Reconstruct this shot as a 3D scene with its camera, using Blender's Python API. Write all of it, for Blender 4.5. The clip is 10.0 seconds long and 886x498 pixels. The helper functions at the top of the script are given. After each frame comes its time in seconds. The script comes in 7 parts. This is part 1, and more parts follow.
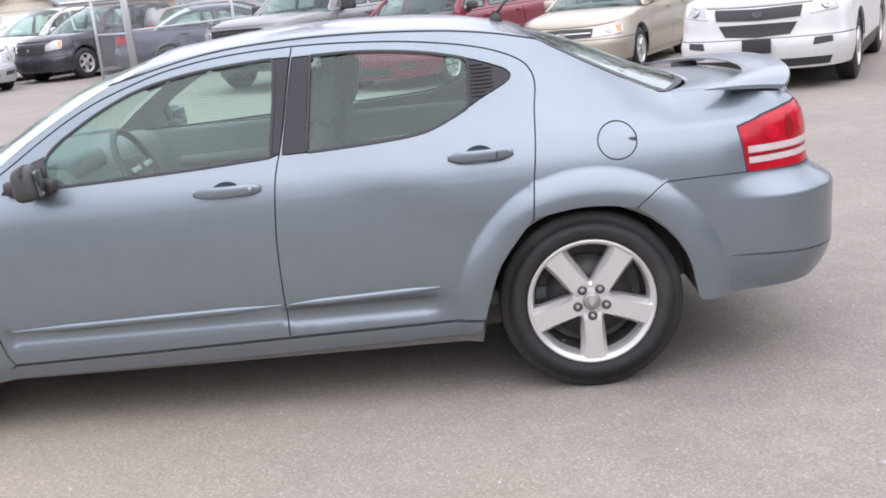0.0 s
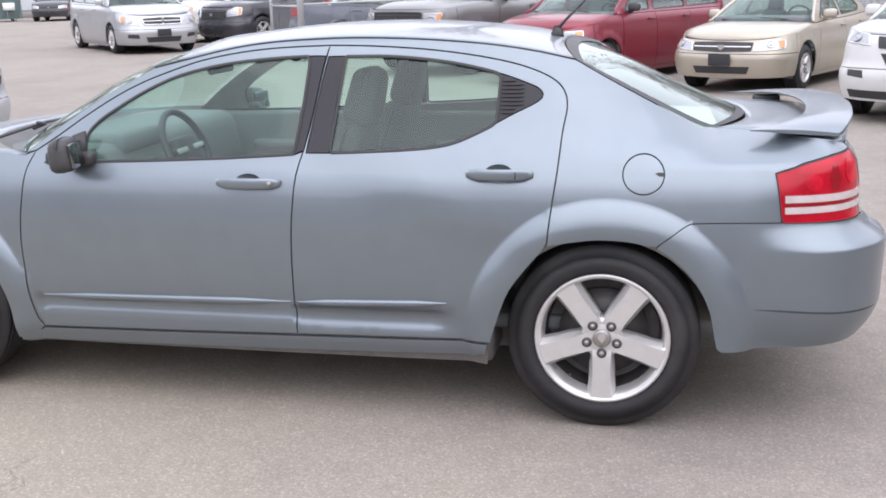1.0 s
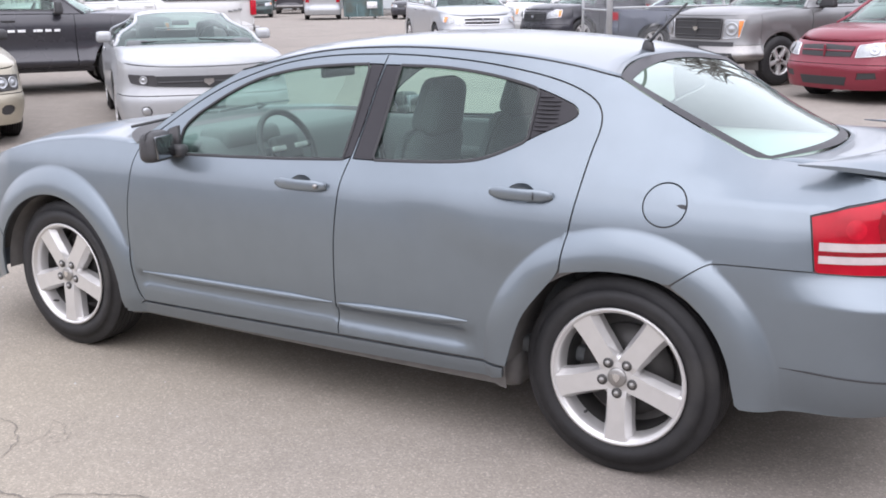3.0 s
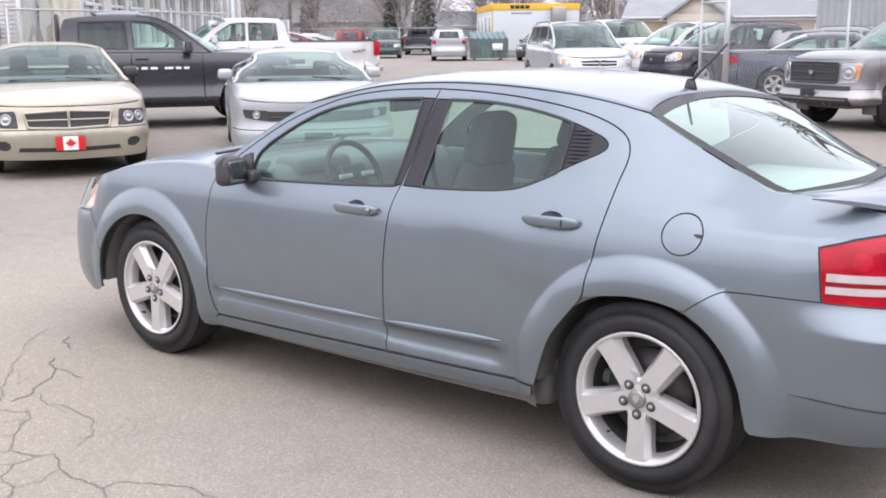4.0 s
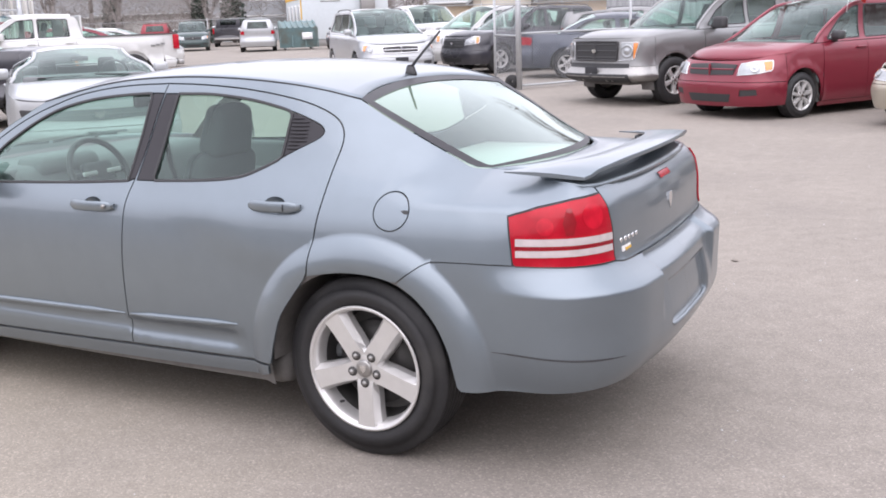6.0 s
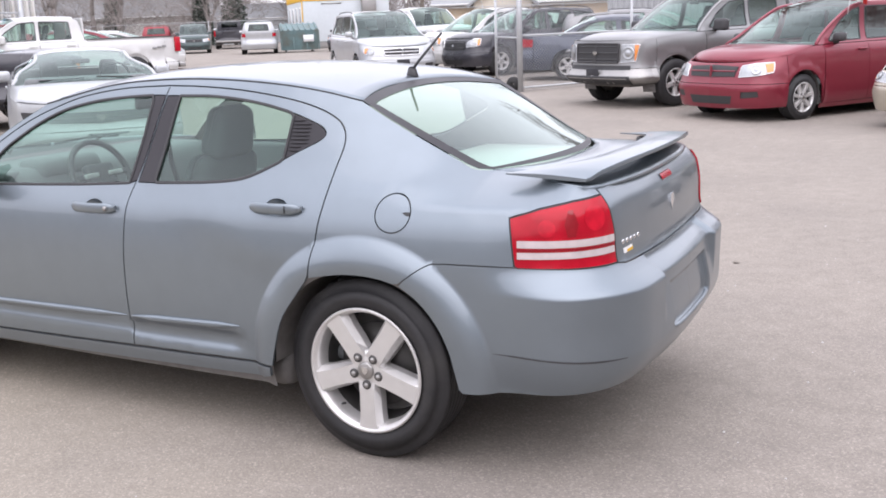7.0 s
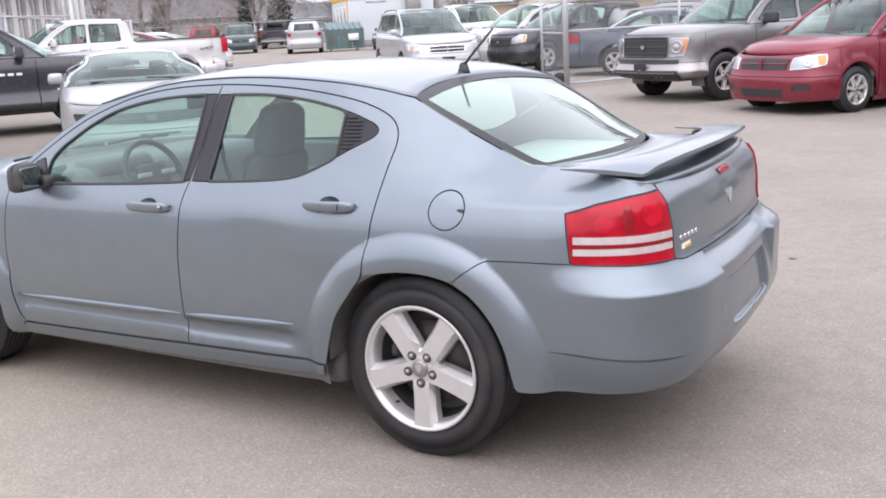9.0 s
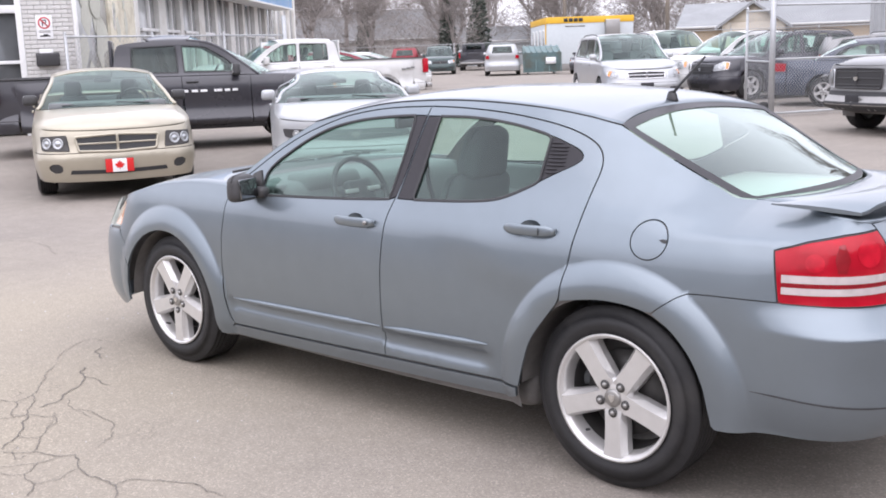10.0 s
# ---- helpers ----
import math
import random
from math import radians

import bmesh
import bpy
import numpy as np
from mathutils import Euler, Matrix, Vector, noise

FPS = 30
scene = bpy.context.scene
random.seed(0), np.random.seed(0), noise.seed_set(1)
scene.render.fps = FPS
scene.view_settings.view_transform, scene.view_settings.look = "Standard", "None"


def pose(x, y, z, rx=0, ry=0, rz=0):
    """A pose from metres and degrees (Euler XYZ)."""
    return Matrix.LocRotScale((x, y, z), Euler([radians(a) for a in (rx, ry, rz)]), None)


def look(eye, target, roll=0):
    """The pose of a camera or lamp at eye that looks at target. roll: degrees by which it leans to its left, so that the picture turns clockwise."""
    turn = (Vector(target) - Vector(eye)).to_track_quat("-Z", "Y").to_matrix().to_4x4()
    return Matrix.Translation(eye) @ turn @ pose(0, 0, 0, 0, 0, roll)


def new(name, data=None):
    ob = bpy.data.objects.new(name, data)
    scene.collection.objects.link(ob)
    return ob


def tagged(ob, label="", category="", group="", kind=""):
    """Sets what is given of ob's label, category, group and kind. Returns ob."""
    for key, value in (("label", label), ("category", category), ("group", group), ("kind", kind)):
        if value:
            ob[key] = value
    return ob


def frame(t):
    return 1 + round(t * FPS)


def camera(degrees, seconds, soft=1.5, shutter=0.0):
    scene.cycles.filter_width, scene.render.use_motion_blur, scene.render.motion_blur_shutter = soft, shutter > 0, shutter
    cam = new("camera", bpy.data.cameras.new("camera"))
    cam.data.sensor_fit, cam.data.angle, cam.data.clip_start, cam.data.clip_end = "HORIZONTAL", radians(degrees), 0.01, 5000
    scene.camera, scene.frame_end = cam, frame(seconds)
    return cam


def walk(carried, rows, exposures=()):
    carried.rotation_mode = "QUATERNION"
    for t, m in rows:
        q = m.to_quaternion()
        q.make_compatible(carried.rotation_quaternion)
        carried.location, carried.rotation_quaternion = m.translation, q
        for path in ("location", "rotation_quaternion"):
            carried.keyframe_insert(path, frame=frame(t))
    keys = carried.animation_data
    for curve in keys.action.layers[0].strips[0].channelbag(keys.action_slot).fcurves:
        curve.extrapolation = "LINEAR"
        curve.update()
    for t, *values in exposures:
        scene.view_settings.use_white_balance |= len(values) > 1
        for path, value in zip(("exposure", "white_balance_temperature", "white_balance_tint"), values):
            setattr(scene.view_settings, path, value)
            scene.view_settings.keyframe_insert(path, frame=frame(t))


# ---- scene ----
from mathutils.geometry import delaunay_2d_cdt
cam = camera(46.0, 10.0, soft=1.8)
PATH = [
    (0, (-0.343, -4.655, 1.568), (-0.442, -2.719, 1.076), -5.9),
    (0.5, (-0.036, -4.645, 1.599), (-0.397, -2.733, 1.135), -3.5),
    (1, (0.215, -4.486, 1.609), (-0.199, -2.593, 1.116), -1.4),
    (1.5, (0.508, -4.263, 1.587), (-0.002, -2.396, 1.082), -2.1),
    (2, (0.812, -4.131, 1.604), (-0.05, -2.41, 1.063), -1.1),
    (2.5, (1.004, -4.0, 1.61), (0.093, -2.298, 1.087), -1.4),
    (2.7, (1.098, -3.985, 1.615), (0.138, -2.301, 1.124), -1.2),
    (3.8, (1.579, -4.032, 1.62), (0.419, -2.464, 1.18), -0.2),
    (4, (1.647, -4.016, 1.604), (0.426, -2.484, 1.204), -0.4),
    (4.5, (1.93, -3.952, 1.613), (0.664, -2.469, 1.169), -0.5),
    (5, (2.066, -3.994, 1.62), (0.973, -2.388, 1.145), -2.1),
    (5.5, (2.078, -3.964, 1.609), (1.112, -2.272, 1.155), -1.9),
    (6, (2.084, -3.965, 1.614), (1.134, -2.258, 1.184), -2.1),
    (7.5, (2.081, -3.963, 1.609), (1.124, -2.259, 1.185), -2.3),
    (8, (2.082, -3.96, 1.606), (1.115, -2.263, 1.178), -2.7),
    (8.5, (2.084, -3.963, 1.609), (1.114, -2.27, 1.172), -3.1),
    (9, (2.038, -3.953, 1.606), (1.011, -2.29, 1.179), -3.0),
    (9.5, (1.998, -3.964, 1.619), (0.781, -2.42, 1.254), -3.1),
    (10, (2.007, -3.997, 1.618), (0.692, -2.536, 1.248), -1.9),
]
walk(cam, [(t, look(e, g, r)) for t, e, g, r in PATH], exposures=[(0.0, 0.88, 6350, 18), (1.5, 0.86, 6350, 18), (3.0, 0.85, 6350, 18), (5.5, 0.89, 6480, 19), (8.5, 0.89, 6480, 19), (10.0, 0.85, 6400, 19)])


# ---- world and sun: overcast spring day ----
world = bpy.data.worlds.new("sky")
scene.world = world
world.use_nodes = True
wn, wl = world.node_tree.nodes, world.node_tree.links
sky = wn.new("ShaderNodeTexSky")
sky.sky_type, sky.sun_disc = "NISHITA", False
sky.sun_elevation, sky.sun_rotation = radians(57), radians(148)
sky.air_density, sky.dust_density, sky.ozone_density = 1.0, 2.0, 1.0
grey = wn.new("ShaderNodeHueSaturation")
grey.inputs["Saturation"].default_value = 0.22
wl.new(sky.outputs["Color"], grey.inputs["Color"])
cloud = wn.new("ShaderNodeMix")
cloud.data_type = "RGBA"
cloud.inputs["Factor"].default_value = 0.9
# a thin overcast: the sky is somewhat darker towards the horizon than overhead
where, height, deep, veil = wn.new("ShaderNodeTexCoord"), wn.new("ShaderNodeSeparateXYZ"), wn.new("ShaderNodeMapRange"), wn.new("ShaderNodeMix")
wl.new(where.outputs["Generated"], height.inputs["Vector"])
wl.new(height.outputs["Z"], deep.inputs["Value"])
deep.inputs["From Min"].default_value, deep.inputs["From Max"].default_value = 0.0, 1.0
veil.data_type = "RGBA"
veil.inputs["A"].default_value = (8.0, 8.25, 8.7, 1)
veil.inputs["B"].default_value = (11.0, 11.65, 12.6, 1)
wl.new(deep.outputs["Result"], veil.inputs["Factor"])
wl.new(veil.outputs["Result"], cloud.inputs["B"])
wl.new(grey.outputs["Color"], cloud.inputs["A"])
wl.new(cloud.outputs["Result"], wn["Background"].inputs["Color"])
wn["Background"].inputs["Strength"].default_value = 0.114
sun_data = bpy.data.lights.new("sun", "SUN")
sun_data.energy, sun_data.angle, sun_data.color = 0.8, radians(85), (1.0, 0.97, 0.93)
sun = new("sun", sun_data)
sun.matrix_world = look((7, -11, 20), (0, 0, 0))
scene.view_settings.exposure = 0.66


# ---- materials ----
def material(name, color, rough=0.5, metal=0.0, vary=0.1, scale=30.0, bump=0.0, coat=0.0, spec=0.5, stain=None, stain_scale=1.5, detail=6.0):
    """A surface with variation at two scales. stain: a colour that comes through in patches."""
    m = bpy.data.materials.new(name)
    m.use_nodes = True
    n, l = m.node_tree.nodes, m.node_tree.links
    b = n["Principled BSDF"]
    b.inputs["Metallic"].default_value, b.inputs["Coat Weight"].default_value = metal, coat
    b.inputs["Coat Roughness"].default_value, b.inputs["Specular IOR Level"].default_value = 0.05, spec
    co = n.new("ShaderNodeTexCoord")
    fine, wide = n.new("ShaderNodeTexNoise"), n.new("ShaderNodeTexNoise")
    for node, s in ((fine, scale), (wide, scale * 0.07)):
        l.new(co.outputs["Object"], node.inputs["Vector"])
        node.inputs["Scale"].default_value, node.inputs["Detail"].default_value = s, detail
    add = n.new("ShaderNodeMath")
    add.operation = "ADD"
    l.new(fine.outputs["Fac"], add.inputs[0])
    l.new(wide.outputs["Fac"], add.inputs[1])
    ramp = n.new("ShaderNodeMapRange")
    ramp.inputs["From Min"].default_value, ramp.inputs["From Max"].default_value = 0.6, 1.4
    ramp.inputs["To Min"].default_value, ramp.inputs["To Max"].default_value = 1 - vary, 1 + vary
    l.new(add.outputs[0], ramp.inputs["Value"])
    mul = n.new("ShaderNodeMix")
    mul.data_type, mul.blend_type = "RGBA", "MULTIPLY"
    mul.inputs["Factor"].default_value = 1.0
    mul.inputs["A"].default_value = (*color, 1)
    l.new(ramp.outputs["Result"], mul.inputs["B"])
    out = mul.outputs["Result"]
    if stain:
        sn, sr, mix = n.new("ShaderNodeTexNoise"), n.new("ShaderNodeMapRange"), n.new("ShaderNodeMix")
        l.new(co.outputs["Object"], sn.inputs["Vector"])
        sn.inputs["Scale"].default_value, sn.inputs["Detail"].default_value = stain_scale, 8
        sr.inputs["From Min"].default_value, sr.inputs["From Max"].default_value = 0.5, 0.72
        l.new(sn.outputs["Fac"], sr.inputs["Value"])
        mix.data_type = "RGBA"
        l.new(sr.outputs["Result"], mix.inputs["Factor"])
        l.new(out, mix.inputs["A"])
        mix.inputs["B"].default_value = (*stain, 1)
        out = mix.outputs["Result"]
    l.new(out, b.inputs["Base Color"])
    rr = n.new("ShaderNodeMapRange")
    rr.inputs["To Min"].default_value, rr.inputs["To Max"].default_value = max(0.02, rough - 0.08), min(1, rough + 0.08)
    l.new(wide.outputs["Fac"], rr.inputs["Value"])
    l.new(rr.outputs["Result"], b.inputs["Roughness"])
    if bump:
        bn = n.new("ShaderNodeBump")
        bn.inputs["Strength"].default_value, bn.inputs["Distance"].default_value = bump, 0.01
        l.new(fine.outputs["Fac"], bn.inputs["Height"])
        l.new(bn.outputs["Normal"], b.inputs["Normal"])
    return m


def car_paint(name, color, metal=0.55, rough=0.34, coat=0.45):
    return material(name, color, rough=rough, metal=metal, vary=0.05, scale=9.0, coat=coat)


def pane_glass(name, tint, power=3.0):
    """A thin pane: tinted, with a mirror-like gloss."""
    m = bpy.data.materials.new(name)
    m.use_nodes = True
    n, l = m.node_tree.nodes, m.node_tree.links
    n.remove(n["Principled BSDF"])
    t, g, f, mix = n.new("ShaderNodeBsdfTransparent"), n.new("ShaderNodeBsdfGlossy"), n.new("ShaderNodeLayerWeight"), n.new("ShaderNodeMixShader")
    p, r = n.new("ShaderNodeMath"), n.new("ShaderNodeMapRange")
    p.operation = "POWER"
    p.inputs[1].default_value = power
    r.inputs["To Min"].default_value, r.inputs["To Max"].default_value = 0.05, 0.97
    t.inputs["Color"].default_value = (*tint, 1)
    g.inputs["Roughness"].default_value = 0.02
    g.inputs["Color"].default_value = (0.90, 1.0, 0.965, 1)
    f.inputs["Blend"].default_value = 0.5
    l.new(f.outputs["Facing"], p.inputs[0])
    l.new(p.outputs[0], r.inputs["Value"])
    l.new(r.outputs["Result"], mix.inputs["Fac"])
    l.new(t.outputs["BSDF"], mix.inputs[1])
    l.new(g.outputs["BSDF"], mix.inputs[2])
    l.new(mix.outputs["Shader"], n["Material Output"].inputs["Surface"])
    return m


BLUE_GREY = car_paint("steel_blue_paint", (0.200, 0.234, 0.262), 0.72, 0.375, 0.58)
SILVER = car_paint("silver_paint", (0.43, 0.44, 0.45), 0.5, 0.32)
PALE_SILVER = car_paint("pale_silver_paint", (0.40, 0.41, 0.42), 0.25, 0.3, 0.3)
WHITE = car_paint("white_paint", (0.58, 0.58, 0.57), 0.0, 0.3, 0.3)
RED = car_paint("red_paint", (0.20, 0.018, 0.034), 0.25, 0.32)
DARK_RED = car_paint("dark_red_paint", (0.25, 0.02, 0.03), 0.2, 0.3)
BEIGE = car_paint("beige_paint", (0.43, 0.39, 0.31), 0.45, 0.33)
GOLD = car_paint("light_gold_paint", (0.43, 0.385, 0.315), 0.4, 0.33)
BLACK = car_paint("black_paint", (0.043, 0.042, 0.050), 0.1, 0.28)
NAVY = car_paint("dark_blue_paint", (0.05, 0.06, 0.085), 0.3, 0.3)
GREY = car_paint("grey_paint", (0.25, 0.25, 0.25), 0.5, 0.33)
GREEN = car_paint("dark_green_paint", (0.05, 0.075, 0.075), 0.3, 0.32)
GLASS = pane_glass("window_glass", (0.72, 0.89, 0.82))
REAR_GLASS = pane_glass("rear_window_glass", (0.72, 0.89, 0.82), 3.1)
SCREEN_GLASS = pane_glass("windscreen_glass", (0.66, 0.80, 0.75), 5.4)
DARK_GLASS = pane_glass("tinted_window_glass", (0.22, 0.25, 0.25))
CLEAR = pane_glass("clear_lens", (0.9, 0.92, 0.92))
TYRE = material("tyre_rubber", (0.018, 0.0175, 0.0188), 0.62, vary=0.3, scale=40, bump=0.15, stain=(0.036, 0.034, 0.033), stain_scale=5)
ALLOY = material("silver_alloy", (0.62, 0.61, 0.60), 0.34, 0.55, vary=0.06, scale=25, coat=0.3)
# alloy darkened for the shade inside the wheels; also a dark lamp housing
ALLOY_DARK = material("alloy_shade_and_housing", (0.075, 0.072, 0.07), 0.5, 0.4, vary=0.25, scale=20)
STEEL = material("steel", (0.35, 0.34, 0.33), 0.42, 0.9, vary=0.15, scale=30)
MIRROR = material("mirror_silver", (0.20, 0.21, 0.22), 0.06, 1.0, vary=0.03, scale=8)
CHROME = material("chrome", (0.75, 0.75, 0.76), 0.12, 1.0, vary=0.04, scale=15)
TRIM = material("black_plastic_trim", (0.042, 0.041, 0.043), 0.5, vary=0.12, scale=60, bump=0.08)
PILLAR = material("pillar_film", (0.030, 0.028, 0.032), 0.45, vary=0.08, scale=40, spec=0.3)
DARK = material("dusty_underbody", (0.15, 0.142, 0.136), 0.85, vary=0.3, scale=20)
SEAL = material("rubber_seal", (0.03, 0.03, 0.032), 0.6, vary=0.1, scale=50)
CLOTH = material("grey_seat_cloth", (0.105, 0.111, 0.115), 0.9, vary=0.12, scale=50)
INNER = material("grey_cabin_plastic", (0.135, 0.143, 0.146), 0.7, vary=0.1, scale=80, bump=0.1)
LINER = material("light_headliner", (0.45, 0.45, 0.43), 0.9, vary=0.06, scale=90)
LAMP_RED = material("red_lamp_lens", (0.40, 0.006, 0.018), 0.22, vary=0.3, scale=14, coat=0.15, spec=0.25)
LAMP_DEEP = material("deep_red_lamp_rim", (0.24, 0.004, 0.010), 0.25, vary=0.3, scale=30, coat=0.15)
LAMP_BRIGHT = material("bright_red_reflector", (0.52, 0.010, 0.026), 0.25, vary=0.35, scale=25, coat=0.15, spec=0.25)
LAMP_WHITE = material("white_lamp_lens", (0.52, 0.45, 0.45), 0.2, vary=0.2, scale=30, coat=1.0)
LAMP_AMBER = material("amber_lamp_lens", (0.75, 0.25, 0.05), 0.15, vary=0.15, scale=30, coat=1.0)
REFLECTOR = material("lamp_reflector", (0.40, 0.41, 0.42), 0.3, 0.85, vary=0.2, scale=25)
PLATE_DARK = material("blank_plate", (0.025, 0.025, 0.03), 0.5, vary=0.1)
PLATE_RED = material("plate_red", (0.62, 0.02, 0.02), 0.4, vary=0.05)
PLATE_WHITE = material("plate_white", (0.8, 0.8, 0.8), 0.4, vary=0.04)
YELLOW = material("yellow_paint", (0.72, 0.42, 0.03), 0.5, vary=0.08, scale=8)


# ---- making meshes ----
def mesh_of(name, data, smooth=True):
    verts, faces = data[0], data[1]
    me = bpy.data.meshes.new(name)
    me.from_pydata([tuple(float(c) for c in v) for v in verts], [], faces)
    me.polygons.foreach_set("use_smooth", [smooth] * len(me.polygons))
    me.update()
    if len(data) > 2:
        me.normals_split_custom_set_from_vertices([tuple(float(c) for c in v) for v in data[2]])
    return me


def part(name, data, mat, parent, label="", smooth=True):
    """One mesh object under a thing or a part. data: a mesh, a bmesh, or vertices and faces (and normals)."""
    if isinstance(data, bmesh.types.BMesh):
        me = bpy.data.meshes.new(name)
        data.to_mesh(me)
        data.free()
    elif isinstance(data, tuple):
        me = mesh_of(name, data, smooth)
    else:
        me = data
    if mat and not me.materials:
        me.materials.append(mat)
    ob = new(name, me)
    if mat in (GLASS, SCREEN_GLASS, REAR_GLASS, DARK_GLASS, CLEAR):
        ob.visible_shadow = False
    ob.parent = parent
    if label:
        tagged(ob, label)
    return ob


def thing(name, label, category, m=None, group="", kind=""):
    ob = new(name)
    ob.empty_display_size = 0.2
    if m:
        ob.matrix_world = m
    return tagged(ob, label, category, group, kind)


def solid(name, data, mat, label, category="", kind="", group="", m=None, smooth=True):
    """A thing that is a single mesh."""
    ob = part(name, data, mat, None, "", smooth)
    if m:
        ob.matrix_world = m
    return tagged(ob, label, category, group, kind)


def joined(*datas):
    v, f = [], []
    for d in datas:
        k = len(v)
        v += [tuple(q) for q in d[0]]
        f += [tuple(i + k for i in face) for face in d[1]]
    return v, f


def moved(data, m):
    return [tuple(m @ Vector(v)) for v in data[0]], data[1]


def flipped(data):
    """Mirrored to the other side of the car."""
    return ([(v[0], -v[1], v[2]) for v in data[0]], [tuple(f)[::-1] for f in data[1]])


def rbox(c, s, bevel=0.01, taper=1.0, seg=2):
    """A box with rounded edges. taper: how wide its top is against its foot."""
    bm = bmesh.new()
    bmesh.ops.create_cube(bm, size=1)
    for v in bm.verts:
        k = taper if v.co.z > 0 else 1
        v.co = Vector((v.co.x * s[0] * k, v.co.y * s[1] * k, v.co.z * s[2]))
    if bevel:
        bmesh.ops.bevel(bm, geom=bm.edges[:], offset=min(bevel, min(s) * 0.45), segments=seg, profile=0.6, affect="EDGES")
    bm.verts.ensure_lookup_table()
    v = [tuple(q.co + Vector(c)) for q in bm.verts]
    f = [tuple(q.index for q in face.verts) for face in bm.faces]
    bm.free()
    return v, f


def lathe(profile, n=32, axis="y", c=(0, 0, 0)):
    """A body turned round an axis; profile: rows of radius and place along the axis."""
    rows = []
    for k in range(n):
        a = 2 * math.pi * k / n
        ca, sa = math.cos(a), math.sin(a)
        r = []
        for rad, h in profile:
            q = {"y": (rad * ca, h, rad * sa), "z": (rad * ca, rad * sa, h), "x": (h, rad * ca, rad * sa)}[axis]
            r.append((q[0] + c[0], q[1] + c[1], q[2] + c[2]))
        rows.append(r)
    return sheet(rows, closed_u=True)


def tube(pts, r, n=8, r2=None):
    """A round bar along points, tapering from r to r2; closed at both ends."""
    p = [Vector(q) for q in pts]
    rows = []
    for i, q in enumerate(p):
        d = (p[min(i + 1, len(p) - 1)] - p[max(i - 1, 0)]).normalized()
        a = d.cross(Vector((0, 0, 1)))
        if a.length < 1e-3:
            a = d.cross(Vector((1, 0, 0)))
        a.normalize()
        b = d.cross(a)
        rad = r + ((r2 if r2 is not None else r) - r) * i / max(1, len(p) - 1)
        rows.append([tuple(q + (a * math.cos(t) + b * math.sin(t)) * rad) for t in [2 * math.pi * k / n for k in range(n)]])
    v, f = sheet(rows, closed_v=True)
    f.append(tuple(range(n))[::-1])
    f.append(tuple(len(v) - n + k for k in range(n)))
    return [tuple(q) for q in v], f


def slab(poly, lift, depth, axis="y"):
    """A flat plate from a polygon: (a, b) in the plane, from lift to lift + depth along the axis."""
    k = len(poly)
    put = {"y": lambda a, b, h: (a, h, b), "z": lambda a, b, h: (a, b, h), "x": lambda a, b, h: (h, a, b)}[axis]
    v = [put(a, b, lift) for a, b in poly] + [put(a, b, lift + depth) for a, b in poly]
    f = [tuple(range(k)), tuple(range(k, 2 * k))[::-1]] + [(i, i + k, (i + 1) % k + k, (i + 1) % k) for i in range(k)]
    bm = bmesh.new()
    vs = [bm.verts.new(q) for q in v]
    for face in f:
        bm.faces.new([vs[i] for i in face])
    bmesh.ops.recalc_face_normals(bm, faces=bm.faces[:])
    bm.verts.index_update()
    f = [tuple(q.index for q in face.verts) for face in bm.faces]
    bm.free()
    return v, f


def thick_sheet(rows, d, **kw):
    """A grid of points given thickness d on its lower side."""
    v, f = sheet(rows, **kw)
    me = bpy.data.meshes.new("t")
    me.from_pydata([tuple(q) for q in v], [], f)
    bm = bmesh.new()
    bm.from_mesh(me)
    bpy.data.meshes.remove(me)
    bmesh.ops.recalc_face_normals(bm, faces=bm.faces[:])
    up = sum(face.normal.z for face in bm.faces)
    if up < 0:
        bmesh.ops.reverse_faces(bm, faces=bm.faces[:])
    bmesh.ops.solidify(bm, geom=bm.faces[:], thickness=d)
    bm.verts.index_update()
    out = [tuple(q.co) for q in bm.verts], [tuple(q.index for q in face.verts) for face in bm.faces]
    bm.free()
    return out

# ---- curves and car-body surfaces ----
def smooth_curve(pts, n=8, closed=False):
    """Catmull-Rom curve through pts."""
    p = [np.array(q, float) for q in pts]
    if closed:
        p = [p[-1]] + p + [p[0], p[1]]
    else:
        p = [2 * p[0] - p[1]] + p + [2 * p[-1] - p[-2]]
    out = []
    for i in range(1, len(p) - 2):
        a, b, c, d = p[i - 1:i + 3]
        for k in range(n):
            t = k / n
            out.append(0.5 * (2 * b + (c - a) * t + (2 * a - 5 * b + 4 * c - d) * t * t + (3 * b - a - 3 * c + d) * t ** 3))
    if not closed:
        out.append(p[-2])
    return [tuple(q) for q in out]


def sstep(a, b, v):
    t = np.clip((v - a) / (b - a), 0, 1)
    return t * t * (3 - 2 * t)


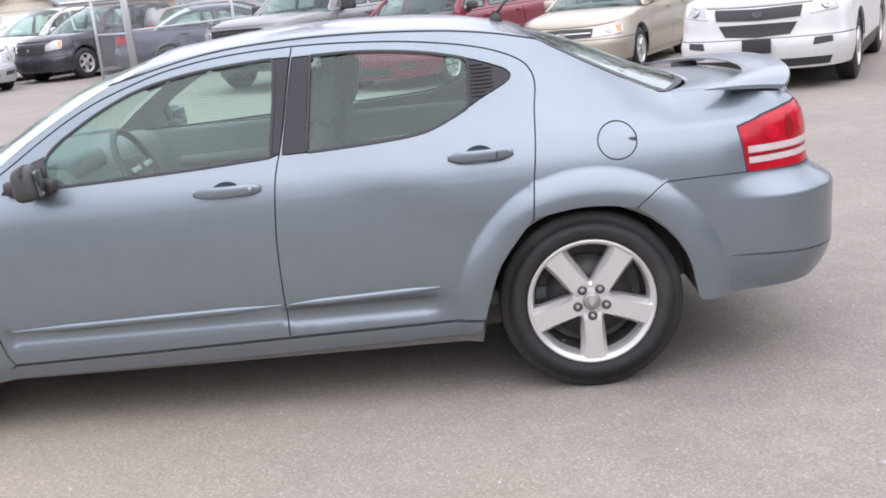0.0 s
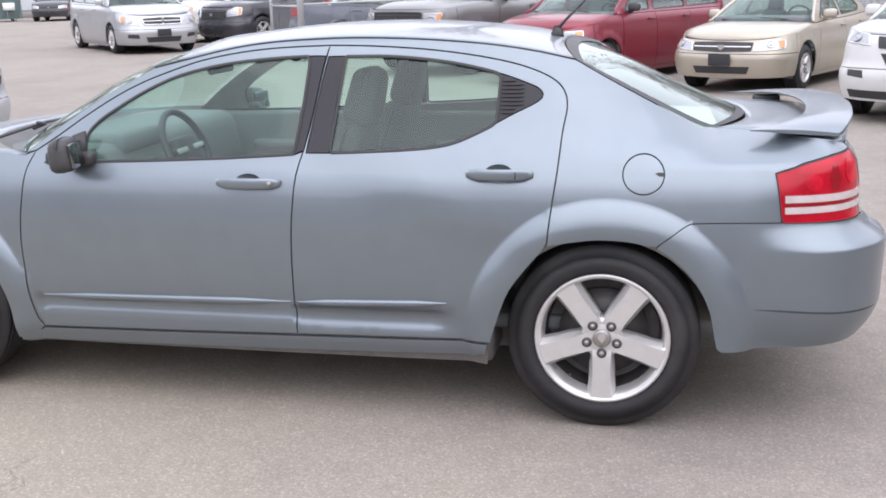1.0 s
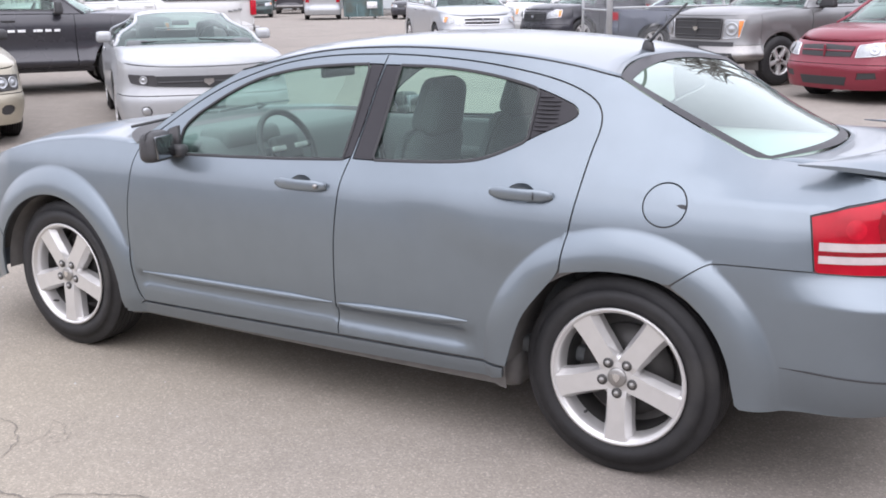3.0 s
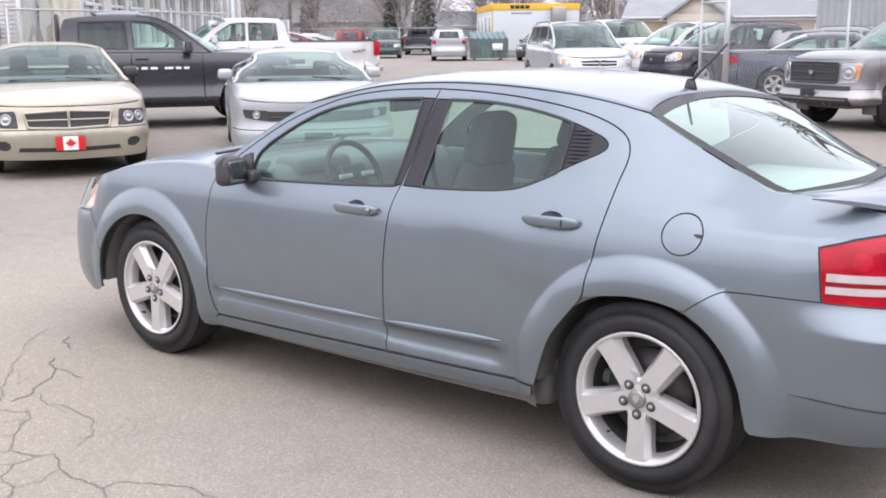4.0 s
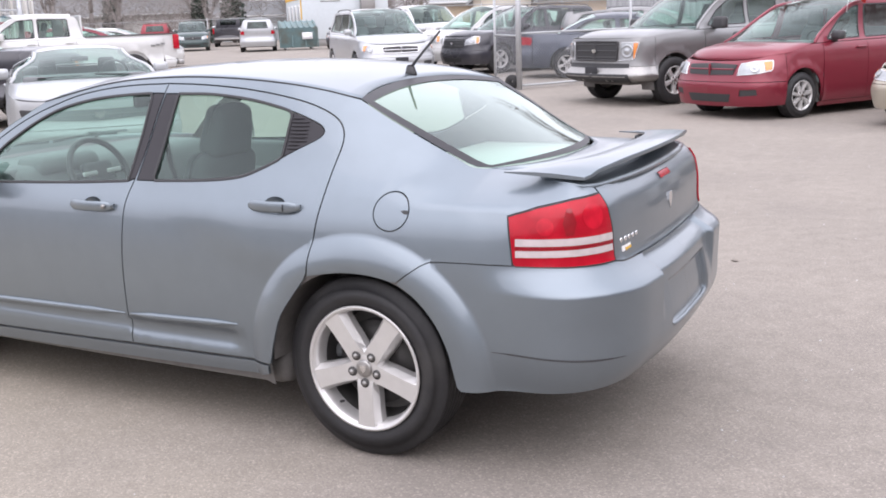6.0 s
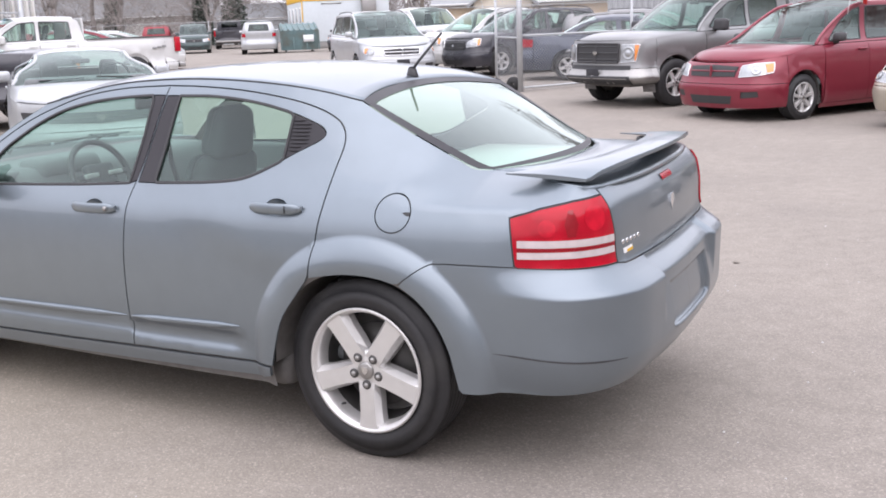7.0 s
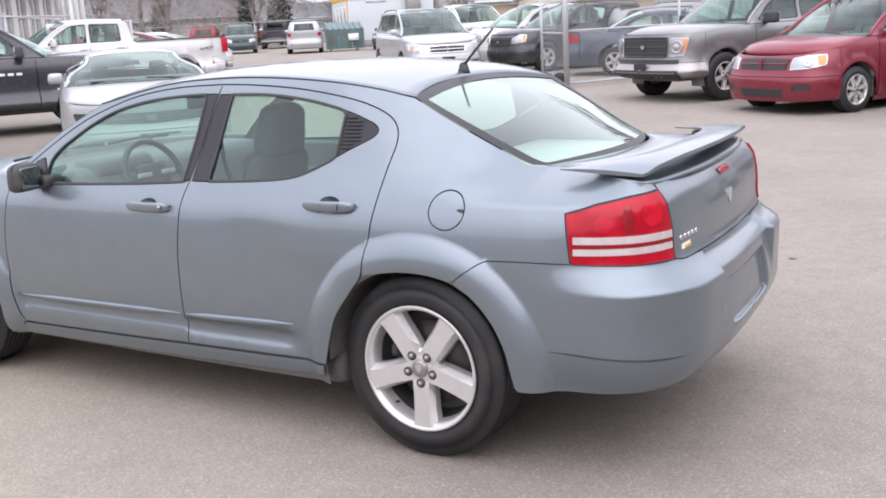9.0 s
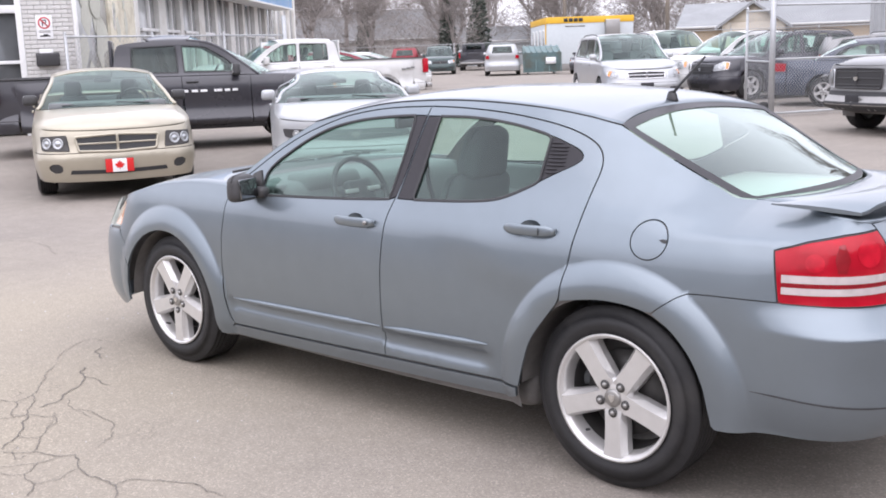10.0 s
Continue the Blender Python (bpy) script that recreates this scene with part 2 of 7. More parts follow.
class Spline:
    """Natural cubic spline, constant beyond its ends."""
    def __init__(self, pts):
        pts = sorted(pts)
        pts = [q for k, q in enumerate(pts) if k == 0 or q[0] - pts[k - 1][0] > 0.012]
        self.x, self.y = (np.array(v, float) for v in zip(*pts))
        x, y, n = self.x, self.y, len(pts)
        h = np.diff(x)
        a, r = np.eye(n), np.zeros(n)
        for i in range(1, n - 1):
            a[i, i - 1], a[i, i], a[i, i + 1] = h[i - 1], 2 * (h[i - 1] + h[i]), h[i]
            r[i] = 6 * ((y[i + 1] - y[i]) / h[i] - (y[i] - y[i - 1]) / h[i - 1])
        self.m, self.h = np.linalg.solve(a, r), h

    def __call__(self, v):
        v = np.clip(v, self.x[0], self.x[-1])
        i = np.clip(np.searchsorted(self.x, v) - 1, 0, len(self.x) - 2)
        h, x, y, m = self.h[i], self.x, self.y, self.m
        a, b = x[i + 1] - v, v - x[i]
        return m[i] * a ** 3 / (6 * h) + m[i + 1] * b ** 3 / (6 * h) + (y[i] / h - m[i] * h / 6) * a + (y[i + 1] / h - m[i + 1] * h / 6) * b


class Shell:
    """The skin of a car's left half. u runs along the plan outline from the front's middle round the side to the rear's middle
    (on the side u is x); z is the height. Profiles give the outward offset at each height."""
    def __init__(self, plan, side, front, rear, front_zone, rear_zone, flares=(), anchor=0.0, extra=None):
        c = np.array(smooth_curve(plan, 24))
        arc = np.concatenate([[0], np.cumsum(np.hypot(*np.diff(c, axis=0).T))])
        k = np.argmin(np.abs(c[:, 0] - anchor) + (c[:, 1] > min(c[:, 1]) * 0.6) * 9)
        self.c, self.s = c, arc - arc[k] + c[k, 0]
        self.side, self.front, self.rear = Spline(side), Spline(front), Spline(rear)
        self.fz, self.rz, self.flares, self.extra = front_zone, rear_zone, flares, extra
        self.u0, self.u1 = self.s[0], self.s[-1]

    def at(self, u, z):
        u, z = np.asarray(u, float), np.asarray(z, float)
        x, y = np.interp(u, self.s, self.c[:, 0]), np.interp(u, self.s, self.c[:, 1])
        e = 0.03
        tx = np.interp(u + e, self.s, self.c[:, 0]) - np.interp(u - e, self.s, self.c[:, 0])
        ty = np.interp(u + e, self.s, self.c[:, 1]) - np.interp(u - e, self.s, self.c[:, 1])
        n = np.hypot(tx, ty)
        tx, ty = tx / n, ty / n
        bf, br = 1 - sstep(*self.fz, u), sstep(*self.rz, u)
        off = self.side(z) * (1 - bf) * (1 - br) + self.front(z) * bf + self.rear(z) * br
        for cx, cz, r0, r1, rise in self.flares:
            r = np.hypot(u - cx, z - cz)
            t = np.clip((r1 - r) / (r1 - r0), 0, 1)
            off = off + rise * (1 - (1 - t) ** 2.2) * (1 - 0.25 * (1 - sstep(r0 - 0.09, r0, r)))
        if self.extra:
            off = off + self.extra(u, z)
        return np.stack([x + ty * off, y - tx * off, z], -1)

    def normal(self, u, z):
        e = 0.004
        a = self.at(u + e, z) - self.at(u - e, z)
        b = self.at(u, z + e) - self.at(u, z - e)
        n = np.cross(a, b)
        return n / np.maximum(np.linalg.norm(n, axis=-1, keepdims=True), 1e-9)


def inside(poly, pts):
    """Which pts lie inside the polygon."""
    poly, pts = np.asarray(poly), np.asarray(pts)
    x, y = pts[:, 0], pts[:, 1]
    r = np.zeros(len(pts), bool)
    j = len(poly) - 1
    for i in range(len(poly)):
        xi, yi, xj, yj = poly[i, 0], poly[i, 1], poly[j, 0], poly[j, 1]
        if yi != yj:
            r ^= ((yi > y) != (yj > y)) & (x < (xj - xi) * (y - yi) / (yj - yi) + xi)
        j = i
    return r


def resample(poly, step):
    out = []
    for i in range(len(poly)):
        a, b = np.array(poly[i], float), np.array(poly[(i + 1) % len(poly)], float)
        d = np.linalg.norm(b - a)
        if d < 1e-5:
            continue
        k = max(1, int(math.ceil(d / step)))
        out += [tuple(a + (b - a) * q / k) for q in range(k)]
    return out


def shrink(poly, d):
    """The polygon with its edge moved inward by d."""
    p = np.array(poly, float)
    area = 0.5 * np.sum(p[:, 0] * np.roll(p[:, 1], -1) - np.roll(p[:, 0], -1) * p[:, 1])
    t = np.roll(p, -1, 0) - np.roll(p, 1, 0)
    t /= np.maximum(np.linalg.norm(t, axis=1, keepdims=True), 1e-9)
    n = np.stack([-t[:, 1], t[:, 0]], 1) * (1 if area > 0 else -1)
    return [tuple(q) for q in p + n * d]


def panel_data(shell, outer, holes=(), step=0.035, gap=0.0025, thick=0.012, sink=0.0, mirror=False):
    """Vertices, faces and normals of a sheet-metal panel cut from the shell, with a folded edge."""
    o = shrink(resample(outer, step * 0.7), gap)
    hs = [shrink(resample(h, step * 0.7), -gap) for h in holes]
    o = [(shell.u1 if u > shell.u1 - 3 * abs(gap) - 1e-4 else (shell.u0 if u < shell.u0 + 3 * abs(gap) + 1e-4 else u), z) for u, z in o]
    pts, edges = [], []
    for loop in [o] + hs:
        k = len(pts)
        pts += loop
        edges += [(k + i, k + (i + 1) % len(loop)) for i in range(len(loop))]
    rim = np.array(pts)
    lo, hi = rim.min(0), rim.max(0)
    gx, gz = np.meshgrid(np.arange(lo[0] + step / 2, hi[0], step), np.arange(lo[1] + step / 2, hi[1], step))
    g = np.stack([gx.ravel(), gz.ravel()], 1)
    if step <= 0.035:
        for cx, cz, r0, r1, _ in shell.flares:
            r = np.hypot(g[:, 0] - cx, g[:, 1] - cz)
            g = g[(r < r0 - 0.06) | (r > r1 + 0.03)]
            for q in np.linspace(r0 - 0.05, r1 + 0.022, 11):
                a = np.arange(0, 2 * math.pi, 0.03 / q)
                g = np.concatenate([g, np.stack([cx + q * np.cos(a), cz + q * np.sin(a)], 1)])
    keep = inside(o, g)
    for h in hs:
        keep &= ~inside(h, g)
    g = g[keep]
    if len(g):
        d = np.min(np.hypot(g[:, None, 0] - rim[None, :, 0], g[:, None, 1] - rim[None, :, 1]), 1)
        g = g[d > step * 0.45]
    vs = [Vector(q) for q in pts] + [Vector(q) for q in g]
    v2, _, f2 = delaunay_2d_cdt(vs, edges, [], 0, 1e-6)[:3]
    v2 = np.array([tuple(v) for v in v2])
    tri = np.array([f for f in f2 if len(f) == 3])
    mid = v2[tri].mean(1)
    ok = inside(o, mid)
    for h in hs:
        ok &= ~inside(h, mid)
    tri = tri[ok]
    p, n = shell.at(v2[:, 0], v2[:, 1]), shell.normal(v2[:, 0], v2[:, 1])
    p = p - n * sink
    # every triangle faces outward
    a, b, c = p[tri[:, 0]], p[tri[:, 1]], p[tri[:, 2]]
    flip = np.einsum("ij,ij->i", np.cross(b - a, c - a), n[tri[:, 0]]) < 0
    tri[flip] = tri[flip][:, ::-1]
    count = {}
    for f in tri:
        for i in range(3):
            e = (int(f[i]), int(f[(i + 1) % 3]))
            count[tuple(sorted(e))] = None if tuple(sorted(e)) in count else e
    verts, faces, norms = list(p), [tuple(int(i) for i in f) for f in tri], list(n)
    if thick:
        top, low = {}, {}
        at_seam = lambda i: abs(v2[i, 0] - shell.u1) < 2e-3 or abs(v2[i, 0] - shell.u0) < 2e-3
        for e in [e for e in count.values() if e and not (at_seam(e[0]) and at_seam(e[1]))]:
            for i in e:
                if i not in top:
                    top[i], low[i] = len(verts), len(verts) + 1
                    verts += [p[i], p[i] - n[i] * thick]
                    norms += [np.zeros(3)] * 2
            faces.append((top[e[1]], top[e[0]], low[e[0]], low[e[1]]))
    verts, norms = np.array(verts), np.array(norms)
    if mirror:
        verts, norms = verts * (1, -1, 1), norms * (1, -1, 1)
        faces = [f[::-1] for f in faces]
    return verts, faces, norms


def sheet(rows, closed_u=False, closed_v=False):
    """Vertices and faces of a grid of points."""
    rows = np.asarray(rows, float)
    a, b = rows.shape[:2]
    f = []
    for i in range(a if closed_u else a - 1):
        for j in range(b if closed_v else b - 1):
            f.append((i * b + j, i * b + (j + 1) % b, ((i + 1) % a) * b + (j + 1) % b, ((i + 1) % a) * b + j))
    return rows.reshape(-1, 3), f


def crossing(edge, middle, across=13, power=2.2):
    """A roof, bonnet or glass: rows from the left edge over the middle line to the mirrored right edge."""
    rows = []
    for e, m in zip(edge, middle):
        r = []
        for k in range(across):
            w = 2 * k / (across - 1) - 1
            q = 1 - abs(w) ** power
            r.append((e[0] + (m[0] - e[0]) * q, e[1] * -w if e[1] < 0 else e[1] * w, e[2] + (m[2] - e[2]) * q))
        rows.append(r)
    return rows


def along(pts, n, straight=False):
    """n points evenly spaced along a smooth curve (or a straight-sided one) through pts."""
    c = np.array(pts if straight else smooth_curve(pts, 16), float)
    s = np.concatenate([[0], np.cumsum(np.linalg.norm(np.diff(c, axis=0), axis=1))])
    q = np.linspace(0, s[-1], n)
    return np.stack([np.interp(q, s, c[:, k]) for k in range(c.shape[1])], 1)


# ---- wheels ----
def wheel_meshes(R, rim, width, spokes, spoke_w, kind="alloy"):
    """The meshes of a wheel whose outer face looks to -y; its middle plane is at y = 0. Returns rows of name, mesh, material."""
    h = width / 2
    ty = [(rim - 0.012, h - 0.02), (rim, h - 0.005), (rim + 0.03, h + 0.004), (rim + (R - rim) * 0.6, h + 0.006), (R - 0.045, h - 0.002), (R - 0.022, h - 0.010), (R - 0.008, h - 0.020)]
    prof = [(r, -y) for r, y in ty] + [(R - 0.002, -h + 0.024)]
    for g in (-0.066, -0.040, -0.014, 0.014, 0.040, 0.066):
        prof += [(R, g - 0.007), (R - 0.011, g - 0.005), (R - 0.011, g + 0.005), (R, g + 0.007)]
    prof += [(R - 0.002, h - 0.024)] + [(r, y) for r, y in ty][::-1]
    out = [("tyre", mesh_of("tyre", lathe(prof, 56)), TYRE)]
    # the barrel behind the bright well is coloured dark, as shade between spokes
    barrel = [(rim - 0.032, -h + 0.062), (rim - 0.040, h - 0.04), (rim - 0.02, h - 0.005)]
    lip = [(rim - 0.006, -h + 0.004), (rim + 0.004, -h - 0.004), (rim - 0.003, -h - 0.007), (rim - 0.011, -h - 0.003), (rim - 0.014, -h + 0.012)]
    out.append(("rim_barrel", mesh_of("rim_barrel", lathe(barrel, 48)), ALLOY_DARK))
    well = [(rim - 0.004, -h + 0.002), (rim - 0.012, -h + 0.004), (rim - 0.018, -h + 0.012), (rim - 0.022, -h + 0.035), (rim - 0.028, -h + 0.066)]
    out.append(("rim_well", mesh_of("rim_well", lathe(well, 48)), ALLOY if kind == "alloy" else STEEL))
    out.append(("rim_lip", mesh_of("rim_lip", lathe(lip, 56)), ALLOY if kind == "alloy" else STEEL))
    rows = []
    for r, y0, wo, fl in ((0.03, -h + 0.012, 0.84, 0.95), (0.07, -h + 0.004, 0.80, 1.0), (rim * 0.45, -h + 0.003, 0.76, 1.10), (rim * 0.7, -h + 0.002, 0.78, 1.14), (rim * 0.88, -h + 0.001, 0.84, 1.25), (rim - 0.008, -h + 0.0, 0.95, 1.6)):
        a, b = spoke_w * wo / 2, spoke_w * fl / 2
        rows.append([(-b * 1.02, y0 + 0.06, -r), (-b, y0 + 0.028, -r), (-a, y0, -r), (a, y0, -r), (b, y0 + 0.028, -r), (b * 1.02, y0 + 0.06, -r)])
    v, f = sheet(rows)
    spoke = mesh_of("spoke", (v, f), smooth=False)
    hub = mesh_of("hub_disc", lathe([(0.0, -h + 0.008), (0.05, -h + 0.008), (0.075, -h + 0.016), (0.082, -h + 0.05), (0.0, -h + 0.06)], 32))
    cap = mesh_of("centre_cap", lathe([(0.0, -h - 0.002), (0.026, -h - 0.002), (0.033, -h + 0.001), (0.035, -h + 0.014)], 24))
    shield = mesh_of("emblem", slab([(-0.012, 0.014), (0.012, 0.014), (0.013, 0.0), (0.0, -0.016), (-0.013, 0.0)], -h - 0.005, 0.004), smooth=False)
    nut = mesh_of("lug_nut", lathe([(0.0, -0.012), (0.007, -0.012), (0.0105, -0.006), (0.0105, 0.01)], 6))
    out += [("hub_disc", hub, ALLOY), ("centre_cap", cap, STEEL), ("emblem", shield, CHROME)]
    for k in range(spokes):
        out.append(("spoke", spoke, ALLOY if kind == "alloy" else STEEL, 360 / spokes * k))
    # dark discs behind the nuts stand in for their shaded holes
    nut_shade = mesh_of("nut_pocket", lathe([(0.0, -0.0035), (0.0165, -0.0035), (0.0185, -0.001), (0.0185, 0.008)], 18))
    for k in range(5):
        out.append(("nut_pocket", nut_shade, ALLOY_DARK, 72 * k, 0.057, -h + 0.005))
        out.append(("lug_nut", nut, STEEL, 72 * k, 0.057, -h + 0.006))
    # the brake disc gets the same shade-dark colour
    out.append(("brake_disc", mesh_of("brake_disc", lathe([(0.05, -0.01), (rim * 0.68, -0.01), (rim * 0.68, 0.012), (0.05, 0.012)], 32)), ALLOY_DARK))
    out.append(("wheel_back", mesh_of("wheel_back", lathe([(0.0, 0.045), (rim - 0.03, 0.045)], 32)), DARK))
    if kind == "alloy":
        out.append(("valve_stem", mesh_of("valve_stem", tube([(-0.12, -h + 0.03, -0.155), (-0.112, -h + 0.0, -0.145)], 0.005)), TRIM))
    return out


def add_wheel(parent, meshes, x, y, z, right=False, steer=0.0):
    """A wheel under its car. The first mesh carries the others."""
    first = part("wheel", meshes[0][1], meshes[0][2], parent)
    first.matrix_basis = pose(x, y, z, 0, 0, (180 if right else 0) + steer)
    for row in meshes[1:]:
        o = part(row[0], row[1], row[2], first)
        if len(row) > 3:
            o.matrix_basis = pose(0, 0, 0, 0, row[3], 0) @ (pose(0, row[5], -row[4]) if len(row) > 4 else Matrix())
    return first


def both(name, shell, outer, mat, parent, holes=(), label="", **kw):
    """A panel on the left side and its mirror image on the right. Returns the two objects."""
    return [part(name, panel_data(shell, outer, holes, mirror=s, **kw), mat, parent, label) for s in (False, True)]


def on_shell(shell, pts, lift=0.0):
    u, z = (np.array(v) for v in zip(*pts))
    return shell.at(u, z) + shell.normal(u, z) * lift


def bead(shell, pts, w, h, n=14, cap=True):
    """A raised strip along (u, z) points: w wide up and down, h proud."""
    q = along(pts, n, not cap and n > 20)
    rows = []
    for k, (u, z) in enumerate(q):
        t = q[min(k + 1, n - 1)] - q[max(k - 1, 0)]
        t = t / np.linalg.norm(t)
        s = np.array([-t[1], t[0]])
        e = 1.0 if not cap else min(1.0, 0.25 + 4.0 * min(k, n - 1 - k) / n)
        row = []
        for a, b in ((-0.5, -0.3), (-0.5, 0.5), (-0.3, 0.9), (0.0, 1.0), (0.3, 0.9), (0.5, 0.5), (0.5, -0.3)):
            g = np.array([u, z]) + s * a * w * e
            row.append(shell.at(g[0], g[1]) + shell.normal(g[0], g[1]) * b * h * e)
        rows.append(row)
    v, f = sheet(rows)
    return [tuple(x) for x in v], [t[::-1] for t in f]


def arc_pts(cx, cz, r, a0, a1, n=24, rx=None):
    return [(cx + (rx or r) * math.cos(radians(a0 + (a1 - a0) * k / n)), cz + r * math.sin(radians(a0 + (a1 - a0) * k / n))) for k in range(n + 1)]


def loop_tube(c, r, tube_r, turn, n=40, m=8):
    """A ring, for a steering wheel."""
    rows = []
    for k in range(n):
        a = 2 * math.pi * k / n
        rows.append([(math.cos(a) * (r + tube_r * math.cos(b)), math.sin(a) * (r + tube_r * math.cos(b)), tube_r * math.sin(b)) for b in [2 * math.pi * j / m for j in range(m)]])
    v, f = sheet(rows, True, True)
    return moved((v, f), Matrix.Translation(c) @ turn)


def seat(parent, x, y, z, mat, wide=0.5, head=True, name="seat", tall=0.62):
    """A car seat that faces -x: cushion, back and headrest."""
    c = part(name, joined(rbox((x - 0.02, y, z + 0.09), (0.5, wide, 0.17), 0.06, seg=3)), mat, parent)
    back = rbox((0, 0, tall / 2), (0.15, wide * 0.98, tall), 0.07, 0.76, seg=4)
    part("backrest", moved(back, pose(x + 0.24, y, z + 0.12, 0, 17, 0)), mat, c)
    if head:
        part("headrest", moved(rbox((0, 0, 0), (0.13, wide * 0.52, 0.23), 0.064, 0.84, seg=5), pose(x + 0.445, y, z + tall + 0.185, 0, 14, 0)), mat, c)
    return c

def side_y(x):
    return -(0.906 - (0.052 * ((x + 1.2) / 1.8) ** 2 if x > -1.2 else 0) - (0.03 * ((-1.6 - x) / 1.6) ** 2 if x < -1.6 else 0))


def rear_pillar(u, z):
    """How far the rear pillar and the shoulder behind it lean in."""
    k = 0.235 * np.clip((u + 0.50) / 0.87, 0, 1) ** 1.7
    top = np.clip(1.33 - (u + 0.12) * 0.5, 1.065, 1.35)
    haunch = 0.009 * sstep(0.0, 0.22, (u + 0.86) * 0.55 + (z - 0.80) * 0.84 - 0.02) * (1 - sstep(0.98, 1.12, z)) * (1 - sstep(0.1, 0.6, u)) * sstep(0.62, 0.78, z)
    corner = 0.010 * sstep(0.56, 0.82, u) * (1 - sstep(0.84, 1.08, u)) * sstep(0.24, 0.40, z) * (1 - sstep(0.688, 0.735, z))
    # the middle of the bumper steps in, and holds the hollow for the plate
    low = sstep(0.40, 0.46, z) * (1 - sstep(0.745, 0.765, z))
    hollow = -0.015 * sstep(0.352, 0.392, z) * (1 - sstep(0.420, 0.441, z)) * sstep(-2.27, -2.20, u) * (1 - sstep(-0.62, -0.52, u))
    middle = hollow - 0.030 * sstep(1.195, 1.225, u) * low * sstep(0.50, 0.68, z) - 0.022 * sstep(1.305, 1.325, u) * sstep(0.462, 0.482, z) * (1 - sstep(0.625, 0.645, z))
    # the edge that runs along the shoulder to the tail lamp
    edge = 0.007 * np.exp(-np.abs(z - (1.012 + 0.03 * u)) / 0.022) * sstep(-0.14, 0.06, u) * (1 - sstep(0.5, 0.68, u))
    out = 0.030 * sstep(0.80, 1.08, u) * sstep(0.28, 0.42, z) * (1 - sstep(0.69, 0.75, z))
    tuck = -0.028 * np.clip((0.466 - z) / 0.13, 0, 1) ** 1.2 * sstep(0.46, 0.62, u)
    return out + tuck + haunch + corner + middle + edge - k * np.clip((z - 0.97) / (top - 0.97), 0, 1.05) ** 1.4 * (1 - 0.75 * sstep(0.62, 0.95, u))


SEDAN_SIDE = [(z, y - 0.906) for z, y in ((0.10, 0.78), (0.17, 0.835), (0.25, 0.868), (0.30, 0.886), (0.345, 0.891), (0.40, 0.896), (0.455, 0.901), (0.50, 0.904), (0.6, 0.906), (0.75, 0.902),
              (0.85, 0.892), (0.92, 0.875), (0.97, 0.85), (1.02, 0.824), (1.1, 0.786), (1.22, 0.733), (1.3, 0.698), (1.36, 0.668), (1.40, 0.64), (1.43, 0.60), (1.46, 0.53))]
sedan = Shell(
    [(-3.72, 0.0), (-3.71, -0.35), (-3.66, -0.62), (-3.56, -0.78), (-3.38, -0.862), (-3.15, -0.882)]
    + [(x, side_y(x)) for x in (-2.9, -2.5, -2.1, -1.6, -1.2, -0.8, -0.4, 0.0, 0.3, 0.48)]
    + [(0.60, -0.836), (0.725, -0.792), (0.826, -0.718), (0.884, -0.60), (0.902, -0.40), (0.910, -0.2), (0.912, 0.0)],
    SEDAN_SIDE,
    [(0.17, -0.10), (0.3, -0.02), (0.45, 0.0), (0.6, -0.005), (0.68, -0.02), (0.75, -0.05), (0.85, -0.10), (0.92, -0.17), (1.0, -0.32)],
    [(0.25, 0.0), (0.33, 0.045), (0.40, 0.064), (0.47, 0.073), (0.55, 0.075), (0.64, 0.079), (0.675, 0.080), (0.692, 0.079), (0.706, 0.071), (0.722, 0.058), (0.745, 0.036), (0.767, 0.016), (0.79, 0.008), (0.9, 0.003), (0.98, -0.010), (1.04, -0.024), (1.1, -0.06)],
    (-3.45, -3.1), (0.46, 0.85),
    flares=((0.018, 0.345, 0.415, 0.522, 0.036), (-2.765, 0.345, 0.415, 0.522, 0.036)), anchor=0.0, extra=rear_pillar)


# ---- the blue-grey saloon ----
SEDAN_WHEEL = wheel_meshes(0.349, 0.241, 0.215, 5, 0.084)
saloon = thing("saloon_car", "steel blue metallic four-door saloon with rear spoiler, parked on asphalt", "car")

door_top = [(-2.220, 1.008), (-2.136, 1.061), (-2.026, 1.135), (-1.909, 1.206), (-1.799, 1.260), (-1.682, 1.303), (-1.546, 1.344), (-1.384, 1.372), (-1.229, 1.386), (-1.041, 1.392)]
door_top2 = [(-1.041, 1.392), (-0.872, 1.388), (-0.672, 1.375), (-0.497, 1.354), (-0.354, 1.327), (-0.250, 1.295), (-0.176, 1.257), (-0.142, 1.215), (-0.134, 1.163), (-0.147, 1.085), (-0.160, 0.957), (-0.179, 0.824), (-0.192, 0.712)]
front_cut = [(-2.220, 1.008), (-2.246, 0.947), (-2.262, 0.855), (-2.280, 0.723), (-2.284, 0.608), (-2.275, 0.468), (-2.255, 0.345), (-2.236, 0.300)]
mid_cut = [(-1.041, 1.392), (-1.064, 1.267), (-1.086, 1.127), (-1.106, 1.028), (-1.125, 0.949), (-1.138, 0.835), (-1.149, 0.687), (-1.151, 0.511), (-1.151, 0.397), (-1.151, 0.319)]
ARCH_R = [(-0.192, 0.700), (-0.244, 0.640), (-0.322, 0.538), (-0.361, 0.445), (-0.393, 0.345), (-0.398, 0.328)]
ARCH_BACK = [(0.405, 0.335), (0.391, 0.40), (0.375, 0.475), (0.333, 0.565), (0.265, 0.645), (0.188, 0.702)]
seam = [(0.188, 0.706), (0.242, 0.746), (0.287, 0.774), (0.326, 0.782), (0.449, 0.785), (0.613, 0.784)]
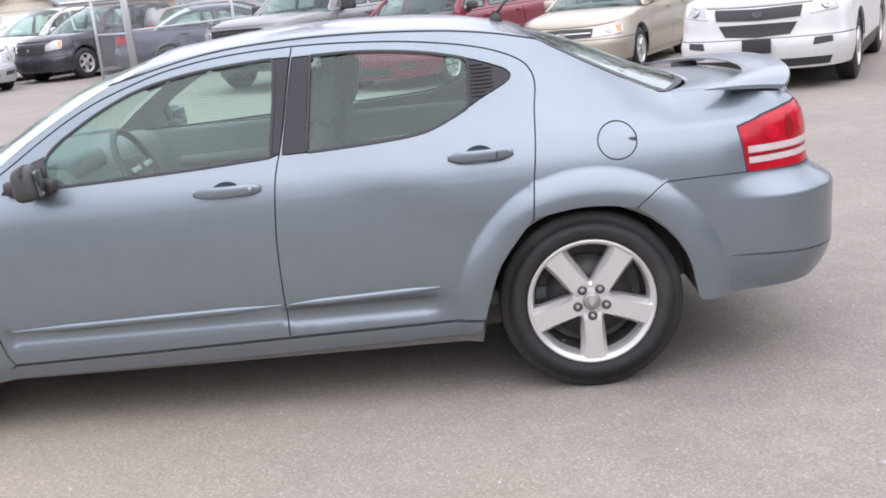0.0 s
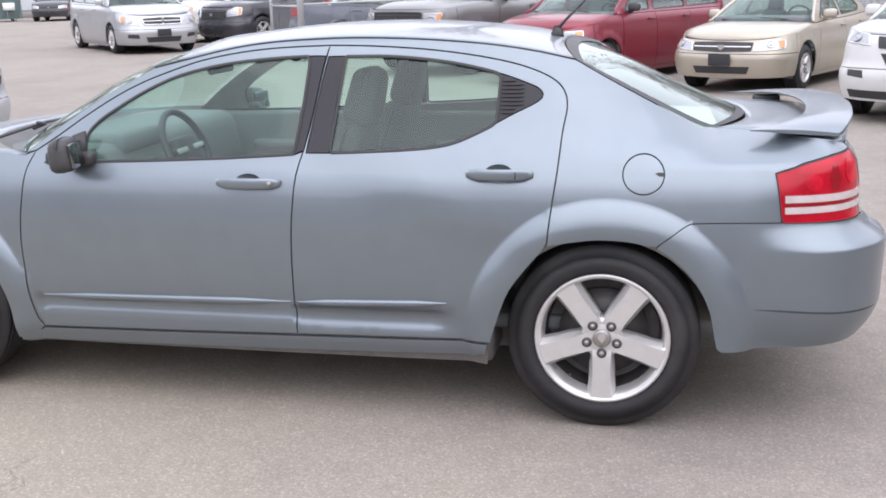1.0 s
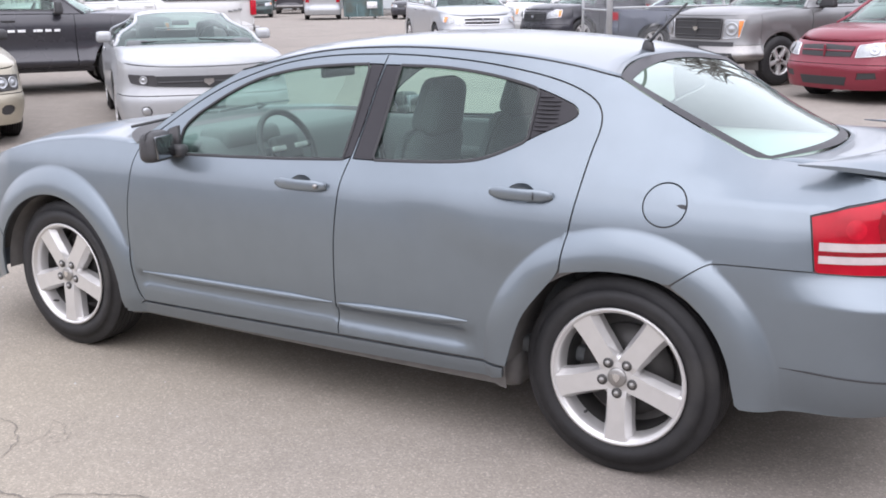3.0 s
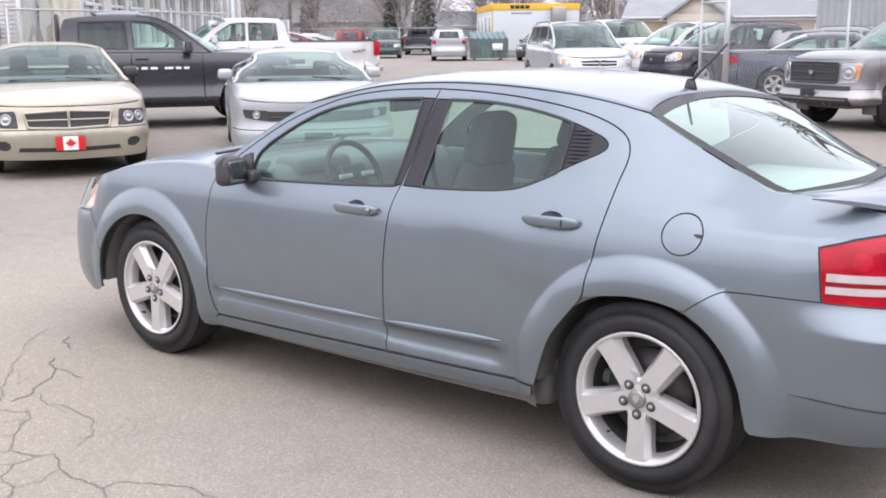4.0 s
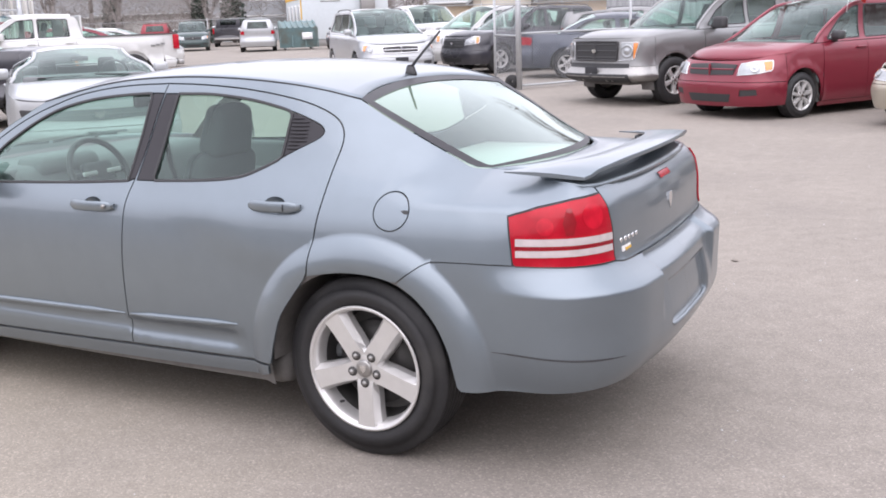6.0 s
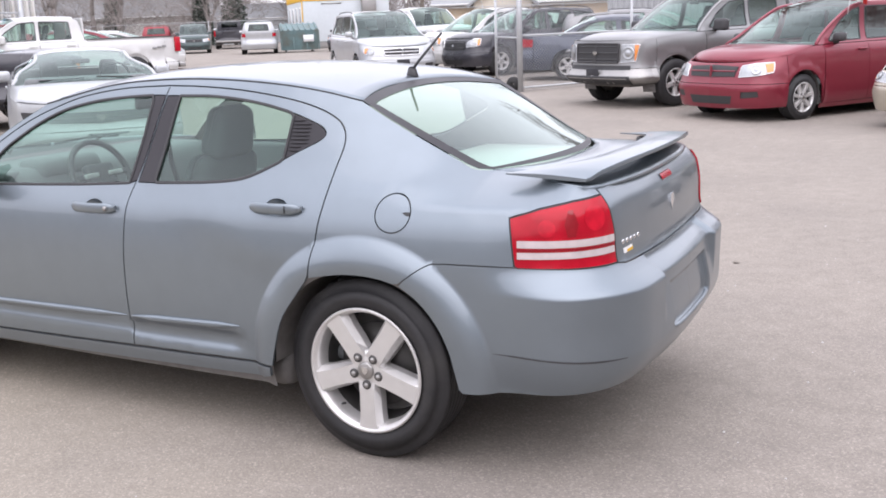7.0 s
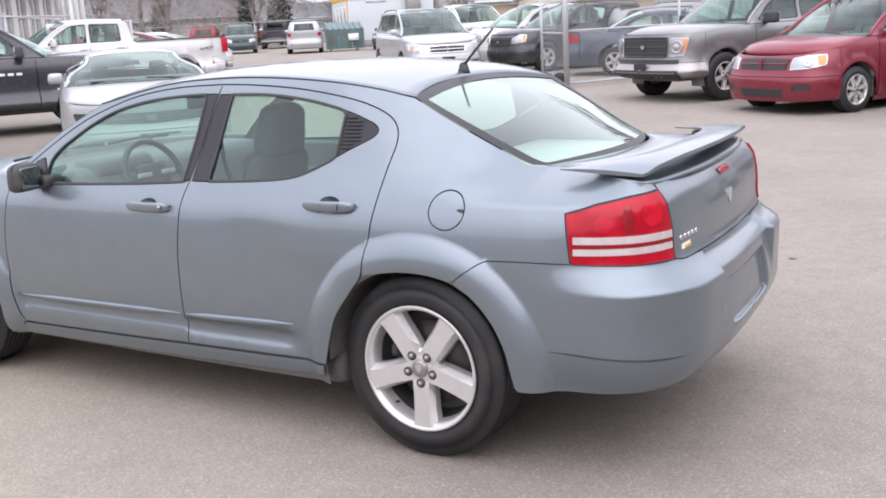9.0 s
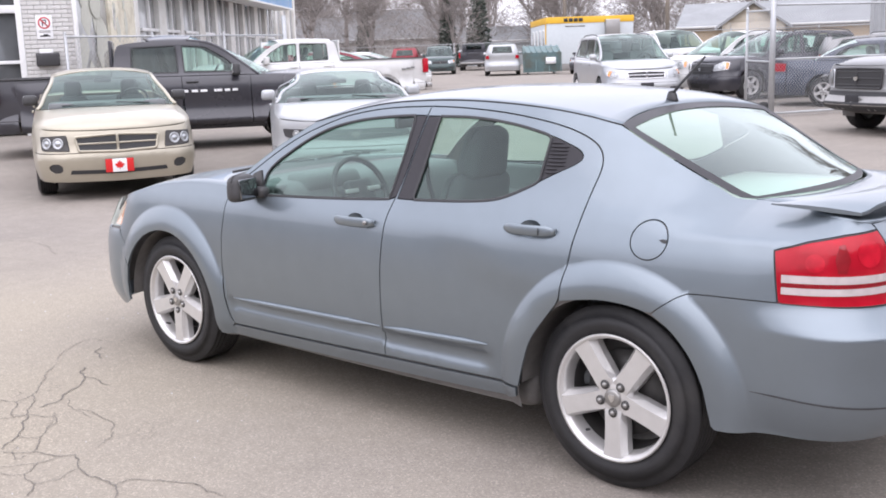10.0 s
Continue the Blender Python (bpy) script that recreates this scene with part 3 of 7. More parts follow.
lamp = [(0.595, 0.950), (0.613, 0.783), (0.80, 0.780), (0.995, 0.778), (0.990, 0.86), (0.976, 0.96), (0.962, 1.014), (0.83, 1.002), (0.70, 0.980)]
f_win = smooth_curve([(-2.000, 0.970), (-2.006, 1.064), (-1.961, 1.118), (-1.903, 1.158), (-1.773, 1.232), (-1.630, 1.290), (-1.449, 1.328), (-1.268, 1.346), (-1.112, 1.354)], 5)
f_hole = f_win + [(-1.052, 1.354), (-1.066, 1.267), (-1.088, 1.127), (-1.108, 1.016), (-1.145, 1.003), (-1.410, 0.988), (-1.689, 0.977)]
f_glass = f_win + [(-1.122, 1.20), (-1.145, 1.005), (-1.410, 0.990), (-1.689, 0.979)]
f_black = [(-1.112, 1.354), (-1.052, 1.354), (-1.066, 1.267), (-1.088, 1.127), (-1.108, 1.018), (-1.145, 1.005), (-1.122, 1.20)]
r_top = smooth_curve([(-0.970, 1.352), (-0.775, 1.349), (-0.561, 1.326), (-0.386, 1.288), (-0.275, 1.250), (-0.235, 1.230), (-0.223, 1.207), (-0.250, 1.183), (-0.341, 1.140), (-0.419, 1.099), (-0.523, 1.054), (-0.607, 1.035), (-0.749, 1.023), (-1.008, 1.011)], 5)
r_hole = r_top + [(-1.098, 1.010), (-1.079, 1.127), (-1.057, 1.267), (-1.040, 1.352)]
v_edge = [(-0.377, 1.284), (-0.387, 1.118)]
r_glass = [q for q in r_top if q[0] < -0.386 and q[1] > 1.2] + v_edge + [q for q in r_top if q[0] < -0.386 and q[1] < 1.2]
r_vent = [v_edge[1], v_edge[0]] + [q for q in r_top if q[0] > -0.38]
r_black = [(-0.970, 1.352), (-0.995, 1.188), (-1.008, 1.011), (-1.098, 1.010), (-1.079, 1.127), (-1.057, 1.267), (-1.040, 1.352)]

front_door = smooth_curve(door_top, 4) + smooth_curve(mid_cut, 4)[1:] + [(-1.689, 0.309), (-2.1, 0.302)] + smooth_curve(front_cut, 4)[::-1][:-1]
rear_door = smooth_curve(door_top2, 4) + smooth_curve(ARCH_R, 3)[1:] + [(-0.7, 0.325), (-1.1, 0.320)] + smooth_curve(mid_cut, 4)[::-1][:-1]
ditch = [(-2.262, 1.000), (-2.13, 1.098), (-1.98, 1.195), (-1.80, 1.29), (-1.708, 1.330), (-1.391, 1.393), (-1.080, 1.416), (-0.775, 1.414), (-0.471, 1.394), (-0.263, 1.364), (-0.108, 1.328)]
pillar = [(-0.108, 1.328), (0.015, 1.257), (0.151, 1.183), (0.287, 1.112), (0.352, 1.080), (0.42, 1.070)]
shoulder = [(0.42, 1.070), (0.60, 1.066), (0.73, 1.058), (0.88, 1.046), (0.955, 1.034)]
fuel = arc_pts(0.140, 0.948, 0.066, 0, 360, 40, 0.071)[:-1]
body_side = smooth_curve(ditch, 4) + smooth_curve(pillar, 4)[1:] + smooth_curve(shoulder, 4)[1:] + [(0.962, 1.0155), (0.83, 1.0035), (0.70, 0.9815), (0.5935, 0.9515), (0.612, 0.7845)] \
    + smooth_curve(seam, 4)[::-1] + smooth_curve([(0.188, 0.700), (0.09, 0.720), (-0.011, 0.725), (-0.09, 0.717), (-0.192, 0.700)], 4)[1:] + smooth_curve(door_top2, 4)[::-1][1:] + smooth_curve(door_top, 4)[::-1][1:]
bumper = smooth_curve(ARCH_BACK, 4) + smooth_curve(seam, 4)[1:] + [(0.80, 0.778), (0.995, 0.775), (1.04, 0.766), (1.10, 0.764), (1.3, 0.764), (sedan.u1, 0.764), (sedan.u1, 0.365)] \
    + smooth_curve([(1.3, 0.362), (1.05, 0.350), (0.85, 0.338), (0.68, 0.328), (0.52, 0.323), (0.42, 0.322)], 3)
HALF_GAP = dict(gap=0.0028)
for ob in both("body_side_panel", sedan, body_side, BLUE_GREY, saloon, [fuel], step=0.03, **HALF_GAP):
    pass
both("filler_flap", sedan, fuel, BLUE_GREY, saloon, step=0.02, gap=0.002)
both("flap_notch", sedan, [(0.178, 0.951), (0.192, 0.955), (0.209, 0.954), (0.209, 0.942), (0.195, 0.942)], SEAL, saloon, step=0.02, gap=0, thick=0.001, sink=-0.001)
for s in (False, True):
    fd = part("front_door", panel_data(sedan, front_door, [f_hole, arc_pts(-1.3155, 0.905, 0.029, 0, 360, 24, 0.050)[:-1]], mirror=s, step=0.032, **HALF_GAP), BLUE_GREY, saloon)
    rd = part("rear_door", panel_data(sedan, rear_door, [r_hole, arc_pts(-0.369, 0.947, 0.029, 0, 360, 24, 0.050)[:-1]], mirror=s, step=0.032, **HALF_GAP), BLUE_GREY, saloon)
    flip = flipped if s else (lambda d: d)
    for door, glass, black in ((fd, f_glass, f_black), (rd, r_glass, r_black)):
        part("window_pane", panel_data(sedan, glass, mirror=s, step=0.06, gap=0.003, thick=0.0, sink=0.007), GLASS, door, "greenish side window glass")
        part("pillar_cover", panel_data(sedan, black, mirror=s, step=0.05, gap=0.002, sink=0.001), PILLAR, door, "satin black pillar cover")
        part("window_seal", flip(bead(sedan, [q for q in (glass + glass[:1])], 0.011, 0.003, 70, False)), SEAL, door)
    part("vent_cover", panel_data(sedan, r_vent, mirror=s, step=0.03, gap=0.002, sink=0.002), PILLAR, rd, "louvred black quarter trim")
    for k in range(9):
        z = 1.150 + 0.0138 * k
        wide = 0.085 if 1 < k < 8 else 0.055
        part("louvre", flip(bead(sedan, [(-0.374, z), (-0.374 + wide, z)], 0.006, 0.004, 5)), PILLAR, rd)
    # side mouldings with their shaded hollow below
    part("moulding", flip(bead(sedan, [(-2.214, 0.437), (-1.7, 0.444), (-1.166, 0.451)], 0.026, 0.013, 26)), BLUE_GREY, fd)
    part("moulding", flip(bead(sedan, [(-1.138, 0.451), (-0.9, 0.457), (-0.562, 0.466)], 0.026, 0.013, 20)), BLUE_GREY, rd)
    # door handles: a cup pressed into the door, and a pull bar
    for door, x0, x1, z0, lock in ((fd, -1.438, -1.183, 0.905, True), (rd, -0.485, -0.243, 0.947, False)):
        xm = (x0 + x1) / 2 - 0.005
        bowl = []
        for q, deep in ((1.04, 0.0), (0.97, 0.003), (0.85, 0.014), (0.6, 0.026), (0.3, 0.031), (0.02, 0.032)):
            uu = np.array([xm + 0.050 * q * math.cos(a) for a in [2 * math.pi * j / 24 for j in range(24)]])
            zz = np.array([z0 + 0.035 * q * math.sin(a) for a in [2 * math.pi * j / 24 for j in range(24)]])
            bowl.append(sedan.at(uu, zz) - sedan.normal(uu, zz) * deep)
        part("handle_cup", flip(sheet(bowl, closed_v=True)), BLUE_GREY, door)
        rows = []
        for k in range(13):
            a = k / 12
            x = x0 + (x1 - x0) * a
            up = 0.012 + 0.028 * math.sin(math.pi * a) ** 0.6
            hh = 0.0220 * (0.55 + 0.45 * min(1, 6 * a, 6 * (1 - a)))
            p = sedan.at(x, z0)
            rows.append([(p[0], p[1] - up + 0.010 - 0.006 * math.cos(c), z0 + hh * math.sin(c)) for c in [2 * math.pi * j / 10 for j in range(10)]])
        v, f = sheet(rows, closed_v=True)
        v = [(q[0], q[1] - 0.004, q[2]) for q in v]
        f += [tuple(range(10)), tuple(len(v) - 10 + j for j in range(10))[::-1]]
        part("door_handle", flip((v, f)), BLUE_GREY, door)
        if lock:
            pt = sedan.at(x1 - 0.035, z0)
            part("door_lock", flip(lathe([(0, -0.006), (0.007, -0.006), (0.0095, -0.003), (0.0095, 0.006)], 16, "y", (pt[0], pt[1] - 0.036, z0 + 0.001))), STEEL, door)
        else:
            part("handle_joint", flip(tube([(x1 - 0.062, sedan.at(x1 - 0.06, z0)[1] - 0.036, z0 + 0.013), (x1 - 0.062, sedan.at(x1 - 0.06, z0)[1] - 0.038, z0), (x1 - 0.062, sedan.at(x1 - 0.06, z0)[1] - 0.036, z0 - 0.013)], 0.0022, 5)), SEAL, door)
# dark inner skin that shows in the gaps
inner_cut = smooth_curve(ditch, 4) + smooth_curve(pillar, 4)[1:] + smooth_curve(shoulder, 4)[1:] + [(sedan.u1, 1.02), (sedan.u1, 0.40), (0.42, 0.33)] + arc_pts(0.0, 0.33, 0.40, 0, 180, 20, 0.405)[1:] \
    + [(-0.42, 0.22), (-2.33, 0.22)] + arc_pts(-2.765, 0.33, 0.41, 0, 180, 20, 0.42) + [(-3.3, 0.3), (sedan.u0, 0.3), (sedan.u0, 0.8), (-3.2, 0.86), (-2.9, 0.95), (-2.6, 0.98)]
both("inner_skin", sedan, inner_cut, DARK, saloon, [f_hole, r_hole, arc_pts(-1.3155, 0.905, 0.04, 0, 360, 16, 0.056)[:-1], arc_pts(-0.369, 0.947, 0.04, 0, 360, 16, 0.056)[:-1]], step=0.05, gap=0.0, thick=0.0, sink=0.016)
sill = [(-2.236, 0.294), (-1.689, 0.302), (-1.151, 0.312), (-0.70, 0.318), (-0.56, 0.320), (-0.41, 0.322), (-0.415, 0.280), (-0.47, 0.262), (-0.64, 0.257), (-1.17, 0.248), (-1.72, 0.240), (-2.17, 0.236), (-2.34, 0.236), (-2.34, 0.25)]
both("sill", sedan, sill, BLUE_GREY, saloon, step=0.03)
fender_top = [(-2.262, 0.994), (-2.45, 1.0), (-2.641, 0.993), (-2.894, 0.962), (-3.108, 0.915), (-3.21, 0.885)]
ARCH_F = [(-2.765 + 0.412 * math.cos(radians(a)), 0.335 + 0.40 * math.sin(radians(a))) for a in range(155, -1, -5)]
fender = smooth_curve(fender_top, 4) + [(-3.24, 0.80), (-3.28, 0.70), (-3.26, 0.66), (-3.2, 0.60)] + ARCH_F + [(-2.35, 0.25), (-2.29, 0.25)] + smooth_curve(front_cut, 4)[::-1]
both("front_wing", sedan, fender, BLUE_GREY, saloon, step=0.032)
f_bumper = [(-3.14, 0.50), (-3.2, 0.60), (-3.26, 0.66), (-3.29, 0.695), (-3.5, 0.685), (-3.9, 0.67), (sedan.u0, 0.66), (sedan.u0, 0.22), (-3.6, 0.22), (-3.35, 0.24), (-3.17, 0.30), (-3.175, 0.335), (-3.165, 0.42)]
low_grille = [(-3.95, 0.50), (sedan.u0, 0.50), (sedan.u0, 0.34), (-4.0, 0.34)]
both("front_bumper", sedan, f_bumper, BLUE_GREY, saloon, step=0.04)
head = [(-3.225, 0.875), (-3.245, 0.80), (-3.285, 0.705), (-3.5, 0.695), (-3.8, 0.70), (-3.82, 0.78), (-3.6, 0.83), (-3.4, 0.865)]
for s in (False, True):
    hl = part("headlamp", panel_data(sedan, head, mirror=s, step=0.04, sink=0.02), REFLECTOR, saloon)
    part("lens", panel_data(sedan, head, mirror=s, step=0.04, thick=0), CLEAR, hl)
    part("indicator", panel_data(sedan, [(-3.24, 0.86), (-3.26, 0.80), (-3.295, 0.715), (-3.42, 0.71), (-3.40, 0.84)], mirror=s, step=0.04, sink=0.012), LAMP_AMBER, hl, "amber front indicator")
both("grille", sedan, [(-3.84, 0.80), (-3.83, 0.69), (sedan.u0, 0.68), (sedan.u0, 0.82)], TRIM, saloon, step=0.04, sink=0.02)

# top surfaces
N = 15
wind_edge = on_shell(sedan, along(ditch[:5] + [(-1.66, 1.345)], N))
wind_mid = along([(-2.58, 0, 1.000), (-2.36, 0, 1.112), (-2.02, 0, 1.288), (-1.62, 0, 1.414)], N)
part("windscreen", sheet(crossing(wind_edge, wind_mid, 17)), GLASS, saloon, "curved greenish windscreen")
roof_edge = on_shell(sedan, along([(-1.66, 1.345), (-1.391, 1.393), (-1.080, 1.416), (-0.775, 1.414), (-0.471, 1.394), (-0.263, 1.364), (-0.108, 1.328)], 24), 0.0)
roof_mid = along([(-1.62, 0, 1.414), (-1.25, 0, 1.450), (-0.85, 0, 1.455), (-0.45, 0, 1.424), (-0.205, 0, 1.375)], 24)
part("roof", thick_sheet(crossing(roof_edge, roof_mid, 25, 2.6), 0.012), BLUE_GREY, saloon)
for s in (False, True):
    e = along([(-1.75, 1.317), (-1.391, 1.393), (-1.080, 1.416), (-0.775, 1.414), (-0.471, 1.394), (-0.263, 1.364), (-0.108, 1.328)], 26)
    q = on_shell(sedan, [tuple(k) for k in e], 0.001)
    part("roof_drip_strip", tube([(p[0], -p[1] if s else p[1], p[2]) for p in q], 0.003, 6), SEAL, saloon)
glass_edge = on_shell(sedan, along(pillar[:5] + [(0.40, 1.071)], N), -0.002)
glass_mid = along([(-0.205, 0, 1.370), (0.05, 0, 1.280), (0.29, 0, 1.171), (0.525, 0, 1.073)], N)
rg = crossing(glass_edge, glass_mid, 25, 2.0)
part("rear_window", sheet(rg), REAR_GLASS, saloon, "sloping greenish rear window")
# the black border round the rear window
g = np.array(rg)
left = [[tuple(g[i, j] + np.array((0, 0, 0.0025))) for j in (0, 1)] for i in range(N)]
right = [[tuple(g[i, j] + np.array((0, 0, 0.0025))) for j in (23, 24)] for i in range(N)]
low = [[tuple(g[N - 1, j] * (1 - w) + g[N - 2, j] * w + np.array((0, 0, 0.003))) for w in (0.0, 0.35, 0.65)] for j in range(25)]
top = [[tuple(g[0, j] * (1 - w) + g[1, j] * w + np.array((0, 0, 0.003))) for w in (0.0, 0.5, 1.0)] for j in range(25)]
part("window_border", joined(sheet(left), sheet(right), sheet(low), sheet(top)), PILLAR, saloon, "black ceramic border of the rear window")
hood_edge = on_shell(sedan, along([(-3.25, 0.880), (-3.108, 0.917), (-2.894, 0.964), (-2.641, 0.995), (-2.45, 1.001), (-2.262, 0.996)], N))
hood_mid = along([(-3.60, 0, 0.83), (-3.3, 0, 0.945), (-2.95, 0, 1.0), (-2.72, 0, 1.012)], N)
part("bonnet", thick_sheet(crossing(hood_edge, hood_mid, 17, 2.8), 0.012), BLUE_GREY, saloon)
cowl = [[tuple(a), tuple(b)] for a, b in zip(crossing(hood_edge[-1:], hood_mid[-1:], 17, 2.8)[0], [np.array(q) - np.array((-0.02, 0, 0.03)) for q in crossing(wind_edge[:1], wind_mid[:1], 17)[0]])]
part("cowl", sheet(cowl), TRIM, saloon)
for x, y0, y1 in ((-2.60, -0.62, 0.0), (-2.62, 0.05, 0.60)):
    part("wiper", joined(tube([(x, y0 * 0.4 + y1 * 0.6, 1.015), (x + 0.10, (y0 + y1) / 2, 1.045), (x + 0.13, (y0 + y1) / 2 - 0.1, 1.062)], 0.008), tube([(x + 0.02 + 0.2 * abs(y0) * 0.5, y0, 1.03), (x + 0.10, (y0 + y1) / 2, 1.052), (x + 0.03, y1, 1.035)], 0.007)), TRIM, saloon)
deck_edge = on_shell(sedan, along([(0.40, 1.071), (0.60, 1.066), (0.73, 1.058), (0.88, 1.046), (0.955, 1.034)], N))
deck_mid = along([(0.525, 0, 1.071), (0.66, 0, 1.077), (0.80, 0, 1.066), (0.885, 0, 1.045)], N)
part("boot_lid_top", thick_sheet(crossing(deck_edge, deck_mid, 21, 3.0), 0.012), BLUE_GREY, saloon)
trunk = [(0.964, 1.032), (0.965, 1.016), (0.979, 0.96), (0.993, 0.86), (0.998, 0.776), (1.05, 0.768), (1.105, 0.767), (1.3, 0.767), (sedan.u1, 0.767), (sedan.u1, 1.042), (1.3, 1.040), (1.1, 1.035)]
both("boot_lid_face", sedan, trunk, BLUE_GREY, saloon, step=0.03, gap=0.0012)
both("rear_bumper", sedan, bumper, BLUE_GREY, saloon, step=0.016, gap=0.0012)
for s in (False, True):
    flip = flipped if s else (lambda d: d)
    # thin dark strip painted in for the shade of the bumper's crease
    part("bumper_crease", flip(bead(sedan, [(0.53, 0.476), (0.70, 0.474), (0.95, 0.462)], 0.006, 0.0028, 36)), SEAL, saloon)
    tl = part("tail_lamp", panel_data(sedan, lamp, mirror=s, step=0.03, gap=0.002, sink=-0.008 if s else 0.0), LAMP_RED, saloon, "red tail lamp with white bands")
    part("lamp_frame", flip(bead(sedan, lamp + lamp[:1], 0.0035, 0.001, 60, False)), SEAL, tl)
    for z0, z1 in ((0.852, 0.877), (0.814, 0.837)):
        bandp = [(0.622, z1), (0.622, z0), (0.8, z0 + 0.001), (0.984, z0 + 0.003), (0.982, z1 + 0.003), (0.8, z1 + 0.001)]
        part("clear_band", panel_data(sedan, bandp, mirror=s, step=0.03, gap=0, thick=0.003, sink=-0.003), LAMP_WHITE, tl, "whitish clear lamp band")
    part("dark_band", panel_data(sedan, [(0.622, 0.848), (0.622, 0.840), (0.8, 0.841), (0.984, 0.843), (0.984, 0.851), (0.8, 0.849)], mirror=s, step=0.03, gap=0, thick=0.002, sink=-0.002), LAMP_DEEP, tl)
    for cx, cz, r in ((0.725, 0.918, 0.030), (0.900, 0.946, 0.043)):
        part("bulb_reflector", panel_data(sedan, arc_pts(cx, cz, r, 0, 360, 20)[:-1], mirror=s, step=0.02, gap=0, thick=0.002, sink=-0.0015), LAMP_BRIGHT, tl, "bright red round reflector")
    part("lamp_divider", panel_data(sedan, [(0.795, 0.888), (0.822, 0.889), (0.834, 0.93), (0.818, 0.978), (0.800, 0.976), (0.786, 0.93)], mirror=s, step=0.02, gap=0, thick=0.001, sink=-0.001), LAMP_DEEP, tl, "dark red divider inside the lamp")
# spoiler on the boot lid: a flat blade with a blunt trailing edge, its ends lying on the deck
span = along([(-0.655, 0.50, 0.800, 1.077, 1.068, 0.008), (-0.635, 0.515, 0.815, 1.079, 1.075, 0.009), (-0.60, 0.555, 0.832, 1.083, 1.090, 0.010), (-0.54, 0.605, 0.852, 1.089, 1.101, 0.011),
              (-0.48, 0.655, 0.866, 1.096, 1.108, 0.012), (-0.40, 0.705, 0.880, 1.102, 1.114, 0.012), (-0.2, 0.742, 0.904, 1.110, 1.122, 0.012), (0, 0.752, 0.912, 1.113, 1.125, 0.012)], 26)
span = [tuple(q) for q in span] + [(-q[0],) + tuple(q[1:]) for q in span[:-1][::-1]]
upper, back_edge, under = [], [], []
for y, lead, trail, z0, z1, th in span:
    line = [(lead + (trail - lead) * f, y, z0 + (z1 - z0) * f + 0.006 * math.sin(math.pi * f) + 0.003) for f in (0.0, 0.03, 0.2, 0.4, 0.6, 0.8, 0.97, 1.0)]
    drop = [(lead + (trail - lead) * f, y, z0 + (z1 - z0) * f - th * min(1.0, 0.15 + 1.1 * f)) for f in (0.0, 0.15, 0.4, 0.7, 0.95)]
    tip = (trail + 0.002, y, z1 - th * 0.9)
    upper.append(line)
    back_edge.append([line[-1], (trail + 0.003, y, z1 - 0.4 * th), tip])
    under.append([tip] + drop[::-1] + [line[0]])
ends = [upper[k] + back_edge[k][1:] + under[k][1:-1] for k in (0, -1)]
v, f = joined(sheet(upper), sheet(back_edge), sheet(under), (ends[0], [tuple(range(len(ends[0])))]), (ends[1], [tuple(range(len(ends[1])))[::-1]]))
wing = part("spoiler", (v, f), BLUE_GREY, saloon)
for s in (-1, 1):
    part("spoiler_foot", rbox((0.69, s * 0.515, 1.066), (0.12, 0.05, 0.036), 0.012), TRIM, wing, "dark foot in the gap below the blade")
bl = along([(sedan.u1 - 0.075, 0.996), (sedan.u1 - 0.001, 0.997)], 8)
for s in (False, True):
    part("brake_light", (flipped if s else (lambda d: d))(bead(sedan, [tuple(q) for q in bl], 0.022, 0.004, 8, False)), LAMP_RED, saloon, "red high-mounted brake light")
    flip = flipped if s else (lambda d: d)
    if not s:
        for k in range(5):
            part("badge_letter", flip(bead(sedan, [(1.035 + 0.034 * k, 0.838), (1.058 + 0.034 * k, 0.839)], 0.018, 0.003, 5)), CHROME, saloon, "chrome badge letter shape")
        part("sticker", panel_data(sedan, [(1.045, 0.818), (1.045, 0.794), (1.125, 0.796), (1.125, 0.820)], step=0.03, thick=0.001, sink=-0.001), PLATE_WHITE, saloon, "small white and yellow sticker")
        part("sticker_band", panel_data(sedan, [(1.072, 0.809), (1.072, 0.795), (1.125, 0.797), (1.125, 0.811)], step=0.03, thick=0.001, sink=-0.0025), YELLOW, saloon)
part("boot_emblem", moved(slab([(-0.022, 0.03), (0.022, 0.03), (0.026, 0.0), (0.0, -0.035), (-0.026, 0.0)], 0, 0.008, "x"), pose(0.911, 0, 0.894)), CHROME, saloon, smooth=False)
# lip under the hollow for the plate
for s in (False, True):
    part("recess_lip", (flipped if s else (lambda d: d))(bead(sedan, [(1.318, 0.472), (1.40, 0.466), (sedan.u1 - 0.002, 0.466)], 0.012, 0.005, 16, False)), BLUE_GREY, saloon)
# aerial
part("aerial_base", joined(rbox((-0.250, 0, 1.402), (0.064, 0.034, 0.050), 0.015, 0.45)), TRIM, saloon)
part("aerial_rod", tube([(-0.255, 0, 1.405), (-0.215, 0.0, 1.450), (-0.098, 0.0, 1.566)], 0.0075, 8, 0.005), TRIM, saloon)
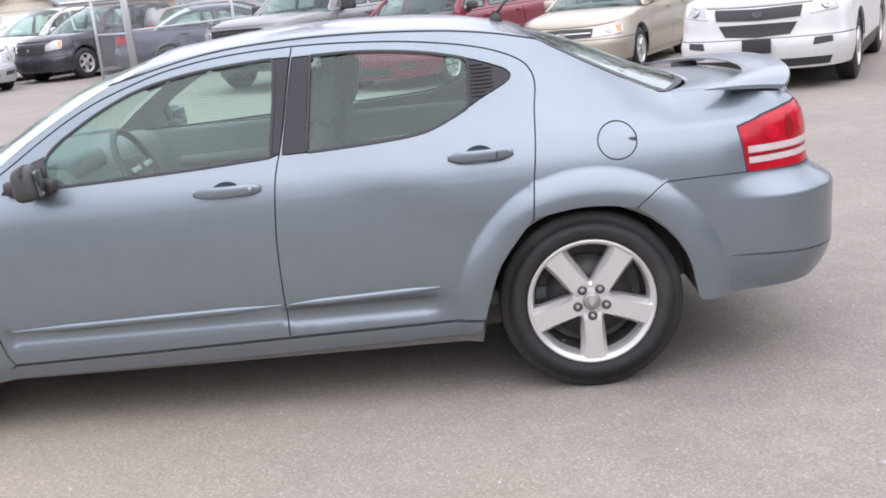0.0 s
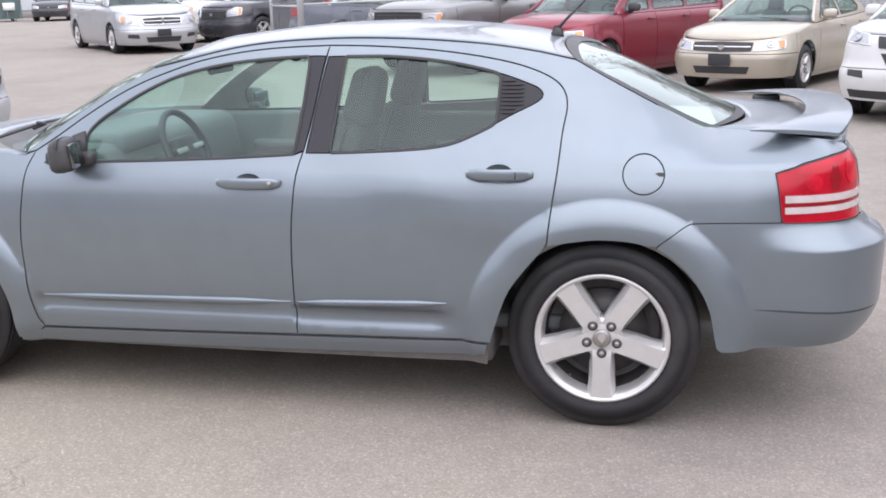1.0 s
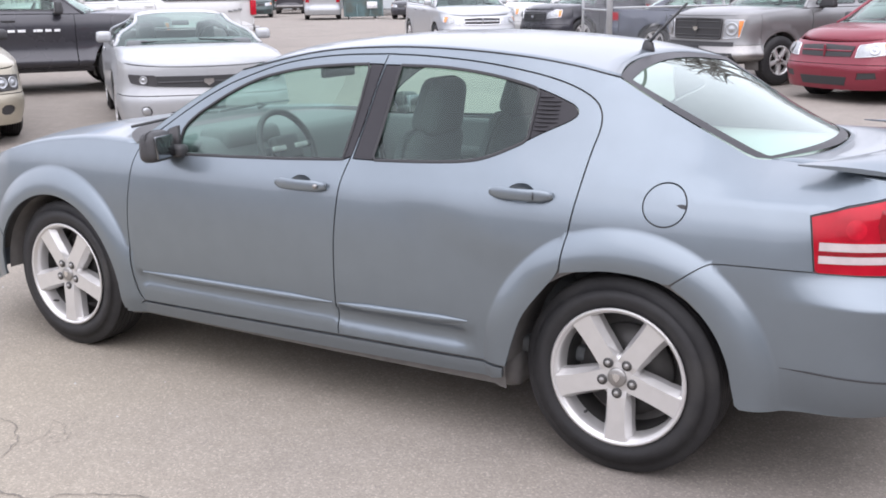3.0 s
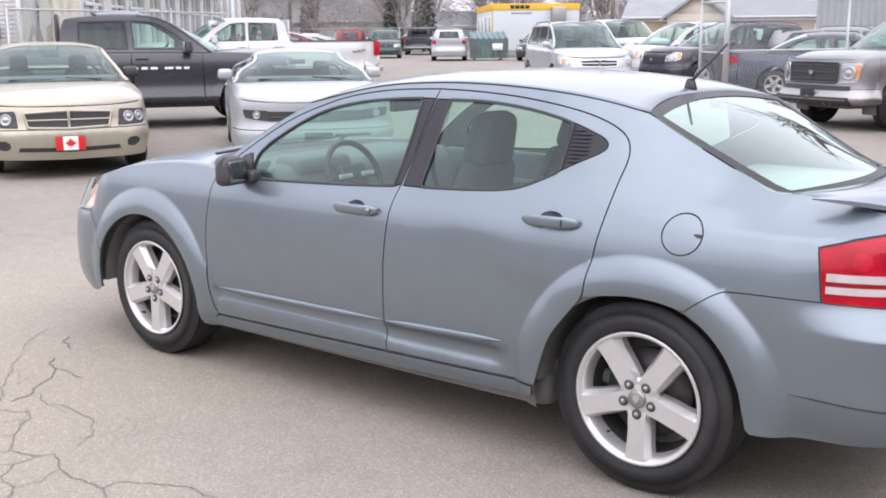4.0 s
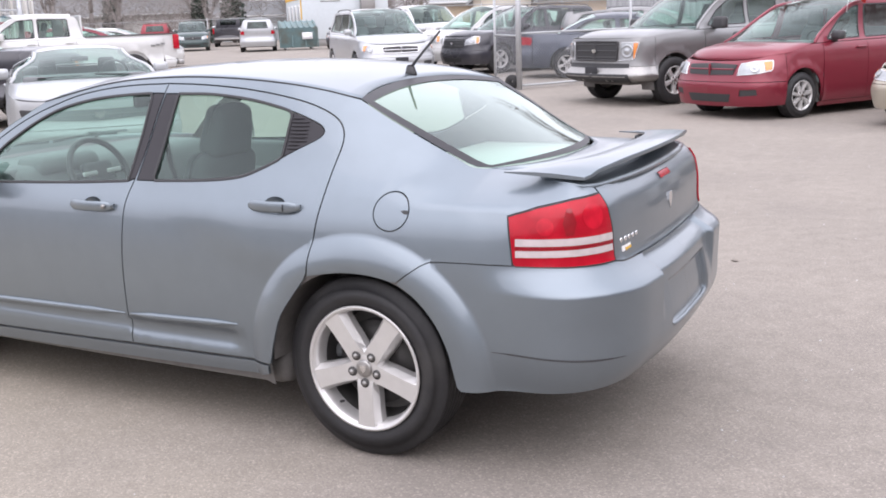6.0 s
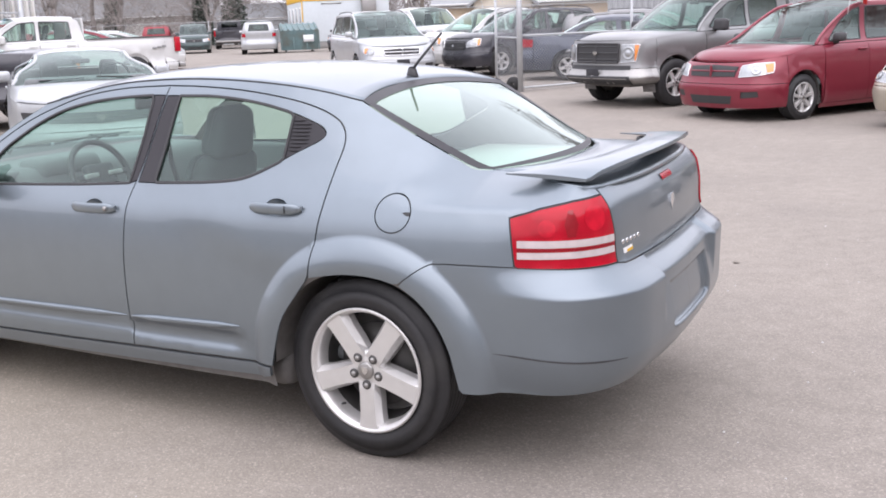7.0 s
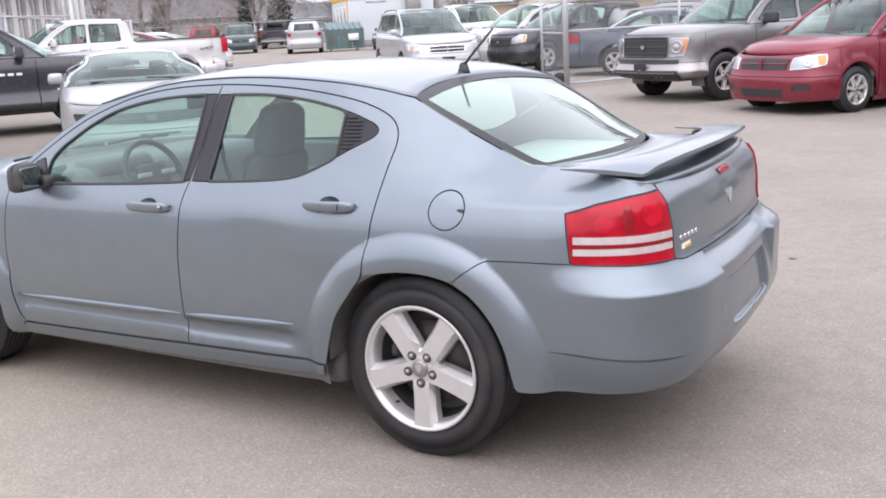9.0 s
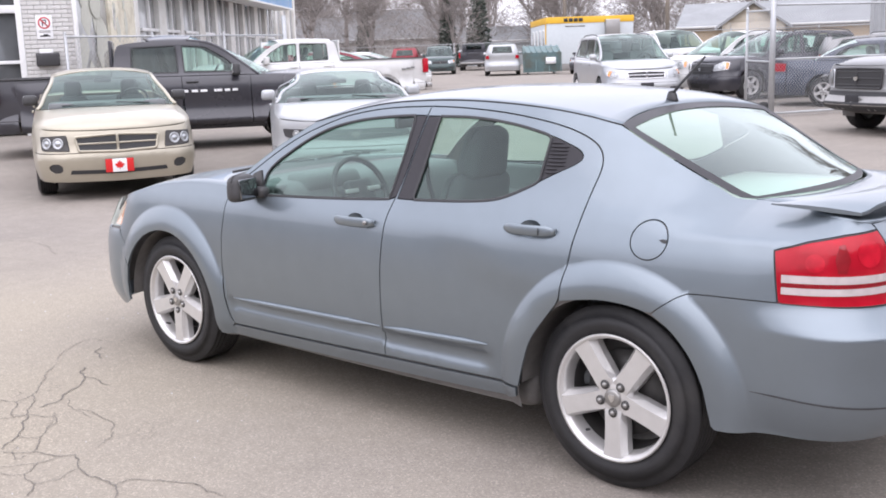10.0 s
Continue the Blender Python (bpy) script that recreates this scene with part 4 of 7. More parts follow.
# door mirrors
for s in (False, True):
    flip = flipped if s else (lambda d: d)
    shell_m = moved(rbox((0, 0, 0), (0.105, 0.165, 0.130), 0.048, 0.84, seg=4), pose(-2.02, -0.945, 1.014, 0, -6, 12))
    mir = part("mirror", flip(shell_m), TRIM, saloon, "black door mirror")
    part("mirror_foot", flip(joined(rbox((-2.05, -0.855, 0.985), (0.20, 0.06, 0.055), 0.02), slab([(-2.17, 0.966), (-1.985, 0.966), (-1.985, 1.09), (-2.03, 1.075)], -0.858, 0.02))), TRIM, mir)
    part("mirror_glass", flip(moved(rbox((0, 0, 0), (0.012, 0.122, 0.094), 0.005), pose(-1.971, -0.945, 1.014, 0, -6, 12))), MIRROR, mir, "silvered mirror glass")
# wheels, wheel houses and underside
for x in (0.0, -2.765):
    add_wheel(saloon, SEDAN_WHEEL, x + 0.004, -0.764, 0.349, False)
    add_wheel(saloon, SEDAN_WHEEL, x + 0.004, 0.764, 0.349, True)
    for s in (-1, 1):
        rows = [[(x + 0.415 * math.cos(radians(a)), s * y, 0.33 + 0.405 * math.sin(radians(a))) for a in range(0, 181, 9)] for y in (0.55, 0.70, 0.868)]
        part("wheel_house", sheet(rows), DARK, saloon)
        part("wheel_house_wall", slab([(p[0], p[2]) for p in rows[0]], s * 0.55 - 0.004, 0.008), DARK, saloon)
part("underbody", joined(rbox((-1.55, 0, 0.29), (3.7, 1.16, 0.20), 0.04), rbox((-1.38, 0, 0.27), (1.95, 1.6, 0.14), 0.04), rbox((0.55, 0, 0.50), (0.3, 1.2, 0.16), 0.05)), DARK, saloon)
# cabin
part("cabin_floor", joined(rbox((-1.35, 0, 0.36), (2.6, 1.5, 0.06), 0.02), rbox((-1.75, 0, 0.50), (1.1, 0.22, 0.28), 0.04)), INNER, saloon)
part("dashboard", joined(rbox((-2.22, 0, 0.86), (0.5, 1.42, 0.28), 0.08, 0.9, 3), rbox((-2.30, 0, 0.965), (0.45, 1.40, 0.05), 0.02), moved(rbox((0, 0, 0), (0.20, 0.40, 0.09), 0.04, 0.9, 3), pose(-2.08, -0.37, 0.99))), INNER, saloon)
sw = part("steering_wheel", loop_tube((-1.79, -0.38, 0.95), 0.17, 0.015, pose(0, 0, 0, 0, 66, 0)), TRIM, saloon)
part("steering_hub", joined(moved(rbox((0, 0, 0), (0.12, 0.17, 0.05), 0.02), pose(-1.80, -0.38, 0.945, 0, 66, 0)), tube([(-1.80, -0.38, 0.945), (-2.08, -0.38, 0.83)], 0.03), moved(rbox((0, 0, 0), (0.03, 0.33, 0.02), 0.008), pose(-1.793, -0.38, 0.95, 0, 66, 0)), moved(rbox((0, 0, 0), (0.16, 0.03, 0.02), 0.008), pose(-1.775, -0.38, 0.88, 0, 66, 0))), TRIM, sw, "black wheel hub with spokes")
for y in (-0.455, -0.305):
    part("spoke_trim", moved(rbox((0, 0, 0), (0.022, 0.085, 0.012), 0.004), pose(-1.775, y, 0.955, 0, 66, 0)), ALLOY, sw, "silver trim on a wheel spoke")
for y in (-0.37, 0.37):
    seat(saloon, -1.43, y, 0.39, CLOTH, 0.52, name="front_seat", tall=0.60)
seat(saloon, -0.48, 0.0, 0.44, CLOTH, 1.30, False, "rear_bench", 0.42)
part("parcel_shelf", rbox((0.12, 0, 1.01), (0.62, 1.18, 0.03), 0.01), LINER, saloon)
part("headliner", sheet(crossing(roof_edge - np.array((0, 0, 0.03)) + np.array((0, 0.03, 0)), roof_mid - np.array((0, 0, 0.03)), 15, 2.6)), LINER, saloon)
for s in (-1, 1):
    for x0, x1 in ((-2.15, -1.16), (-1.10, -0.42)):
        part("door_lining", joined(rbox(((x0 + x1) / 2, s * 0.80, 0.70), (x1 - x0, 0.06, 0.54), 0.02), rbox(((x0 + x1) / 2, s * 0.765, 0.80), ((x1 - x0) * 0.6, 0.07, 0.05), 0.02)), INNER, saloon)
    part("pillar_lining", joined(moved(rbox((0, 0, 0), (0.11, 0.03, 0.42), 0.01), pose(-1.08, s * 0.70, 1.19, s * 26, 3, 0))), INNER, saloon)
part("rear_view_mirror", rbox((-1.78, 0, 1.27), (0.03, 0.24, 0.065), 0.015), TRIM, saloon)
part("seat_belt", tube([(-1.06, -0.69, 1.24), (-1.16, -0.56, 1.05), (-1.22, -0.40, 0.75)], 0.012, 6), TRIM, saloon)


# the far rear corner is pulled forward in x to fit the camera's view
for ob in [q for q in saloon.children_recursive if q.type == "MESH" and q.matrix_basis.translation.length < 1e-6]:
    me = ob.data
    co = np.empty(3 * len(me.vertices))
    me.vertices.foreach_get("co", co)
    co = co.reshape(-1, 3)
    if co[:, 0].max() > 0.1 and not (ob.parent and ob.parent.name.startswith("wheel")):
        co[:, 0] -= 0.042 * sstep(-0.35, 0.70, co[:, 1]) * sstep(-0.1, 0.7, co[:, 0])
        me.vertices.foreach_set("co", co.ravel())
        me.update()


# ---- the lie of the land ----
def rise(x, y):
    """The lot climbs gently towards the far corner."""
    s = -0.85 * x + 0.53 * y - 8.0
    return 0.3 * (1 - math.exp(-s / 12.0)) if s > 0 else 0.0



# ---- the other vehicles of the lot ----
def line_at(pts, x):
    xs, zs = zip(*pts)
    return float(np.interp(x, xs, zs))


WHEEL_KINDS = {}


def wheel_kind(R, rim, width, spokes, sw, kind):
    key = (R, rim, width, spokes, sw, kind)
    if key not in WHEEL_KINDS:
        WHEEL_KINDS[key] = wheel_meshes(*key)
    return WHEEL_KINDS[key]


def vehicle(name, label, paint, m, L, w, H, xf, xr, R, rim, top, rail, windows, cuts, lamp, grille, bumper_z=0.58, clear=0.24, tumble=0.20, front_r=1.0, rear_r=1.0,
            spokes=5, wheel_style="alloy", rear="saloon", crown=0.06, hood_front=0.05, bars=3, surround=None, lower=None, tail=None, glass=GLASS, step=0.07, plate=None, fog=None,
            mirror_at=None, mirror_mat=None, low_mat=None, rails=False, bed=None, grille_mat=None, amber=True, emblem=True, front_rake=0.10, group="", split_lamp=False, handle_mat=None, post=None, fog_bulb=True, plate_z=None, lamp_mat=None, slots=(), low_grille=True):
    """A parked vehicle; its nose is at x = 0, its tail at x = L, its left side at -y.
    top: the wing, belt and deck line (x, z); rail: the line from the foot of the windscreen over the roof to the foot of the rear window;
    windows: side window outlines; cuts: door cuts; lamp, grille: outlines in (distance round from the nose's middle, z)."""
    car = thing(name, label, {"pickup": "pickup truck", "minivan": "minivan"}.get(name.split("_")[0], "car"), m, group)
    belt = max(z for x, z in top)
    f, r = front_r, rear_r
    plan = [(0.0, 0.0), (0.03 * f, -0.45 * w), (0.11 * f, -0.74 * w), (0.27 * f, -0.91 * w), (0.52 * f, -0.975 * w), (0.95, -0.995 * w), (L * 0.4, -w), (L * 0.6, -w), (L - 0.75, -0.99 * w), (L - 0.32 * r, -0.95 * w), (L - 0.12 * r, -0.80 * w), (L - 0.035 * r, -0.5 * w), (L, 0.0)]
    bs = line_at(top, rail[0][0])
    side = [(0.1, -0.10), (clear, -0.045), (0.42, -0.008), (0.58, 0.0), (bs - 0.22, -0.006), (bs - 0.07, -0.028), (bs - 0.01, -0.055), (bs + 0.05, -0.105), (bs + 0.12, -0.14), (H - 0.16, -0.095 - tumble * 0.8), (H - 0.05, -0.095 - tumble), (H + 0.02, -0.15 - tumble)]
    zf = top[0][1]
    front = [(0.1, -0.12), (clear, -0.05), (0.42, 0.0), (bumper_z - 0.04, 0.005), (bumper_z + 0.03, -0.02), (zf - 0.03, -0.03 - front_rake * 0.5), (zf + 0.05, -0.03 - front_rake), (H, -0.5)]
    zt = top[-1][1]
    lean = 0.22 if rear == "hatch" else 0.10
    back = [(0.1, -0.12), (clear + 0.05, -0.03), (0.45, 0.0), (0.58, 0.0), (0.66, -0.035), (zt - 0.05, -0.05), (zt + 0.1, -0.07), (H, -0.07 - lean)]
    sh = Shell(plan, side, front, back, (0.25, 0.75), (L - 0.7, L - 0.25), flares=[(x, R, R + 0.05, R + 0.17, 0.015) for x in (xf, xr)], anchor=L / 2)
    u0, u1 = sh.u0, sh.u1
    arch = R + 0.055

    def low_line(a, b):
        out = []
        for x in np.arange(a, b + 1e-6, 0.05):
            z = clear
            for cx in (xf, xr):
                if abs(x - cx) < arch:
                    z = max(z, R + 0.01 + math.sqrt(arch ** 2 - (x - cx) ** 2))
            out.append((float(x), z))
        return out

    def strip(a, b):
        hi = [(x, line_at(top, x) - 0.002) for x in np.linspace(a, b, max(3, int((b - a) / 0.12)))]
        return low_line(a, b) + hi[::-1]

    kw = dict(step=step, gap=0.004, thick=0.015)
    nose, tail_x = 0.62 * f if f > 0.8 else 0.55, L - 0.42
    xs = [nose] + list(cuts) + [tail_x]
    names = ["front_wing"] + ["door"] * (len(xs) - 3) + ["rear_quarter"]
    doors = []
    for k, (a, b) in enumerate(zip(xs[:-1], xs[1:])):
        obs = both(names[k], sh, strip(a, b), paint, car, **kw)
        if names[k] == "door":
            doors.append((obs, a, b))
            for s, ob in enumerate(obs):
                z = line_at(top, b) - 0.10
                q = sh.at(b - 0.17, z)
                bar = rbox((b - 0.17, q[1] - 0.022, z), (0.20, 0.026, 0.03), 0.01)
                part("door_handle", flipped(bar) if s else bar, handle_mat or paint, ob)
        if low_mat:
            lo = [(x, z) for x, z in low_line(a, b)]
            band = lo + [(x, max(z + 0.02, 0.40)) for x, z in lo[::-1]]
            both("lower_cladding", sh, band, low_mat, car, step=step, gap=0.002, thick=0.01, sink=-0.006)
    both("sill", sh, [(xf + arch, clear - 0.002), (xr - arch, clear - 0.002), (xr - arch, clear - 0.07), (xf + arch, clear - 0.07)], low_mat or paint, car, step=step)
    # greenhouse
    up = [(x, line_at(top, x) + 0.002) for x in np.linspace(rail[0][0], rail[-1][0], 14)]
    railc = smooth_curve(rail, 4)
    gh = railc + up[::-1]
    both("pillar_frame", sh, gh, paint, car, [resample(p, 0.08) for p in windows], **kw)
    for k, p in enumerate(windows):
        for s in (False, True):
            g = part("side_window", panel_data(sh, p, mirror=s, step=0.1, gap=0.0, thick=0, sink=0.008), GLASS if k == 0 else glass, car)
            part("window_seal", (flipped if s else (lambda d: d))(bead(sh, p + p[:1], 0.022, 0.004, 40, False)), SEAL, g)
    # top surfaces
    n = 9
    ifr = next(i for i, q in enumerate(rail) if q[1] > H - 0.13)
    ire = len(rail) - 1 - next(i for i, q in enumerate(rail[::-1]) if q[1] > H - 0.13)
    cowl_x = rail[0][0]
    e1 = on_shell(sh, along(rail[:ifr + 1], n))
    slope = (rail[ifr][0] - cowl_x)
    m1 = along([(cowl_x - 0.30, 0, line_at(top, cowl_x) + 0.045), (cowl_x - 0.24 + slope * 0.5, 0, (rail[0][1] + rail[ifr][1]) / 2 + 0.09), (rail[ifr][0] - 0.10, 0, H - crown * 0.35)], n)
    part("windscreen", sheet(crossing(e1, m1, 15)), SCREEN_GLASS, car)
    for s in (-1, 1):
        part("screen_pillar", tube([(q[0] - 0.012, s * (-q[1] - 0.018), q[2] + 0.002) for q in e1], 0.026, 8), paint, car)
    e2 = on_shell(sh, along(rail[ifr:ire + 1], 14))
    m2 = along([(rail[ifr][0] - 0.10, 0, H - crown * 0.35), ((rail[ifr][0] + rail[ire][0]) / 2, 0, H + 0.0), (rail[ire][0] + (0.10 if rear != "hatch" else 0.04), 0, H - crown * 0.5)], 14)
    part("roof", thick_sheet(crossing(e2, m2, 15, 3.0), 0.015), paint, car)
    if rails:
        for s in (-1, 1):
            part("roof_rail", tube([(q[0], s * -q[1] * 0.93, q[2] + (0.02 if k in (0, 13) else 0.055)) for k, q in enumerate(e2)], 0.014, 6), TRIM, car)
    e3 = on_shell(sh, along([(nose * 0.78, line_at(top, nose * 0.78))] + [(x, line_at(top, x)) for x in np.linspace(nose + 0.05, cowl_x, 6)], n))
    zc = line_at(top, cowl_x) + 0.035
    m3 = along([(hood_front + front_rake, 0, zf + 0.01), (hood_front + 0.30, 0, zf + 0.09 + (zc - zf) * 0.25), ((hood_front + cowl_x) / 2, 0, (zf + zc) / 2 + 0.06 + (zc - zf) * 0.15), (cowl_x - 0.33, 0, zc)], n)
    part("bonnet", thick_sheet(crossing(e3, m3, 15, 3.2), 0.015), paint, car)
    gap_rows = [[tuple(a), tuple(np.array(b) + np.array((0.0, 0, -0.012)))] for a, b in zip(crossing(e3[-1:], m3[-1:], 15, 3.2)[0], crossing(e1[:1], m1[:1], 15)[0])]
    part("cowl", sheet(gap_rows), TRIM, car)
    part("wiper", joined(tube([(cowl_x - 0.20, -0.55 * w, zc + 0.02), (cowl_x - 0.22, -0.1 * w, zc + 0.045)], 0.009, 6), tube([(cowl_x - 0.22, 0.05 * w, zc + 0.03), (cowl_x - 0.16, 0.6 * w, zc + 0.02)], 0.009, 6)), TRIM, car)
    # nose: bumper, upper front with lamps and grille
    un = float(np.interp(nose, sh.c[:len(sh.c) // 2, 0], sh.s[:len(sh.c) // 2]))
    zn = line_at(top, nose)
    full = lambda pts: [(u0 + d, z) for d, z in pts]
    lampp, grillep = full(lamp), full(grille)
    sweep = np.linspace(u0, un, 9)
    hoodline = [(float(u), zf + (zn - zf) * ((u - u0) / (un - u0)) ** 2) for u in sweep]
    b_out = [(u0, clear - 0.02), (un, clear)] + ([(un, R + 0.02)] if xf - arch < nose else []) + [(un, bumper_z), (u0, bumper_z)]
    both("front_bumper", sh, b_out, low_mat if lower == "dark" else paint, car, [full(q) for q in (fog or [])], step=step, gap=0.003)
    uph = [(u0, bumper_z + 0.004), (un, bumper_z + 0.004)] + hoodline[::-1]
    both("nose_panel", sh, uph, paint, car, [], step=step, gap=0.003)
    for s in (False, True):
        flip = flipped if s else (lambda d: d)
        hl = part("headlamp", panel_data(sh, lampp, mirror=s, step=0.05, gap=0, thick=0.02, sink=-0.012), lamp_mat or REFLECTOR, car)
        lm = np.array(lampp)
        c = lm.mean(0)
        for k in ((-0.07, 0.08) if split_lamp else (-0.02,)):
            q, nn = sh.at(c[0] + k, c[1]), sh.normal(c[0] + k, c[1])
            rr = 0.36 * (lm[:, 1].max() - lm[:, 1].min())
            ring = moved(lathe([(0, 0.014), (rr * 0.35, 0.012), (rr * 0.55, 0.002), (rr * 0.8, 0.006), (rr, 0.014), (rr * 1.06, 0.002)], 18, "x"), Matrix.Translation(q + nn * 0.012) @ Vector(nn).to_track_quat("X", "Z").to_matrix().to_4x4())
            part("bulb_bowl", flip(ring), REFLECTOR, hl)
        part("lamp_rim", flip(bead(sh, lampp + lampp[:1], 0.012, 0.016, 36, False)), TRIM if split_lamp or lamp_mat is TRIM else CHROME, hl)
        if amber:
            cut_u = lm[:, 0].max() - 0.30 * (lm[:, 0].max() - lm[:, 0].min())
            end = [q for q in resample(shrink(resample(lampp, 0.03), 0.016), 0.02) if q[0] > cut_u]
            part("indicator", panel_data(sh, end, mirror=s, step=0.04, gap=0, thick=0.006, sink=-0.018), LAMP_AMBER, hl, "amber indicator lens")
        part("grille", panel_data(sh, grillep, mirror=s, step=0.05, gap=0, thick=0.02, sink=-0.010), SEAL, car)
        gz = [z for d, z in grillep]
        for k in range(bars):
            z = min(gz) + (max(gz) - min(gz)) * (k + 0.5) / bars
            lim = max(d for d, zz in resample(grillep, 0.02) if abs(zz - z) < 0.03)
            part("grille_bar", flip(bead(sh, [(u0, z), (lim - 0.02, z)], 0.022, 0.020, 8, False)), grille_mat or TRIM, car)
        if surround:
            part("grille_frame", flip(bead(sh, grillep + grillep[:1], 0.03, 0.026, 44, False)), surround, car)
        for q in (fog or []):
            part("fog_lamp_bay", panel_data(sh, full(q), mirror=s, step=0.05, gap=-0.002, thick=0, sink=0.012), TRIM, car)
            c = np.array(full(q)).mean(0)
            if fog_bulb:
                part("fog_lamp", flip(lathe([(0, -0.004), (0.035, -0.006), (0.05, 0.004), (0.05, 0.02)], 14, "x", tuple(sh.at(c[0], c[1])))), TRIM if split_lamp else REFLECTOR, car)
        for q in slots:
            part("dark_slot", panel_data(sh, full(q), mirror=s, step=0.06, gap=0, thick=0.006, sink=-0.005), SEAL, car)
        if low_grille:
            part("lower_grille", panel_data(sh, full([(0.0, bumper_z - 0.17), (0.42, bumper_z - 0.17), (0.38, clear + 0.05), (0.0, clear + 0.05)]), mirror=s, step=0.06, gap=0, thick=0.004, sink=-0.003), SEAL, car)
    if split_lamp or post:
        gz = [z for d, z in grille]
        part("grille_post", rbox((sh.at(u0, sum(gz) / len(gz))[0] - 0.022, 0, (min(gz) + max(gz)) / 2), (0.03, 0.03, max(gz) - min(gz)), 0.008), post or paint, car)
    elif emblem:
        zc2 = sum(z for d, z in grille) / len(grille)
        q = sh.at(u0, zc2)
        part("emblem", moved(slab([(-0.05, 0.03), (0.05, 0.03), (0.055, -0.01), (0, -0.045), (-0.055, -0.01)], -0.012, 0.012, "x"), pose(q[0] - 0.022, 0, zc2)), CHROME, car, smooth=False)
    if plate:
        pz = plate_z or bumper_z - 0.08
        q = sh.at(u0, pz)
        pl = part("number_plate", rbox((q[0] - 0.02, 0, pz), (0.012, 0.32, 0.16), 0.004), PLATE_DARK, car, "blank dark plate bracket")
        if plate == "flag":
            for y in (-0.12, 0.12):
                part("red_band", rbox((q[0] - 0.029, y, pz), (0.004, 0.078, 0.155), 0.001), PLATE_RED, pl)
            part("white_field", rbox((q[0] - 0.0285, 0, pz), (0.004, 0.162, 0.155), 0.001), PLATE_WHITE, pl)
            leaf = [(0, 0.058), (0.014, 0.032), (0.03, 0.04), (0.026, 0.012), (0.046, 0.022), (0.05, 0.008), (0.058, 0.004), (0.03, -0.022), (0.033, -0.034), (0.004, -0.03), (0.003, -0.055), (-0.003, -0.055), (-0.004, -0.03), (-0.033, -0.034), (-0.03, -0.022), (-0.058, 0.004), (-0.05, 0.008), (-0.046, 0.022), (-0.026, 0.012), (-0.03, 0.04), (-0.014, 0.032)]
            part("maple_leaf", moved(slab(leaf, -0.003, 0.003, "x"), pose(q[0] - 0.031, 0, pz + 0.002)), PLATE_RED, pl, smooth=False)
    # tail
    ut = float(np.interp(L - 0.42, sh.c[len(sh.c) // 2:, 0], sh.s[len(sh.c) // 2:]))
    both("rear_bumper", sh, [(ut, clear), (u1, clear + 0.02), (u1, 0.60), (ut, 0.60)], paint if not low_mat else low_mat, car, step=step)
    zt2 = line_at(top, L - 0.42)
    tl = tail or [(ut + 0.02, zt2 - 0.24), (ut + 0.42, zt2 - 0.24), (ut + 0.40, zt2 - 0.05), (ut + 0.02, zt2 - 0.07)]
    if rear == "hatch":
        # rear face up to the roof, with its window
        hz = H - 0.10
        uw = u1 - 0.58 * w
        both("tailgate", sh, [(ut, 0.604), (u1, 0.604), (u1, hz), (ut + 0.02, hz), (ut, zt2)], paint, car, [[(uw, zt2 + 0.06), (u1 + 0.02, zt2 + 0.06), (u1 + 0.02, hz - 0.10), (uw + 0.05, hz - 0.10)]], step=step, gap=0.003)
        both("rear_window", sh, [(uw, zt2 + 0.06), (u1, zt2 + 0.06), (u1, hz - 0.10), (uw + 0.05, hz - 0.10)], DARK_GLASS, car, step=0.1, gap=0, thick=0, sink=0.006)
    else:
        both("tail_panel", sh, [(ut, 0.604), (u1, 0.604), (u1, zt2 - 0.012), (ut, zt2 - 0.004)], paint, car, step=step, gap=0.003)
    for s in (False, True) if rear != "pickup" else ():
        part("tail_lamp", panel_data(sh, tl, mirror=s, step=0.06, gap=0, thick=0.012, sink=-0.006), LAMP_RED, car)
    if rear == "saloon":
        e4 = on_shell(sh, along(rail[ire:], n))
        end = rail[-1]
        m4 = along([(rail[ire][0] + 0.10, 0, H - crown * 0.5), ((rail[ire][0] + end[0]) / 2 + 0.12, 0, (H + end[1]) / 2 + 0.02), (end[0] + 0.14, 0, end[1] + 0.015)], n)
        part("rear_window", sheet(crossing(e4, m4, 13)), GLASS, car)
        e5 = on_shell(sh, along([(end[0], line_at(top, end[0])), (end[0] + 0.15, line_at(top, end[0] + 0.15)), (L - 0.42, zt2)], 7))
        m5 = along([(end[0] + 0.14, 0, end[1] + 0.013), ((end[0] + L) / 2, 0, zt2 + 0.03), (L - 0.05, 0, zt2 + 0.01)], 7)
        part("boot_lid", thick_sheet(crossing(e5, m5, 13, 3.0), 0.015), paint, car)
    if rear == "pickup":
        xb, zb = rail[-1][0], zt2
        half = w - 0.05
        part("cab_back", joined(rbox((xb + 0.0, 0, (zb + H) / 2 - 0.12), (0.05, 2 * (half - 0.12), H - zb + 0.10), 0.02), rbox((xb, 0, zb - 0.3), (0.06, 2 * half - 0.04, 0.6), 0.02)), paint, car)
        part("cab_back_window", rbox((xb + 0.03, 0, (zb + H) / 2 + 0.05), (0.01, 1.1, 0.34), 0.004), DARK_GLASS, car)
        part("bed_floor", rbox(((xb + L) / 2, 0, 0.62), (L - xb - 0.1, 2 * half - 0.06, 0.06), 0.01), DARK, car)
        for s in (-1, 1):
            part("bed_side", rbox(((xb + L) / 2, s * (half - 0.05), (0.62 + zb) / 2), (L - xb - 0.12, 0.06, zb - 0.62), 0.01), paint, car)
            part("tail_lamp", rbox((L - 0.085, s * (0.955 * w), zb - 0.20), (0.15, 0.10, 0.38), 0.025), LAMP_RED, car)
